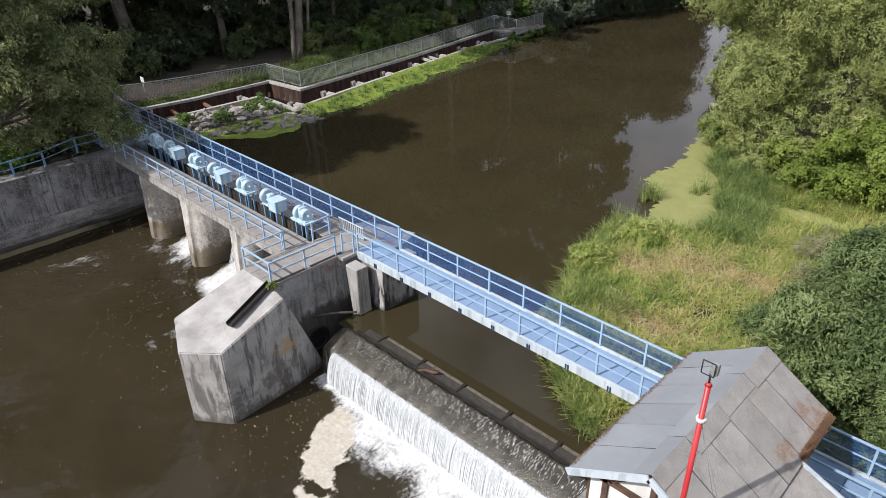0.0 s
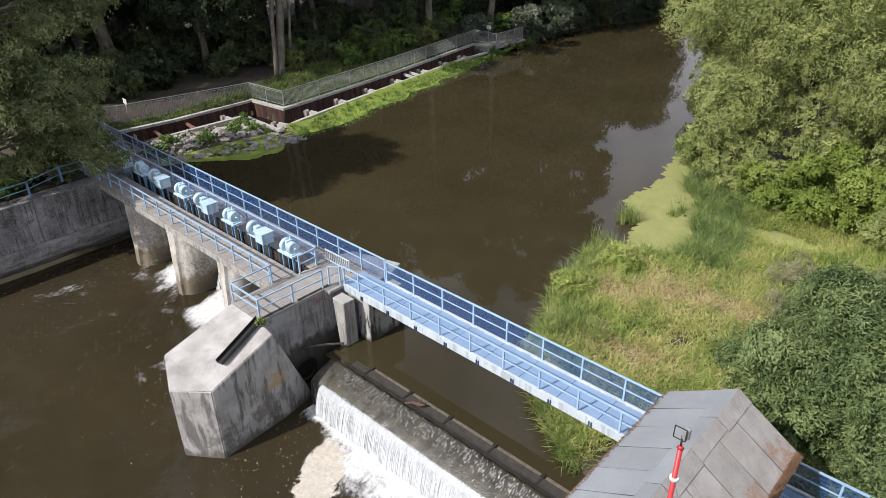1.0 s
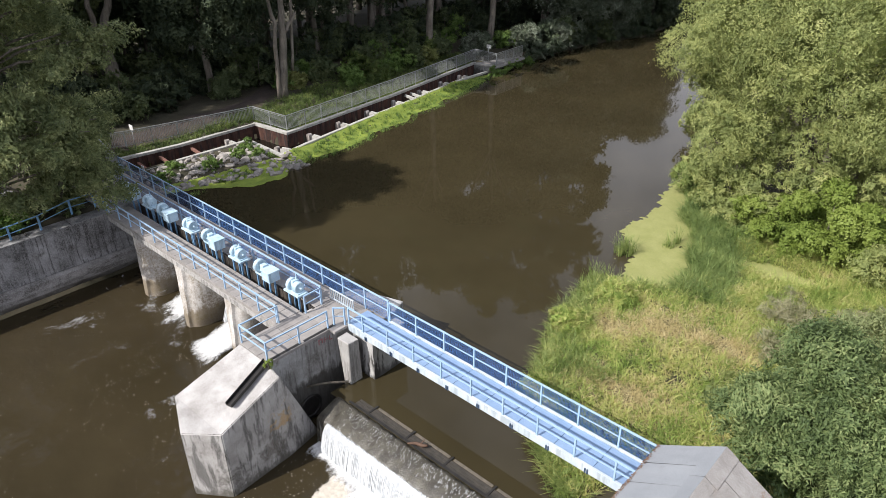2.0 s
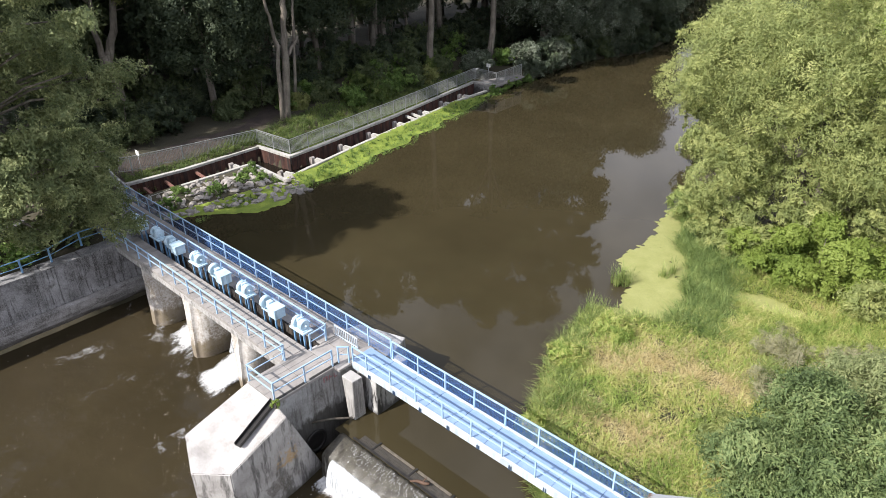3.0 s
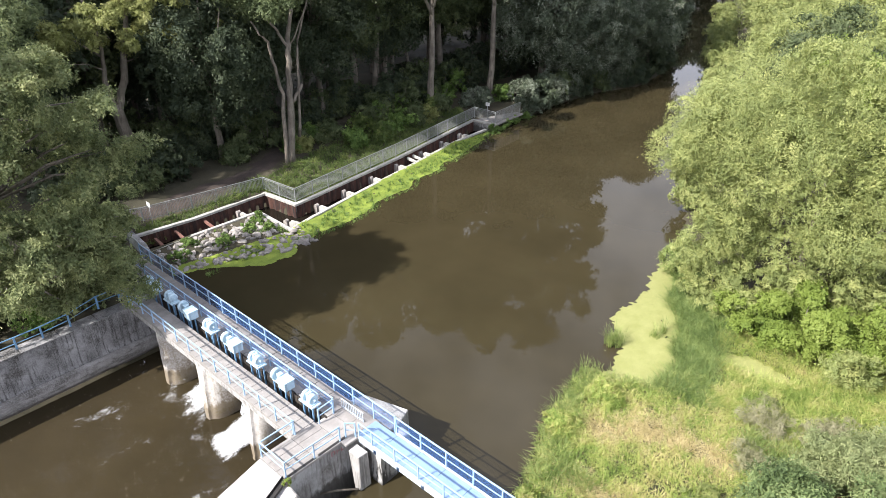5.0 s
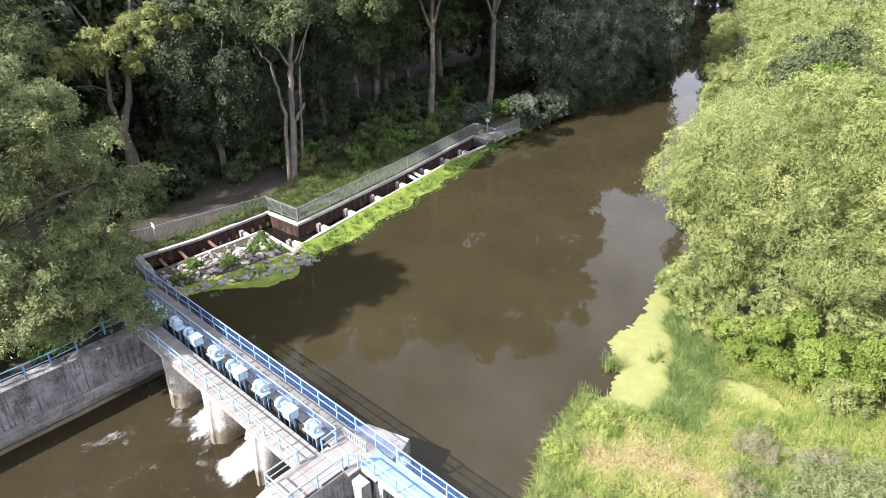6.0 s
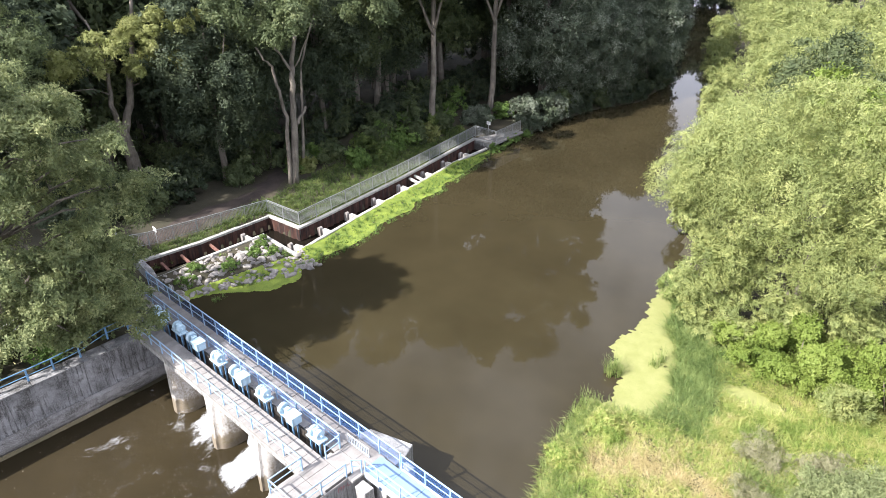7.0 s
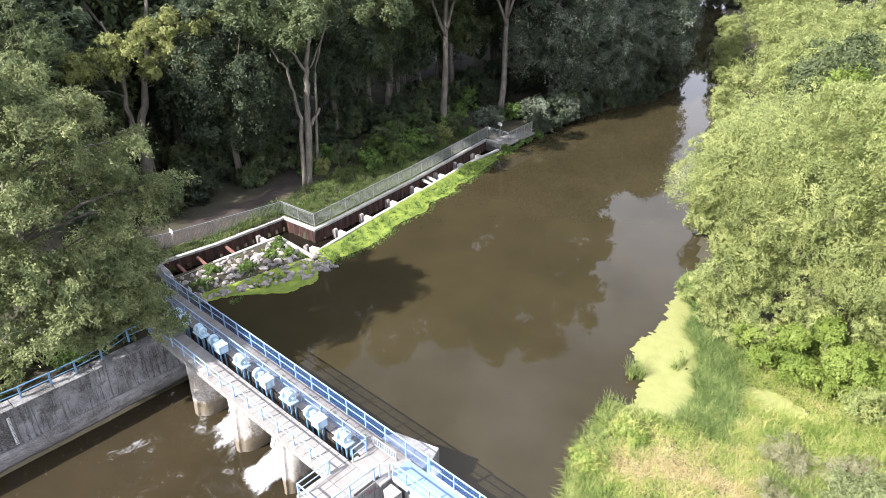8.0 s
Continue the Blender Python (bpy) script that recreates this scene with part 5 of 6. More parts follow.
# driftwood caught on the crest of the weir
drift = thing("driftwood", "dark wet branch stump caught on the weir crest", "driftwood", at=(-16.4, 15.62, 0.06))
part("branch", tube(bmesh.new(), [(-0.42, -0.22, 0.0), (-0.1, -0.05, 0.07), (0.25, 0.08, 0.06), (0.45, 0.16, 0.14)], [0.05, 0.08, 0.09, 0.05], 8), TIMBER, drift)
part("twig", tube(bmesh.new(), [(0.1, 0.02, 0.08), (0.2, 0.2, 0.25), (0.18, 0.3, 0.34)], [0.035, 0.025, 0.012], 6), TIMBER, drift)


# ---- trees, bushes and grass ----
def unit(a):
    return a / (np.linalg.norm(a, axis=1)[:, None] + 1e-9)


def leaves(name, blobs, count, length, width, material, parent=None, label="", droop=0.2, shell=0.45, up=0.25, seed=1, per=30, spread=0.17, jitter=0.08):
    """Many small folded leaves in sprays, the sprays spread over the outer part of a set of round masses (centre, radii)."""
    r = np.random.default_rng(seed)
    c = np.array([b[0] for b in blobs], float)
    s = np.array([b[1] for b in blobs], float)
    wt = (s[:, 0] * s[:, 1] + s[:, 1] * s[:, 2] + s[:, 0] * s[:, 2])
    ns = max(10, count // per)
    k = r.choice(len(blobs), ns, p=wt / wt.sum())
    d = r.normal(size=(ns, 3))
    d[:, 2] += up
    d = unit(d)
    rad = 1 - shell * r.random(ns) ** 1.6 + jitter * r.normal(size=ns)
    sc = c[k] + s[k] * d * rad[:, None]
    sn = unit(d * 1.1 + r.normal(size=(ns, 3)) * 0.4 + np.array([0, 0, 0.3]))
    sa = r.normal(size=(ns, 3))
    sa[:, 2] -= droop * 2
    sa = unit(sa - sn * (sa * sn).sum(1)[:, None] * 0.8)
    size = spread * s[k].mean(1) * r.uniform(0.6, 1.5, ns)
    j = r.integers(0, ns, count)
    off = r.normal(size=(count, 3))
    off -= sn[j] * (off * sn[j]).sum(1)[:, None] * 0.65
    along = r.normal(size=count)[:, None] * sa[j] * 0.8
    p = sc[j] + (off * 0.75 + along) * size[j][:, None]
    ax = unit(sa[j] + r.normal(size=(count, 3)) * 0.55)
    nr = sn[j] + r.normal(size=(count, 3)) * 0.25
    sd = unit(np.cross(ax, nr))
    ln = (length * r.uniform(0.6, 1.4, count))[:, None]
    wd = (width * r.uniform(0.7, 1.3, count))[:, None] / 2
    q = np.stack([p - sd * wd, p + sd * wd, p + ax * ln], 1)
    return tris(name, q, material, parent, label)


def trunk_mesh(bm, base, top, r0, r1, bend=0.4, seg=9, n=7, seed=0):
    r = random.Random(seed)
    b, t = Vector(base), Vector(top)
    pts, rad = [], []
    off = Vector((r.uniform(-1, 1), r.uniform(-1, 1), 0)) * bend
    for i in range(n + 1):
        f = i / n
        pts.append(b.lerp(t, f) + off * math.sin(f * math.pi) + Vector((r.uniform(-1, 1), r.uniform(-1, 1), 0)) * 0.06 * bend)
        rad.append((r0 * 1.35 if i == 0 else r0) * (1 - f) + r1 * f)
    tube(bm, pts, rad, seg)
    return pts


def masses(r, centre, radii, count, size):
    """Round leaf masses spread through a crown, uneven in outline."""
    out = []
    for _ in range(count):
        while True:
            d = Vector((r.uniform(-1, 1), r.uniform(-1, 1), r.uniform(-1, 1)))
            if 0.25 < d.length < 1:
                break
        d = d * (0.55 + 0.45 * r.random()) / max(d.length, 0.6)
        k = size * r.uniform(0.65, 1.35)
        out.append(((centre[0] + d.x * radii[0], centre[1] + d.y * radii[1], centre[2] + d.z * radii[2]), (k, k, k * 0.8)))
    return out


def tree(name, label, base, height, crown, radii, blob, blobs, count, leaf, material, trunk_r=0.3, seed=0, droop=0.2, limbs=7, group="", lean=(0, 0), up=0.3, bend=0.4):
    """A tree at base: tapered trunk, limbs reaching into the leaf masses, crown of loose leaves. crown: height of the crown's middle."""
    r = random.Random(seed)
    ob = thing(name, label, "tree" if "tree" in name else "bush", group, base)
    bm = bmesh.new()
    mid = (lean[0], lean[1], crown)
    bl = masses(r, mid, radii, blobs, blob)
    pts = trunk_mesh(bm, (0, 0, -0.3), (lean[0] * 0.8, lean[1] * 0.8, crown + radii[2] * 0.5), trunk_r, trunk_r * 0.25, bend=bend, seed=seed)
    part("trunk", bm, BARK, ob)
    for c, s in r.sample(bl, min(limbs, len(bl))):
        f = r.choice(pts[2:6])
        bm = bmesh.new()
        m = Vector(f).lerp(Vector(c), 0.5) + Vector((r.uniform(-0.4, 0.4), r.uniform(-0.4, 0.4), 0.4))
        tube(bm, [f, m, c], [trunk_r * 0.4, trunk_r * 0.25, trunk_r * 0.08], 6)
        part("limb", bm, BARK, ob)
    leaves("crown", bl, count, leaf[0], leaf[1], material, ob, droop=droop, seed=seed + 5, up=up)
    return ob


def blades(name, xy, height, width, material, label, category, lean=0.35, seed=3, per=9, clump=0.16, base=None):
    """Grass or reed in tufts at the given places: blades of each tuft fan out from its foot and bend over at the tip."""
    r = np.random.default_rng(seed)
    m = max(1, len(xy) // per)
    k = np.repeat(np.arange(m), per)
    n = len(k)
    th = height * r.uniform(0.45, 1.35, m) ** 1.2
    ta = r.uniform(0, 2 * math.pi, m)
    b = r.uniform(0, 2 * math.pi, n)
    b = np.where(r.random(n) < 0.4, ta[k] + r.normal(0, 0.5, n), b)
    foot = clump * r.random(n) ** 0.5
    x, y = xy[k, 0] + np.cos(b) * foot, xy[k, 1] + np.sin(b) * foot
    z = np.maximum(land(x, y) if base is None else np.full(n, base), -0.05)
    h = th[k] * r.uniform(0.6, 1.15, n)
    l = lean * h * r.uniform(0.2, 1.7, n)
    a = b + 1.57 + r.normal(0, 0.6, n)
    w = width * r.uniform(0.6, 1.4, n) / 2
    p = np.stack([x, y, z - 0.03], -1)
    s = np.stack([np.cos(a) * w, np.sin(a) * w, np.zeros(n)], -1)
    d = np.stack([np.cos(b), np.sin(b), np.zeros(n)], -1)
    rise = h * np.clip(1.05 - 0.35 * l / h, 0.3, 1)
    mid = p + d * (l * 0.3)[:, None]
    mid[:, 2] += rise * 0.7
    tip = p + d * l[:, None]
    tip[:, 2] += rise
    q = np.concatenate([np.stack([p - s, p + s, mid + s * 0.7], 1), np.stack([mid - s * 0.7, mid + s * 0.7, tip], 1)])
    return tagged(tris(name, q, material), label, category, kind="stuff")


def scatter(n, x0, x1, y0, y1, keep, seed):
    r = np.random.default_rng(seed)
    p = np.stack([r.uniform(x0, x1, n), r.uniform(y0, y1, n)], -1)
    return p[keep(p[:, 0], p[:, 1])]


def dry_bank(x, y):
    return x - np.interp(y, RIGHT_Y, RIGHT_X)


# big willow on the near bank
def willow():
    ob = thing("willow_tree", "broad grey-green willow leaning over the river bank", "tree", at=(-10.0, 50.0, 0.5))
    r = random.Random(4)
    bl = masses(r, (0, 0, 11.0), (9.6, 6.2, 8.4), 27, 3.1)
    bl += masses(r, (-8.0, -2.0, 10.5), (3.6, 3.6, 4.2), 9, 1.9)
    bl += masses(r, (3.0, -1.0, 16.0), (7.0, 5.0, 4.6), 12, 2.3)
    bl += masses(r, (-6.5, -3.8, 5.2), (2.6, 2.6, 2.6), 7, 1.5)
    bl += masses(r, (0.5, -0.3, 5.2), (9.0, 3.6, 3.4), 20, 1.6)
    small = []
    for c, s in bl:
        for _ in range(3):
            d = Vector((r.gauss(0, 1), r.gauss(0, 1) - 0.4, r.gauss(0, 1) + 0.3)).normalized()
            small.append(((c[0] + d.x * s[0] * 0.85, c[1] + d.y * s[1] * 0.85, c[2] + d.z * s[2] * 0.85), (s[0] * 0.36,) * 3))
    bl += small
    for k, (dx, dy, z) in enumerate(((-5.0, -1, 10), (-2, 1, 13), (2.5, 0, 13.5), (5, -0.5, 10.5), (0, -2, 10))):
        bm = bmesh.new()
        trunk_mesh(bm, (0.3 * (k - 2), 0.2 * (k % 2), -0.6), (dx, dy, z), 0.42, 0.08, 1.2, seed=k)
        part("trunk", bm, BARK, ob)
    leaves("crown", bl, 480000, 0.18, 0.065, L_WILLOW, ob, droop=-0.35, seed=9, up=0.3, shell=0.14, per=24, spread=0.11, jitter=0.06)
    return ob


willow()

# tree standing by the house, feathered leaves
tree("ash_tree", "ash-leaved tree with feathery green foliage beside the house", (-2.3, 23.8, 0.9), 7, 3.2, (4.0, 3.2, 2.7), 1.15, 56, 130000, (0.19, 0.07), L_ELDER, 0.18, seed=21, droop=0.25)
tree("ash_tree", "ash-leaved tree with feathery green foliage beside the house", (1.6, 26.0, 0.9), 9, 4.6, (3.8, 3.6, 3.6), 1.2, 50, 110000, (0.19, 0.07), L_ELDER, 0.2, seed=24, droop=0.25)
shrub = tree("shrub_willow_tree", "dusty grey-green shrub willow at the edge of the meadow", (-0.6, 31.2, 0.7), 6, 2.5, (4.6, 3.8, 2.2), 1.0, 54, 120000, (0.17, 0.06), L_DUSTY, 0.14, seed=25, droop=0.2)
leaves("reddened_spray", [((-1.3, -2.6, 3.0), (0.7, 0.5, 0.4)), ((-0.5, -3.0, 2.7), (0.6, 0.5, 0.4)), ((-1.0, -3.2, 2.2), (0.5, 0.4, 0.3))], 1600, 0.16, 0.08, L_RED, shrub, "reddened spray of leaves", seed=26)
tree("shrub_willow_tree", "dusty grey-green shrub willow at the edge of the meadow", (3.6, 34.5, 0.8), 6, 2.8, (4.2, 3.8, 2.6), 1.0, 40, 80000, (0.17, 0.06), L_DUSTY, 0.14, seed=27, droop=0.2)
tree("ash_tree", "ash-leaved tree with thin yellowing foliage", (3.6, 16.0, 2.4), 12, 7.2, (2.9, 3.4, 4.6), 1.1, 26, 60000, (0.15, 0.05), L_ELDER, 0.18, seed=22, droop=0.25, lean=(0.0, 0.0))

# tree leaning over the river wall on the far side
def maple_tree():
    """Loose crown of flat leafy boughs with dark gaps between them."""
    ob = thing("maple_tree", "olive green field maple leaning over the river wall", "tree", at=(-49.5, 9.5, 2.6))
    r = random.Random(31)
    bm = bmesh.new()
    stem = trunk_mesh(bm, (0, 0, -0.3), (1.0, 0.6, 15.0), 0.42, 0.12, 0.6, seed=31)
    part("trunk", bm, BARK, ob)
    bl = []
    for k in range(60):
        a, f = r.uniform(0, 2 * math.pi), r.uniform(0.0, 1.0) ** 0.9
        z = 1.0 + 19.5 * f
        reach = (0.62 + 0.38 * math.sin(math.pi * min(1.0, f * 0.95 + 0.12))) * (1.0 if f < 0.75 else 1.0 - 1.9 * (f - 0.75))
        c = Vector((1.0 + 6.0 * reach * math.cos(a), 0.7 + 7.2 * reach * math.sin(a), z - 0.8 * reach))
        if c.x < -3.5 and z < 5:
            continue
        start = Vector(stem[min(7, max(1, int((z - 1.5) / 15.0 * 7)))])
        bm = bmesh.new()
        tube(bm, [start, start.lerp(c, 0.55) + Vector((0, 0, 0.7)), c], [0.13, 0.08, 0.03], 6)
        part("limb", bm, BARK, ob)
        for j in range(5):
            d = Vector((r.gauss(0, 1), r.gauss(0, 1), r.gauss(0, 0.35))) * 1.05
            w = r.uniform(0.75, 1.35)
            p = c.lerp(start, 0.22 * (j % 3)) + d
            bl.append(((p.x, p.y, p.z), (w, w, w * 0.5)))
    for c in ((4.6, 4.6, 3.2), (6.0, 4.8, 2.9), (3.4, 4.6, 3.4), (5.2, 3.8, 4.4), (2.4, 5.0, 2.8), (5.8, 5.4, 2.4), (0.6, 5.0, 3.0)):
        for j in range(3):
            w = r.uniform(0.7, 1.15)
            bl.append(((c[0] + r.gauss(0, 0.6), c[1] + r.gauss(0, 0.6), c[2] + r.gauss(0, 0.35)), (w, w, w * 0.55)))
    for c in ((6.4, 0.6, 6.6), (7.2, -0.4, 7.4), (6.2, 2.4, 5.6), (7.4, 1.2, 6.0), (5.8, -1.6, 8.2), (4.6, -3.0, 7.0), (4.8, -0.8, 6.0), (3.4, -4.4, 7.4), (5.0, -2.4, 9.0), (4.4, 0.8, 8.6), (3.0, -2.0, 6.2), (5.4, 2.6, 8.8), (5.0, 4.6, 9.6), (4.0, 5.8, 11.6), (3.2, 6.2, 13.4), (4.6, 5.2, 7.4)):
        for j in range(4):
            w = r.uniform(0.75, 1.25)
            bl.append(((c[0] + r.gauss(0, 0.7), c[1] + r.gauss(0, 0.7), c[2] + r.gauss(0, 0.35)), (w, w, w * 0.5)))
        bm = bmesh.new()
        start = Vector(stem[min(6, max(1, int(c[2] / 15.0 * 6)))])
        tube(bm, [start, start.lerp(Vector(c), 0.6) + Vector((0, 0, 0.5)), c], [0.12, 0.07, 0.03], 6)
        part("limb", bm, BARK, ob)
    bm = bmesh.new()
    tube(bm, [(0.4, 0.2, 3.2), (2.2, 3.2, 4.2), (4.8, 4.6, 3.8)], [0.16, 0.1, 0.05], 7)
    part("limb", bm, BARK, ob)
    leaves("crown", bl, 250000, 0.21, 0.11, L_LEFT, ob, droop=0.25, seed=36, up=0.5, shell=0.55, per=26, spread=0.24, jitter=0.1)
    return ob


maple_tree()

# woods on the far bank: a few kinds, repeated
SPOT = random.Random(12)
kinds = [
    tree("forest_tree", "dark green tree at the edge of the wood", (-80.0, 36.0, 2.0), 20, 11.0, (5.0, 5.0, 7.5), 1.8, 44, 52000, (0.27, 0.15), L_DARK, 0.36, seed=41, group="wood on the far bank"),
    tree("forest_tree", "tall mid green tree in the wood", (-72.0, 60.0, 2.0), 28, 17.0, (5.2, 5.2, 10.5), 1.9, 50, 52000, (0.28, 0.15), L_MID, 0.42, seed=42, group="wood on the far bank"),
    tree("forest_tree", "dense dark tree in the wood", (-80.0, 48.0, 2.0), 24, 13.0, (6.0, 6.0, 9.0), 2.0, 48, 52000, (0.28, 0.15), L_DARK, 0.4, seed=43, group="wood on the far bank"),
    tree("forest_tree", "silvery white poplar by the water", (-57.0, 91.0, 1.0), 24, 10.5, (6.0, 6.0, 9.0), 2.2, 48, 60000, (0.27, 0.16), L_GREYGREEN, 0.4, seed=44, group="wood on the far bank"),
]
far_kinds = [
    tree("forest_tree", "tall mid green tree deep in the wood", (-78.0, 70.0, 2.0), 28, 15.0, (5.4, 5.4, 10.5), 2.5, 34, 15000, (0.58, 0.34), L_MID, 0.42, seed=45, group="wood on the far bank", limbs=4),
    tree("forest_tree", "dense dark tree deep in the wood", (-86.0, 56.0, 2.0), 24, 12.0, (6.0, 6.0, 9.5), 2.6, 34, 15000, (0.58, 0.34), L_DARK, 0.4, seed=46, group="wood on the far bank", limbs=4),
]


def plant(k, x, y, s, tall=1.0):
    copy_thing(k, Matrix.Translation((x, y, on(x, y) - 0.1)) @ Matrix.Rotation(SPOT.uniform(0, 6.28), 4, "Z") @ Matrix.Diagonal((s, s, s * tall, 1)))


for y in np.arange(14, 150, 7.5):
    lx = float(np.interp(max(y, 20), LEFT_Y, LEFT_X))
    for row, off in enumerate((20, 28, 38)):
        x, yy, s = lx - off + SPOT.uniform(-2.5, 2.5), y + SPOT.uniform(-3, 3), SPOT.uniform(0.95, 1.3)
        if (y < 34 and row == 0):
            continue
        if row == 0 and y < 112:
            plant(kinds[SPOT.choice((0, 2, 2, 0) if y < 70 else (1, 2, 1, 0))], x, yy, s)
        else:
            plant(far_kinds[SPOT.choice((0, 1))], x, yy, s, SPOT.uniform(0.9, 1.15))
# the last one, at (-69, 19), is added to shade the path
for x, y, s, k in ((-55.5, 99, 0.9, 3), (-54, 105, 1.0, 3), (-55, 110, 0.9, 2), (-58, 116, 1.0, 3), (-68, 88, 1.1, 1), (-71, 76, 1.2, 1), (-74, 19, 1.0, 2), (-76, 8, 1.2, 0), (-70, -10, 1.2, 2), (-70.5, 62, 1.3, 1), (-60, 87, 1.3, 3), (-83, 24, 1.1, 2), (-85, 35, 1.1, 0), (-69.0, 19.0, 0.75, 1)):
    plant(kinds[k], x, y, s)
for x, y, s, k in ((-62, 113, 0.9, 1), (-68, 108, 1.1, 0), (-68, 124, 1.0, 1), (-78, 138, 1.1, 0), (-88, 155, 1.5, 1), (-80, 18, 1.2, 1), (-66, 118, 1.1, 1), (-84, 146, 1.1, 0), (-93, 160, 1.2, 1), (-104, 180, 1.3, 1), (-118, 205, 1.4, 0),
                   (-92, 205, 1.3, 1), (-80, 215, 1.3, 0), (-105, 225, 1.4, 1), (-130, 230, 1.5, 0), (-66, 205, 1.3, 1), (-50, 190, 1.3, 0), (-68, 128, 1.0, 1), (-72, 136, 1.1, 1), (-77, 148, 1.1, 1), (-82, 160, 1.1, 1), (-88, 172, 1.2, 1), (-92, 184, 1.2, 1), (-96, 196, 1.2, 1), (-86, 212, 1.2, 1), (-74, 222, 1.2, 1), (-60, 214, 1.2, 0)):
    plant(far_kinds[k], x, y, s)

# trees on the near bank beyond the willow
rk = [
    tree("river_willow", "pale green willow on the river bank", (-20.5, 74.0, 0.6), 14, 7.0, (6.0, 6.0, 5.5), 2.2, 40, 52000, (0.27, 0.12), L_WILLOW, 0.35, seed=51, group="trees on the near bank"),
    tree("river_tree", "fresh green tree behind the willow", (-15.0, 71.0, 0.8), 16, 9.5, (5.0, 5.0, 5.5), 2.0, 34, 30000, (0.34, 0.19), L_BRIGHT, 0.35, seed=52, group="trees on the near bank"),
    tree("river_tree", "mid green tree behind the willow", (-20.0, 80.0, 0.8), 18, 11.0, (5.0, 5.0, 6.5), 2.0, 34, 28000, (0.36, 0.2), L_MID, 0.35, seed=53, group="trees on the near bank"),
]
for x, y, s, k in ((-23.5, 88, 1.1, 0), (-19, 98, 1.2, 0), (-29.5, 106, 1.1, 0), (-38.5, 124, 1.2, 0), (-46, 144, 1.2, 0), (-12, 86, 1.2, 0), (-56, 165, 1.3, 0), (-40, 150, 1.3, 2), (-26, 122, 1.2, 0), (-8, 106, 1.2, 2), (6, 80, 1.2, 0), (2, 62, 0.9, 2), (-6, 72, 0.9, 1), (8, 56, 0.9, 0), (14, 70, 1.2, 1), (-20, 140, 1.3, 1), (10, 40, 0.8, 2), (-2, 92, 1.1, 1)):
    copy_thing(rk[k], Matrix.Translation((x, y, on(x, y))) @ Matrix.Rotation(SPOT.uniform(0, 6.28), 4, "Z") @ Matrix.Scale(s, 4))


# bushes
def bush(label, x, y, radii, count, leaf, material, seed, z=None, lift=0.7, blob=0.8, n=16):
    ob = thing("bush", label, "bush", at=(x, y, on(x, y) if z is None else z))
    r = random.Random(seed)
    bl = masses(r, (0, 0, radii[2] * lift), radii, n, blob)
    for c, s in bl[:4]:
        bm = bmesh.new()
        tube(bm, [(0, 0, -0.2), (c[0] * 0.5, c[1] * 0.5, c[2] * 0.6), c], [0.06, 0.045, 0.02], 5)
        part("stem", bm, BARK, ob)
    leaves("foliage", bl, count, leaf[0], leaf[1], material, ob, seed=seed, up=0.5)
    return ob


bush("bright green broad-leaved bush below the willow", -8.4, 44.1, (4.4, 2.2, 3.2), 60000, (0.15, 0.105), L_BRIGHT, 61, n=26, blob=1.0)
bush("bright green broad-leaved bush below the willow", -2.6, 44.4, (4.0, 2.2, 3.4), 54000, (0.15, 0.105), L_BRIGHT, 62, n=22, blob=1.0)
bush("grey-green shrub among the reeds", -5.0, 42.6, (1.8, 1.2, 1.8), 9000, (0.2, 0.07), L_WILLOW, 63)
bush("grassy green bush at the water's edge under the willow", -19.0, 50.0, (1.6, 1.4, 1.3), 8000, (0.4, 0.06), L_REED, 64)
for x, y, k in ((-13.2, 45.8, 0), (-10.0, 46.6, 1), (-6.4, 46.8, 2), (-2.8, 47.0, 3), (-15.6, 46.2, 4), (0.6, 46.6, 5)):
    bush("grey-green willow skirt hanging to the ground", x, y, (2.3, 1.6, 3.3), 15000, (0.22, 0.075), L_WILLOW, 640 + k, n=24, blob=0.8)
bush("bright green broad-leaved bush below the willow", -12.2, 44.6, (2.0, 1.5, 2.0), 14000, (0.15, 0.105), L_BRIGHT, 651, n=18, blob=0.7)
U = random.Random(77)
for i in range(34):
    y = 18.0 + i * 2.1 + U.uniform(-1, 1)
    x = float(np.interp(y, [16, 24, 30, 36, 44, 60, 90], [-66, -66, -67, -68, -69, -65, -66])) - U.uniform(0, 5)
    k = U.uniform(1.8, 3.2)
    bush("dark undergrowth filling the edge of the wood", x, y, (k, k, k * U.uniform(0.8, 1.2)), 4600, (0.32, 0.17), U.choice((L_DARK, L_MID, L_DARK)), 500 + i, blob=1.1, n=18)
bush("dark green undergrowth behind the house", 1.5, 23.5, (3.2, 2.6, 3.0), 26000, (0.2, 0.08), L_ELDER, 65, n=26, blob=1.1)
bush("feathery green undergrowth close behind the house", 1.0, 21.0, (2.8, 1.7, 3.2), 18000, (0.17, 0.06), L_ELDER, 69, n=26, blob=0.9)
bush("feathery green undergrowth close behind the house", 3.4, 19.8, (2.2, 1.4, 3.0), 14000, (0.17, 0.06), L_ELDER, 70, n=22, blob=0.9)
bush("feathery green undergrowth close behind the house", -0.9, 20.9, (2.4, 1.7, 2.4), 16000, (0.17, 0.06), L_ELDER, 67, n=24, blob=0.9)
bush("dark green undergrowth beside the footbridge", 5.0, 21.5, (2.8, 2.2, 3.2), 20000, (0.2, 0.08), L_ELDER, 66, n=22, blob=1.0)
# unseen shrub, added only to cast shade on the footbridge
bush("tall leafy shrub added out of view to shade the footbridge", 1.9, 15.9, (1.7, 0.9, 3.6), 16000, (0.2, 0.08), L_ELDER, 71, n=30, blob=0.8)
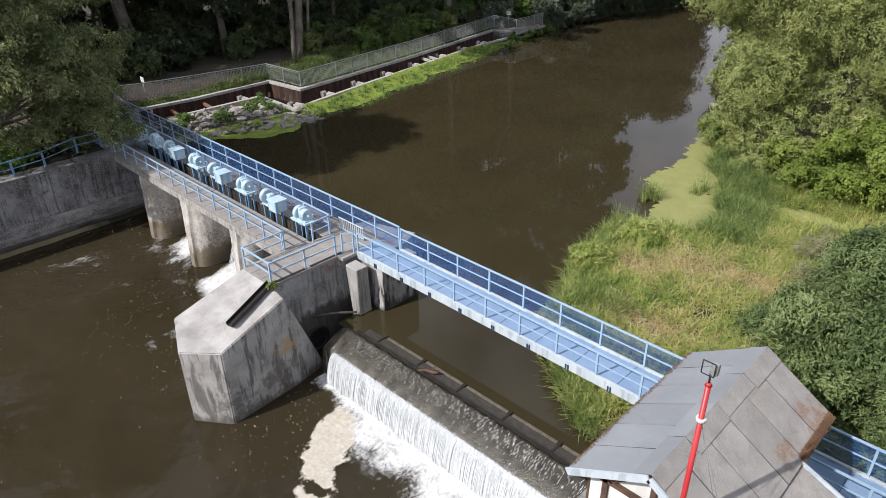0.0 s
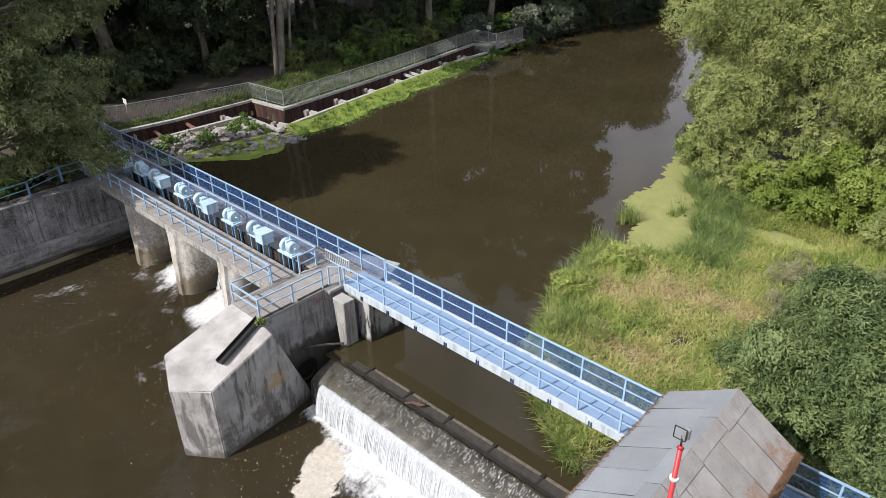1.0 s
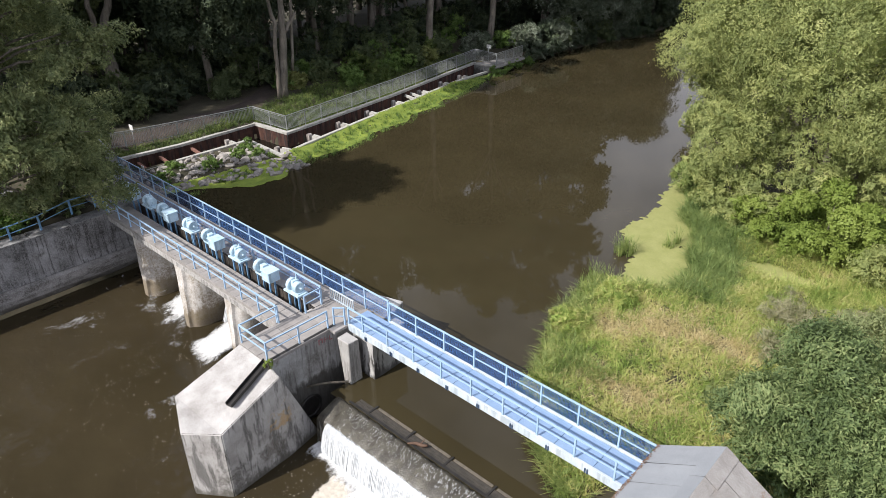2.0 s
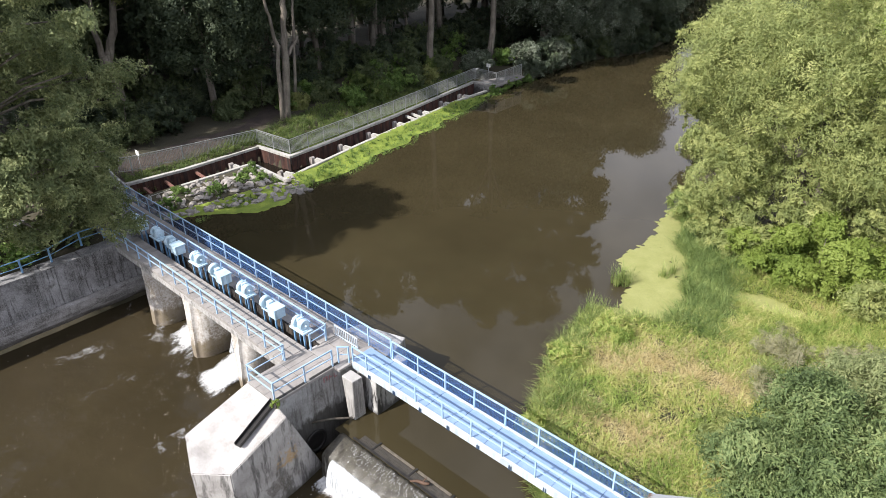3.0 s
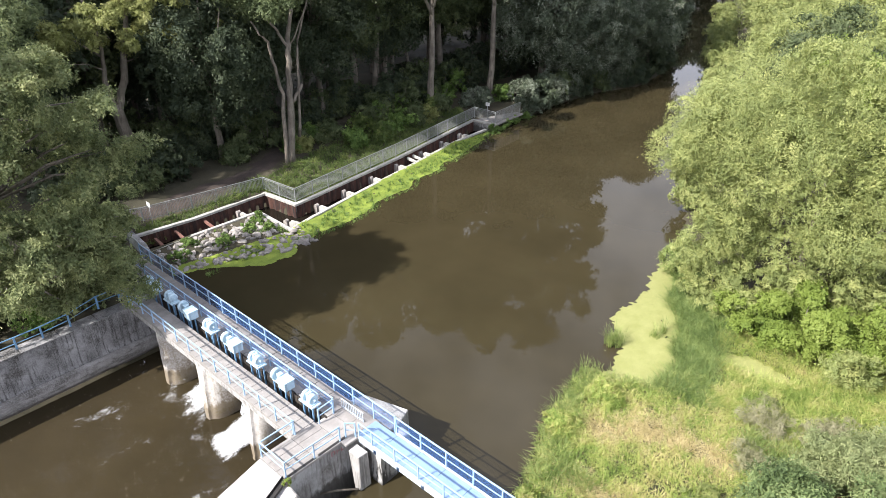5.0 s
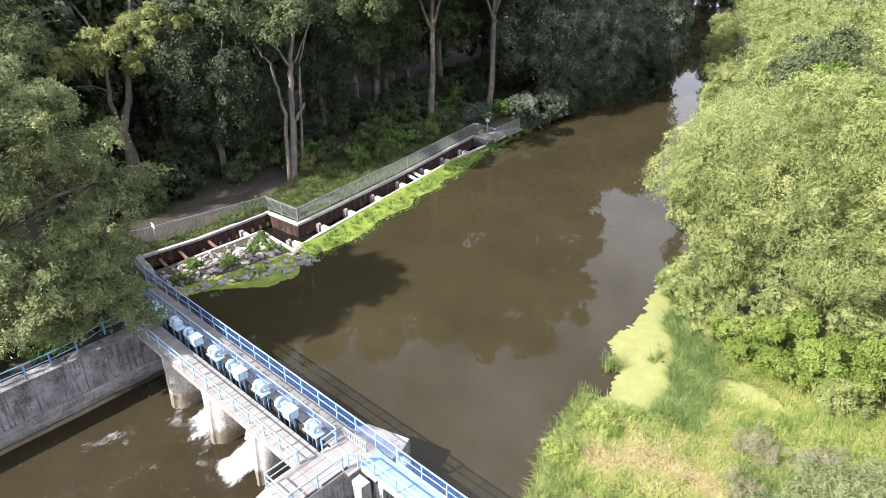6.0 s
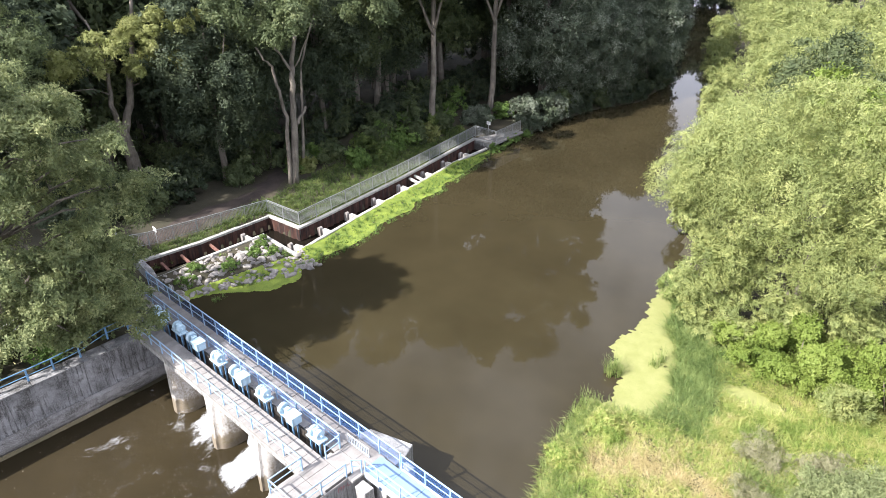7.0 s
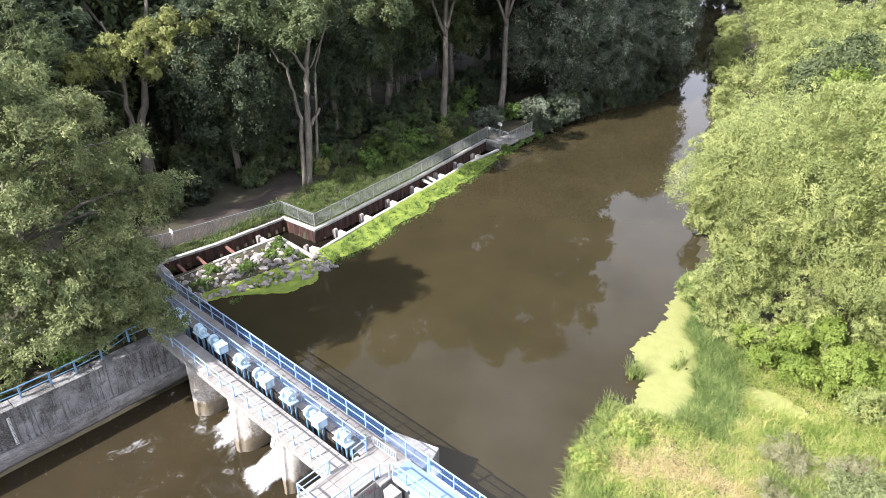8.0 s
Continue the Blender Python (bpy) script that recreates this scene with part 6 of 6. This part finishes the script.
bush("small green weed in the corner of the concrete nose", -22.85, 12.62, (0.16, 0.16, 0.22), 260, (0.12, 0.06), L_BRIGHT, 68, z=2.72, blob=0.12, n=8)
for x, y, k in ((-55.6, 18.2, 1.3), (-53.4, 17.4, 1.1), (-57.8, 19.3, 1.4), (-56.4, 16.4, 1.5), (-59.8, 18.0, 1.6), (-54.6, 14.8, 1.3)):
    bush("leafy green shrub at the end of the weir walkway", x, y, (k, k, k), 6000, (0.2, 0.1), L_LEFT, int(900 + 3 * y), blob=0.6, n=18)
B = random.Random(5)
for x, y, k, m in ((-80, 24, 3.2, L_DARK), (-88.5, 36.6, 3.4, L_DARK), (-91, 41, 3.4, L_MID), (-87, 39.5, 3.0, L_DARK), (-93, 36, 3.6, L_DARK), (-84, 28, 3.4, L_DARK), (-79, 31, 3.0, L_MID), (-88, 32, 3.5, L_DARK), (-76, 22, 3.0, L_DARK), (-73, 33, 2.2, L_MID), (-70.5, 36, 2.0, L_DARK), (-90, 25, 3.5, L_DARK), (-71, 25.5, 2.2, L_MID), (-68.5, 22, 2.0, L_DARK), (-66.5, 37.5, 1.4, L_MID), (-66, 45, 1.6, L_MID), (-64.5, 48.5, 1.3, L_MID)):
    bush("dark undergrowth filling the edge of the wood", x, y, (k, k, k * 0.9), 6000, (0.32, 0.17), m, int(700 - x * 3 + y), blob=1.1, n=20)
for i in range(17):
    y = 77.5 + i * 2.3
    x = float(np.interp(y, LEFT_Y, LEFT_X)) - 0.7 - 0.8 * B.random()
    k = B.uniform(1.5, 2.5)
    bush("silvery shrub hanging over the water", x, y, (k, k, k * 1.1), 6500, (0.28, 0.14), B.choice((L_GREYGREEN, L_DARK, L_GREYGREEN, L_MID)), 800 + i, blob=0.9, n=16, z=0.2)
for i in range(16):
    y = -8 + i * 1.45
    bush("leafy green shrub behind the river wall", -47.2 - 1.3 * (i % 3), y, (1.4, 1.4, 1.0), 4600, (0.2, 0.1), L_LEFT if i % 4 else L_NETTLE, 930 + i, blob=0.55, n=18)
for i in range(8):
    bush("leafy green shrub behind the river wall", -51.5 - 2.2 * (i % 2), -6 + 1.7 * i, (1.5, 1.5, 1.1), 4600, (0.2, 0.1), L_NETTLE if i % 3 else L_LEFT, 950 + 100 * i, blob=0.55, n=18, lift=0.4)
for i in range(16):
    y = 62 + i * 6.5
    x = float(np.interp(y, RIGHT_Y, RIGHT_X)) + 1.6
    bush("grey-green willow shrub hanging over the water", x, y, (2.4, 3.4, 2.6), 8000, (0.26, 0.11), L_WILLOW, 960 + i, blob=1.2, n=18, z=0.3)
for i in range(7):
    bush("dark bush closing the far bend of the river", -98 + i * 5.0, 193 + 1.5 * (i % 2), (4.0, 4.0, 5.5), 5000, (0.5, 0.28), L_DARK, 985 + i, blob=1.9, n=16, z=0.3)
for i in range(14):
    y = 116 + i * 7.0
    x = float(np.interp(y, LEFT_Y, LEFT_X)) - 2.0
    bush("dark bush hanging over the far reach of the river", x, y, (4.5, 4.0, 5.0), 4500, (0.5, 0.28), L_DARK, 830 + i, blob=1.8, n=18, z=0.3)
for i in range(46):
    y = B.uniform(24, 125)
    x = float(np.interp(y, LEFT_Y, LEFT_X)) - B.uniform(10.5, 21)
    if y < 46 and x > -66:
        continue
    bush(B.choice(("dark undergrowth bush at the edge of the wood", "leafy shrub at the edge of the wood")), x, y, (B.uniform(1.4, 2.4), B.uniform(1.4, 2.4), B.uniform(1.3, 2.6)), 4500, (0.3, 0.17), B.choice((L_MID, L_DARK, L_MID)), 100 + i)
for x, y, s, m in ((-57.6, 78.5, 2.2, L_GREYGREEN), (-56.6, 82.5, 2.6, L_GREYGREEN), (-58, 87, 3.0, L_GREYGREEN), (-60, 72.5, 1.6, L_GREYGREEN), (-57, 94, 3.2, L_MID), (-62.5, 66, 1.5, L_MID), (-61.5, 60.5, 1.3, L_MID), (-60.5, 54, 1.2, L_LUSH)):
    bush("silvery shrub by the water" if m is L_GREYGREEN else "light green shrub by the railing", x, y, (s, s, s), 9000, (0.28, 0.13), m, int(200 + x + y))

V = random.Random(19)
for x, y, k, m in ((-61.0, 50.0, 1.3, L_NETTLE), (-60.4, 54.5, 1.5, L_NETTLE), (-63.0, 52.5, 1.6, L_LUSH), (-61.6, 58.5, 1.6, L_NETTLE), (-60.9, 62.5, 1.4, L_SUNNY), (-63.5, 57.0, 1.8, L_NETTLE), (-63.2, 64.5, 1.7, L_LUSH), (-65.0, 61.0, 1.9, L_NETTLE), (-64.5, 69.0, 1.8, L_NETTLE), (-65.5, 46.5, 1.4, L_NETTLE), (-62.0, 72.0, 1.5, L_GREYGREEN), (-60.3, 77.5, 1.5, L_NETTLE), (-59.3, 80.0, 1.7, L_GREYGREEN), (-66.5, 73.5, 2.2, L_NETTLE), (-63.8, 44.6, 0.9, L_SUNNY), (-64.8, 43.2, 1.0, L_NETTLE)):
    bush("light green nettles and elder shoots behind the railing", x, y, (k, k, k * 0.9), 5200, (0.26, 0.12), m, int(1200 - 7 * x + 3 * y), blob=0.6, n=20)
for x, y, k in ((-52.8, 22.6, 0.9), (-52.4, 26.6, 0.8), (-52.6, 29.6, 0.7), (-51.6, 31.0, 0.6), (-53.8, 31.4, 0.6), (-50.2, 33.4, 0.6), (-50.8, 36.2, 0.5), (-49.4, 26.4, 0.6), (-54.2, 24.4, 0.5)):
    bush("low green weeds among the boulders", x, y, (k * 1.15, k * 1.15, k * 0.5), 1500, (0.2, 0.09), V.choice((L_NETTLE, L_LUSH, L_NETTLE)), int(1500 - 5 * x + 3 * y), blob=0.34, n=14)
for x, y in ((-54.2, 68.5), (-54.4, 70.5), (-54.5, 72.5), (-54.3, 66.8), (-54.7, 75.0)):
    bush("trailing green weeds under the head of the fish pass", x + 0.35, y, (0.6, 1.0, 0.55), 1800, (0.2, 0.09), L_NETTLE, int(1700 + 5 * y), blob=0.3, n=12, z=0.1)

# grass and reeds on the near bank
def straw(x, y):
    """How dry the meadow is at a place."""
    out = 0.0
    for cx, cy, k, rx, ry in ((-14.3, 28.6, 1.0, 1.3, 0.9), (-12.2, 30.4, 1.1, 1.4, 1.1), (-9.6, 30.8, 1.0, 1.2, 0.8), (-7.8, 30.6, 0.9, 1.1, 0.8), (-11.3, 24.2, 0.8, 1.5, 1.0), (-6.5, 33.5, 0.6, 2.0, 1.4), (-13.6, 24.8, 0.5, 1.0, 0.8)):
        out = out + k * np.exp(-(((x - cx) / rx) ** 2 + ((y - cy) / ry) ** 2))
    return out + 0.3 * waves(x, y, 0.8, 70, 3)


def meadow(x, y):
    return (dry_bank(x, y) > 0.1) & ~((y < 19.2) & (x > -9))


g = scatter(105000, -19, 6, 17.5, 37, lambda x, y: meadow(x, y) & (straw(x, y) + RNG.normal(0, 0.15, len(x)) < 0.42), 72)
blades("bank_grass", g, 0.6, 0.05, L_GRASS, "tall meadow grass, green and straw coloured", "grass", lean=0.85)
g = scatter(130000, -19, 4, 19, 37, lambda x, y: meadow(x, y) & (straw(x, y) + RNG.normal(0, 0.2, len(x)) > 0.22), 79)
blades("dry_grass", g, 0.45, 0.045, L_STRAW, "flattened patches of dry straw-coloured grass", "grass", lean=1.3, seed=4, clump=0.25)
g = scatter(120000, -19, 6, 17, 37, lambda x, y: (dry_bank(x, y) > -0.25 + 0.3 * waves(x, y, 1.4, 70, 3)) & ~((y < 19.2) & (x > -9)) & ((dry_bank(x, y) < 1.6 + 0.8 * waves(x, y, 0.7, 69, 2)) | (waves(x, y, 0.35, 73, 3) > 0.3)) & (straw(x, y) < 0.6), 74)
blades("bank_reeds", g, 0.75, 0.055, L_REED, "green reeds along the water's edge", "reeds", lean=0.7, seed=5, clump=0.2)
g = scatter(120000, -20, 3, 34.5, 50, lambda x, y: (dry_bank(x, y) > -0.45 + 0.5 * waves(x, y, 1.3, 78, 3)) & (dry_bank(x, y) < 3.6 + 1.2 * waves(x, y, 0.6, 75, 3)) & ~(((x + 9.9) / 2.5) ** 2 + ((y - 41.1) / 1.3) ** 2 < 1), 76)
blades("tall_reeds", g, 0.85, 0.05, L_REED_DARK, "tall dark green reeds beside the duckweed", "reeds", lean=0.85, seed=6, clump=0.2)
g = scatter(80000, -15, 8, 35, 47, lambda x, y: (dry_bank(x, y) > 2.8) & ~(((x + 9.9) / 2.2) ** 2 + ((y - 41.1) / 1.1) ** 2 < 1), 77)
blades("bank_grass", g, 0.8, 0.04, L_GRASS, "tall meadow grass, green and straw coloured", "grass", lean=0.8, seed=8)
for x, y, rx, rz, m, lab, k in ((-7.4, 35.6, 1.8, 0.8, L_DEAD, "grey half-dead shrub among the meadow grass", 81), (-5.4, 35.0, 1.9, 1.0, L_DEAD, "grey half-dead shrub among the meadow grass", 82), (-6.6, 31.6, 1.1, 0.5, L_DEAD, "grey half-dead shrub among the meadow grass", 83), (-3.6, 36.2, 1.8, 1.0, L_DEAD, "grey half-dead shrub among the meadow grass", 86), (-7.2, 27.0, 1.3, 0.6, L_WILLOW, "low willow shrub in the meadow", 87), (-16.2, 27.4, 1.0, 0.6, L_GRASS, "leafy green shrub at the water's edge", 84), (-15.6, 31.2, 1.1, 0.5, L_GRASS, "leafy green shrub at the water's edge", 85),
                            (-14.4, 21.6, 0.7, 0.8, L_GRASS, "yellow-green bush beside the footbridge", 88), (-12.6, 20.2, 0.7, 0.8, L_GRASS, "yellow-green bush beside the footbridge", 89)):
    bush(lab, x, y, (rx, rx * 0.8, rz), 4200 if m is L_DEAD else 7000, (0.26, 0.03 if m is L_DEAD else 0.05), m, k, blob=0.7 if m is L_DEAD else 0.5, n=18)


def weed_keep(x, y):
    e = x - np.interp(y, RIGHT_Y, RIGHT_X)
    lim = np.interp(y, [33.0, 34.5, 38, 40, 44, 50, 52], [0.2, 3.6, 4.9, 5.2, 3.4, 1.3, 0.1])
    return (e < 0.6) & (e > -lim + 0.55 * waves(x, y, 1.5, 81, 5) + 0.38 * waves(x, y, 5.0, 86, 3)) & (waves(x, y, 3.1, 85, 4) < 0.95) & (y > 32.8) & (y < 51.5)


tagged(grid_mesh("duckweed", np.arange(-23, -12.5, 0.05), np.arange(32.5, 52, 0.05), lambda x, y: 0.012 + 0.004 * waves(x, y, 6, 82, 2), DUCKWEED, keep=weed_keep), "yellow-green sheet of duckweed on still water", "duckweed", kind="stuff")
tagged(grid_mesh("duckweed", np.arange(-13, -7, 0.09), np.arange(39.4, 43, 0.09), lambda x, y: 0.03 + 0.0 * x, DUCKWEED, keep=lambda x, y: ((x + 10.1) / 2.3) ** 2 + ((y - 41.2) / 1.25) ** 2 + 0.3 * waves(x, y, 1.5, 83, 3) < 1), "small pool covered with duckweed among the reeds", "duckweed", kind="stuff")
g = scatter(9000, -20.5, -15, 31, 42, lambda x, y: (((x + 18.0) / 0.9) ** 2 + ((y - 32.9) / 1.0) ** 2 < 1) | (((x + 16.9) / 0.6) ** 2 + ((y - 40.2) / 0.4) ** 2 < 0.7) | (((x + 18.6) / 0.7) ** 2 + ((y - 37.6) / 0.8) ** 2 < 1) | (((x + 16.5) / 0.5) ** 2 + ((y - 41) / 0.5) ** 2 < 0.7), 84)
blades("reed_tuft", g, 1.1, 0.04, L_REED, "tufts of reed standing in the duckweed", "reeds", base=0.0, seed=9)


# far bank: weed mats, boulders, path, grass
def mat_keep(x, y):
    lx = np.interp(y, LEFT_Y, LEFT_X)
    wall_x = np.interp(y, [21, 32.2, 32.3, 35.4, 42.2, 50.1, 60, 66.3], [-52, -49.7, -49.7, -50.4, -51.5, -52.6, -54.2, -54.4])
    reach = np.interp(y, [21, 23, 27, 30, 31.5, 34, 38, 42, 48, 58, 67, 76, 80], [0.2, 0.8, 3.2, 2.0, 0.2, 0.3, 1.7, 0.9, 0.8, 0.5, 0.3, 0.0, -0.3])
    return (x > wall_x - 0.3) & (x < lx + reach + 0.55 * waves(x, y, 0.9, 91, 4) - 0.3)


tagged(grid_mesh("water_weed", np.arange(-56, -43, 0.12), np.arange(21, 80, 0.12), lambda x, y: np.maximum(0.03, 0.02 + land(x, y)) + 0.03 * waves(x, y, 4, 92, 3), WEED, keep=mat_keep), "mat of bright green water weed along the bank", "water weed", kind="stuff")
g = scatter(50000, -56, -46, 21, 78, lambda x, y: mat_keep(x - 0.75, y) & (y > 31.5) | ((x < -48.5) & (x > -55) & (y < 32) & (y > 21) & (waves(x, y, 0.9, 93, 3) > 0.25)), 94)
blades("bank_weeds", g, 0.32, 0.08, L_NETTLE, "lush green weeds along the fish pass wall", "weeds", lean=0.6, seed=10)
g = scatter(110000, -64, -53, 20, 80, lambda x, y: (inside(x, y, [(-57.9, 22), (-57.9, 34.9), (-53.3, 35.5), (-53.6, 38.0), (-55.0, 51.0), (-57.6, 67.4), (-62, 70), (-63, 56), (-62.5, 44), (-60.5, 38), (-60.5, 34.5), (-59, 30), (-60.4, 22)])), 95)
blades("bank_weeds", g, 0.45, 0.07, L_LUSH, "green grass and weeds behind the railing", "grass", lean=0.6, seed=11)

r = random.Random(8)
proto = []
for k in range(5):
    bm = bmesh.new()
    bmesh.ops.create_icosphere(bm, subdivisions=1, radius=1.0)
    for v in bm.verts:
        v.co *= 1 + 0.75 * noise.noise(v.co * 1.1 + Vector((k * 7, 0, 0)))
        v.co.z *= 0.7
    bmesh.ops.bevel(bm, geom=list(bm.edges), offset=0.06, segments=1, affect="EDGES")
    me = bpy.data.meshes.new("boulder")
    bm.to_mesh(me)
    bm.free()
    me.materials.append(STONE)
    proto.append(me)
for i in range(300):
    y = 21.2 + 11.8 * r.random() ** 0.8
    x0 = -55.0 if y < 31.8 else -49.6
    x = r.uniform(x0, float(np.interp(y, LEFT_Y, LEFT_X)) + 0.6)
    ob = new("boulder", r.choice(proto))
    s = 0.12 + 0.26 * r.random() ** 1.5
    ob.matrix_world = Matrix.Translation((x, y, max(on(x, y), 0.0) + s * 0.25)) @ Matrix.Rotation(r.uniform(0, 6.28), 4, "Z") @ Matrix.Rotation(r.uniform(-0.5, 0.5), 4, "X") @ Matrix.Diagonal((s * r.uniform(0.8, 1.6), s, s, 1))
    tagged(ob, "grey-brown boulder in the stone bank", "boulder", "boulders on the bank")

path_line = [(-59.8, 19.0), (-61.5, 25.0), (-61.8, 30), (-62.0, 35.0), (-64.0, 40.0), (-68.0, 46.0), (-76, 52)]
bm = bmesh.new()
rows = []
for i in range(61):
    f = i / 60 * (len(path_line) - 1)
    k = min(int(f), len(path_line) - 2)
    c = Vector(path_line[k]).lerp(Vector(path_line[k + 1]), f - k)
    d = (Vector(path_line[k + 1]) - Vector(path_line[k])).normalized()
    w = 1.3 + 0.25 * math.sin(i * 0.9)
    row = []
    for u in np.linspace(-1, 1, 7):
        p = c + Vector((-d.y, d.x)) * u * w
        row.append(bm.verts.new((p.x, p.y, on(p.x, p.y) + 0.05 * (1 - abs(u)) + 0.01)))
    rows.append(row)
for a, b in zip(rows, rows[1:]):
    for k in range(6):
        bm.faces.new((a[k], a[k + 1], b[k + 1], b[k])).smooth = True
bmesh.ops.recalc_face_normals(bm, faces=bm.faces)
plain("path", bm, PATH, "trodden earth path behind the fish pass railing", "path")


# trunks that stand clear at the edge of the wood
def stem_tree(x, y, stems, label, leaf_mat, crowns, count, leaf, n, blob, seed):
    """A tree of winding stems: each a list of (dx, dy, z) with a radius at its foot and at its tip."""
    ob = thing("edge_tree", label, "tree", "trees by the path", (x, y, on(x, y)))
    r = random.Random(seed)
    z0 = on(x, y)
    for line, r0, r1 in stems:
        pts = [Vector((dx, dy, z - z0)) for dx, dy, z in line]
        fine = []
        for i in range(len(pts) - 1):
            for k in range(3):
                fine.append(pts[i].lerp(pts[i + 1], k / 3) + Vector((r.gauss(0, 0.05), r.gauss(0, 0.05), 0)))
        fine.append(pts[-1])
        m = len(fine) - 1
        bm = bmesh.new()
        tube(bm, fine, [(r0 + (r1 - r0) * i / m) * (1.3 if i == 0 and r0 > 0.3 else 1.0) for i in range(m + 1)], 10)
        part("trunk" if r0 > 0.2 else "limb", bm, BARK, ob)
    bl = []
    for k, (c, radii) in enumerate(crowns):
        bl += masses(random.Random(seed + k), (c[0], c[1], c[2] - z0), radii, n, blob)
    leaves("crown", bl, count, leaf, leaf * 0.55, leaf_mat, ob, seed=seed, shell=0.6, spread=0.2)
    return ob


stem_tree(-62.0, 41.4, (
    ([(0, 0, 0.9), (0, 0.4, 5.5), (0, 0.9, 9.0), (0, 1.15, 12.4), (0, 1.4, 14.8), (0, 2.0, 17.2), (0.2, 2.6, 21.5)], 0.46, 0.14),
    ([(-0.1, -0.5, 0.9), (0, -0.4, 5.6), (0, -0.1, 9.2), (0, -0.5, 11.5), (0, -0.9, 13.5), (0, -1.1, 14.8), (0, -1.9, 15.6), (-0.2, -2.6, 17.0)], 0.24, 0.08),
    ([(0, 1.3, 13.8), (0, 0.6, 15.0), (0, -0.1, 16.1), (0, -1.0, 17.1), (0, -2.0, 19.6)], 0.17, 0.06),
    ([(-0.1, 1.6, 4.0), (-0.1, 2.0, 7.3), (-0.1, 2.3, 11.6), (-0.1, 2.6, 14.4), (0, 3.7, 17.0), (0, 5.0, 19.6)], 0.18, 0.07),
    ([(0, 1.0, 8.0), (0.1, 1.7, 8.8), (0.1, 2.5, 9.8)], 0.19, 0.15),
    ([(0, 1.3, 13.6), (0.2, 2.2, 15.0), (0.4, 4.0, 18.0)], 0.1, 0.05),
), "tall grey trunk with forked winding stems beside the path", L_MID, (((0.5, -1.0, 20.0), (5.0, 5.0, 3.2)), ((2.0, 8.0, 22.0), (4.5, 6.0, 4.0))), 42000, 0.3, 20, 1.4, 301)
stem_tree(-73.0, 28.4, (
    ([(-0.3, 0.3, 0.6), (0, 0.1, 3.5), (0.3, -0.1, 6.5), (0.4, -0.4, 9.0)], 0.85, 0.55),
    ([(0.4, -0.4, 8.2), (0.5, 1.0, 11.2), (0.5, 1.7, 14.4), (0.6, 2.8, 18.3), (0.8, 3.4, 22.0)], 0.46, 0.14),
    ([(0.3, -0.5, 8.0), (0.4, -0.9, 11.5), (0.5, -0.4, 15.0), (0.4, -1.4, 20.0)], 0.34, 0.1),
    ([(0.5, 2.0, 15.5), (1.2, 4.0, 16.5), (2.0, 6.5, 18.5)], 0.12, 0.04),
    ([(0.5, 1.4, 13.0), (1.0, 3.0, 13.4), (1.4, 4.6, 14.4)], 0.08, 0.03),
    ([(0.4, -0.6, 12.5), (1.0, -2.5, 13.6), (1.6, -4.6, 14.0)], 0.1, 0.03),
    ([(0.4, -0.8, 14.0), (1.4, -3.2, 16.0), (2.0, -5.0, 18.0)], 0.1, 0.03),
), "thick grey forked trunk with a thin sunlit-coloured crown", L_SUNNY, (((5.0, 0.0, 17.8), (6.0, 4.5, 3.4)), ((4.0, 6.5, 18.0), (4.0, 5.5, 3.4)), ((2.5, 4.5, 15.6), (2.5, 3.5, 1.6)), ((4.0, -5.0, 17.5), (3.0, 2.5, 1.6))), 44000, 0.25, 17, 0.85, 311)
# tall poplars whose crowns stand over the head of the fish pass
for k, (x, y, top, half) in enumerate(((-61.7, 76.0, 45.0, 5.5), (-61.0, 87.5, 50.0, 6.5), (-61.5, 99.0, 49.0, 6.5), (-63.0, 65.0, 33.0, 4.5))):
    stem_tree(x, y, (
        ([(0, 0, 0.4), (0.2, 0.3, 8.0), (0.1, 0.6, 16.0), (0.6, 0.8, 26.0), (0.8, 1.0, top - 4.0)], 0.5, 0.1),
        ([(0.3, 0.6, 15.0), (1.6, 2.2, 22.0), (2.4, 3.4, 30.0)], 0.2, 0.06),
        ([(0.2, 0.5, 14.0), (-1.6, -1.6, 21.0), (-2.0, -3.0, 29.0)], 0.2, 0.06),
    ), "tall poplar with a bare trunk near the fish pass", L_GREYGREEN if k == 1 else L_MID, (((1.5, 0.0, (top + 17) / 2), (half, half, (top - 17) / 2)),), 36000, 0.5, 44, 2.1, 321 + k)
for k, (x, y, top) in enumerate(((-75.6, 66.0, 14.0), (-72.8, 77.0, 16.0), (-76.5, 58.0, 15.0), (-73.0, 70.5, 17.0))):
    stem_tree(x, y, (
        ([(0, 0, 0.6), (0.3, 0.4, 5.0), (0.1, -0.5, 9.0), (0.4, -1.4, 12.0), (0.2, -1.2, top + 5)], 0.26, 0.09),
        ([(0.1, -0.5, 8.5), (0.3, 0.8, 11.5), (0.2, 1.6, top + 3)], 0.13, 0.05),
    ), "slender pale winding trunk inside the wood", L_MID, (((0.5, 0, top + 5), (3.0, 3.0, 3.0)),), 5000, 0.4, 10, 1.3, 341 + k)
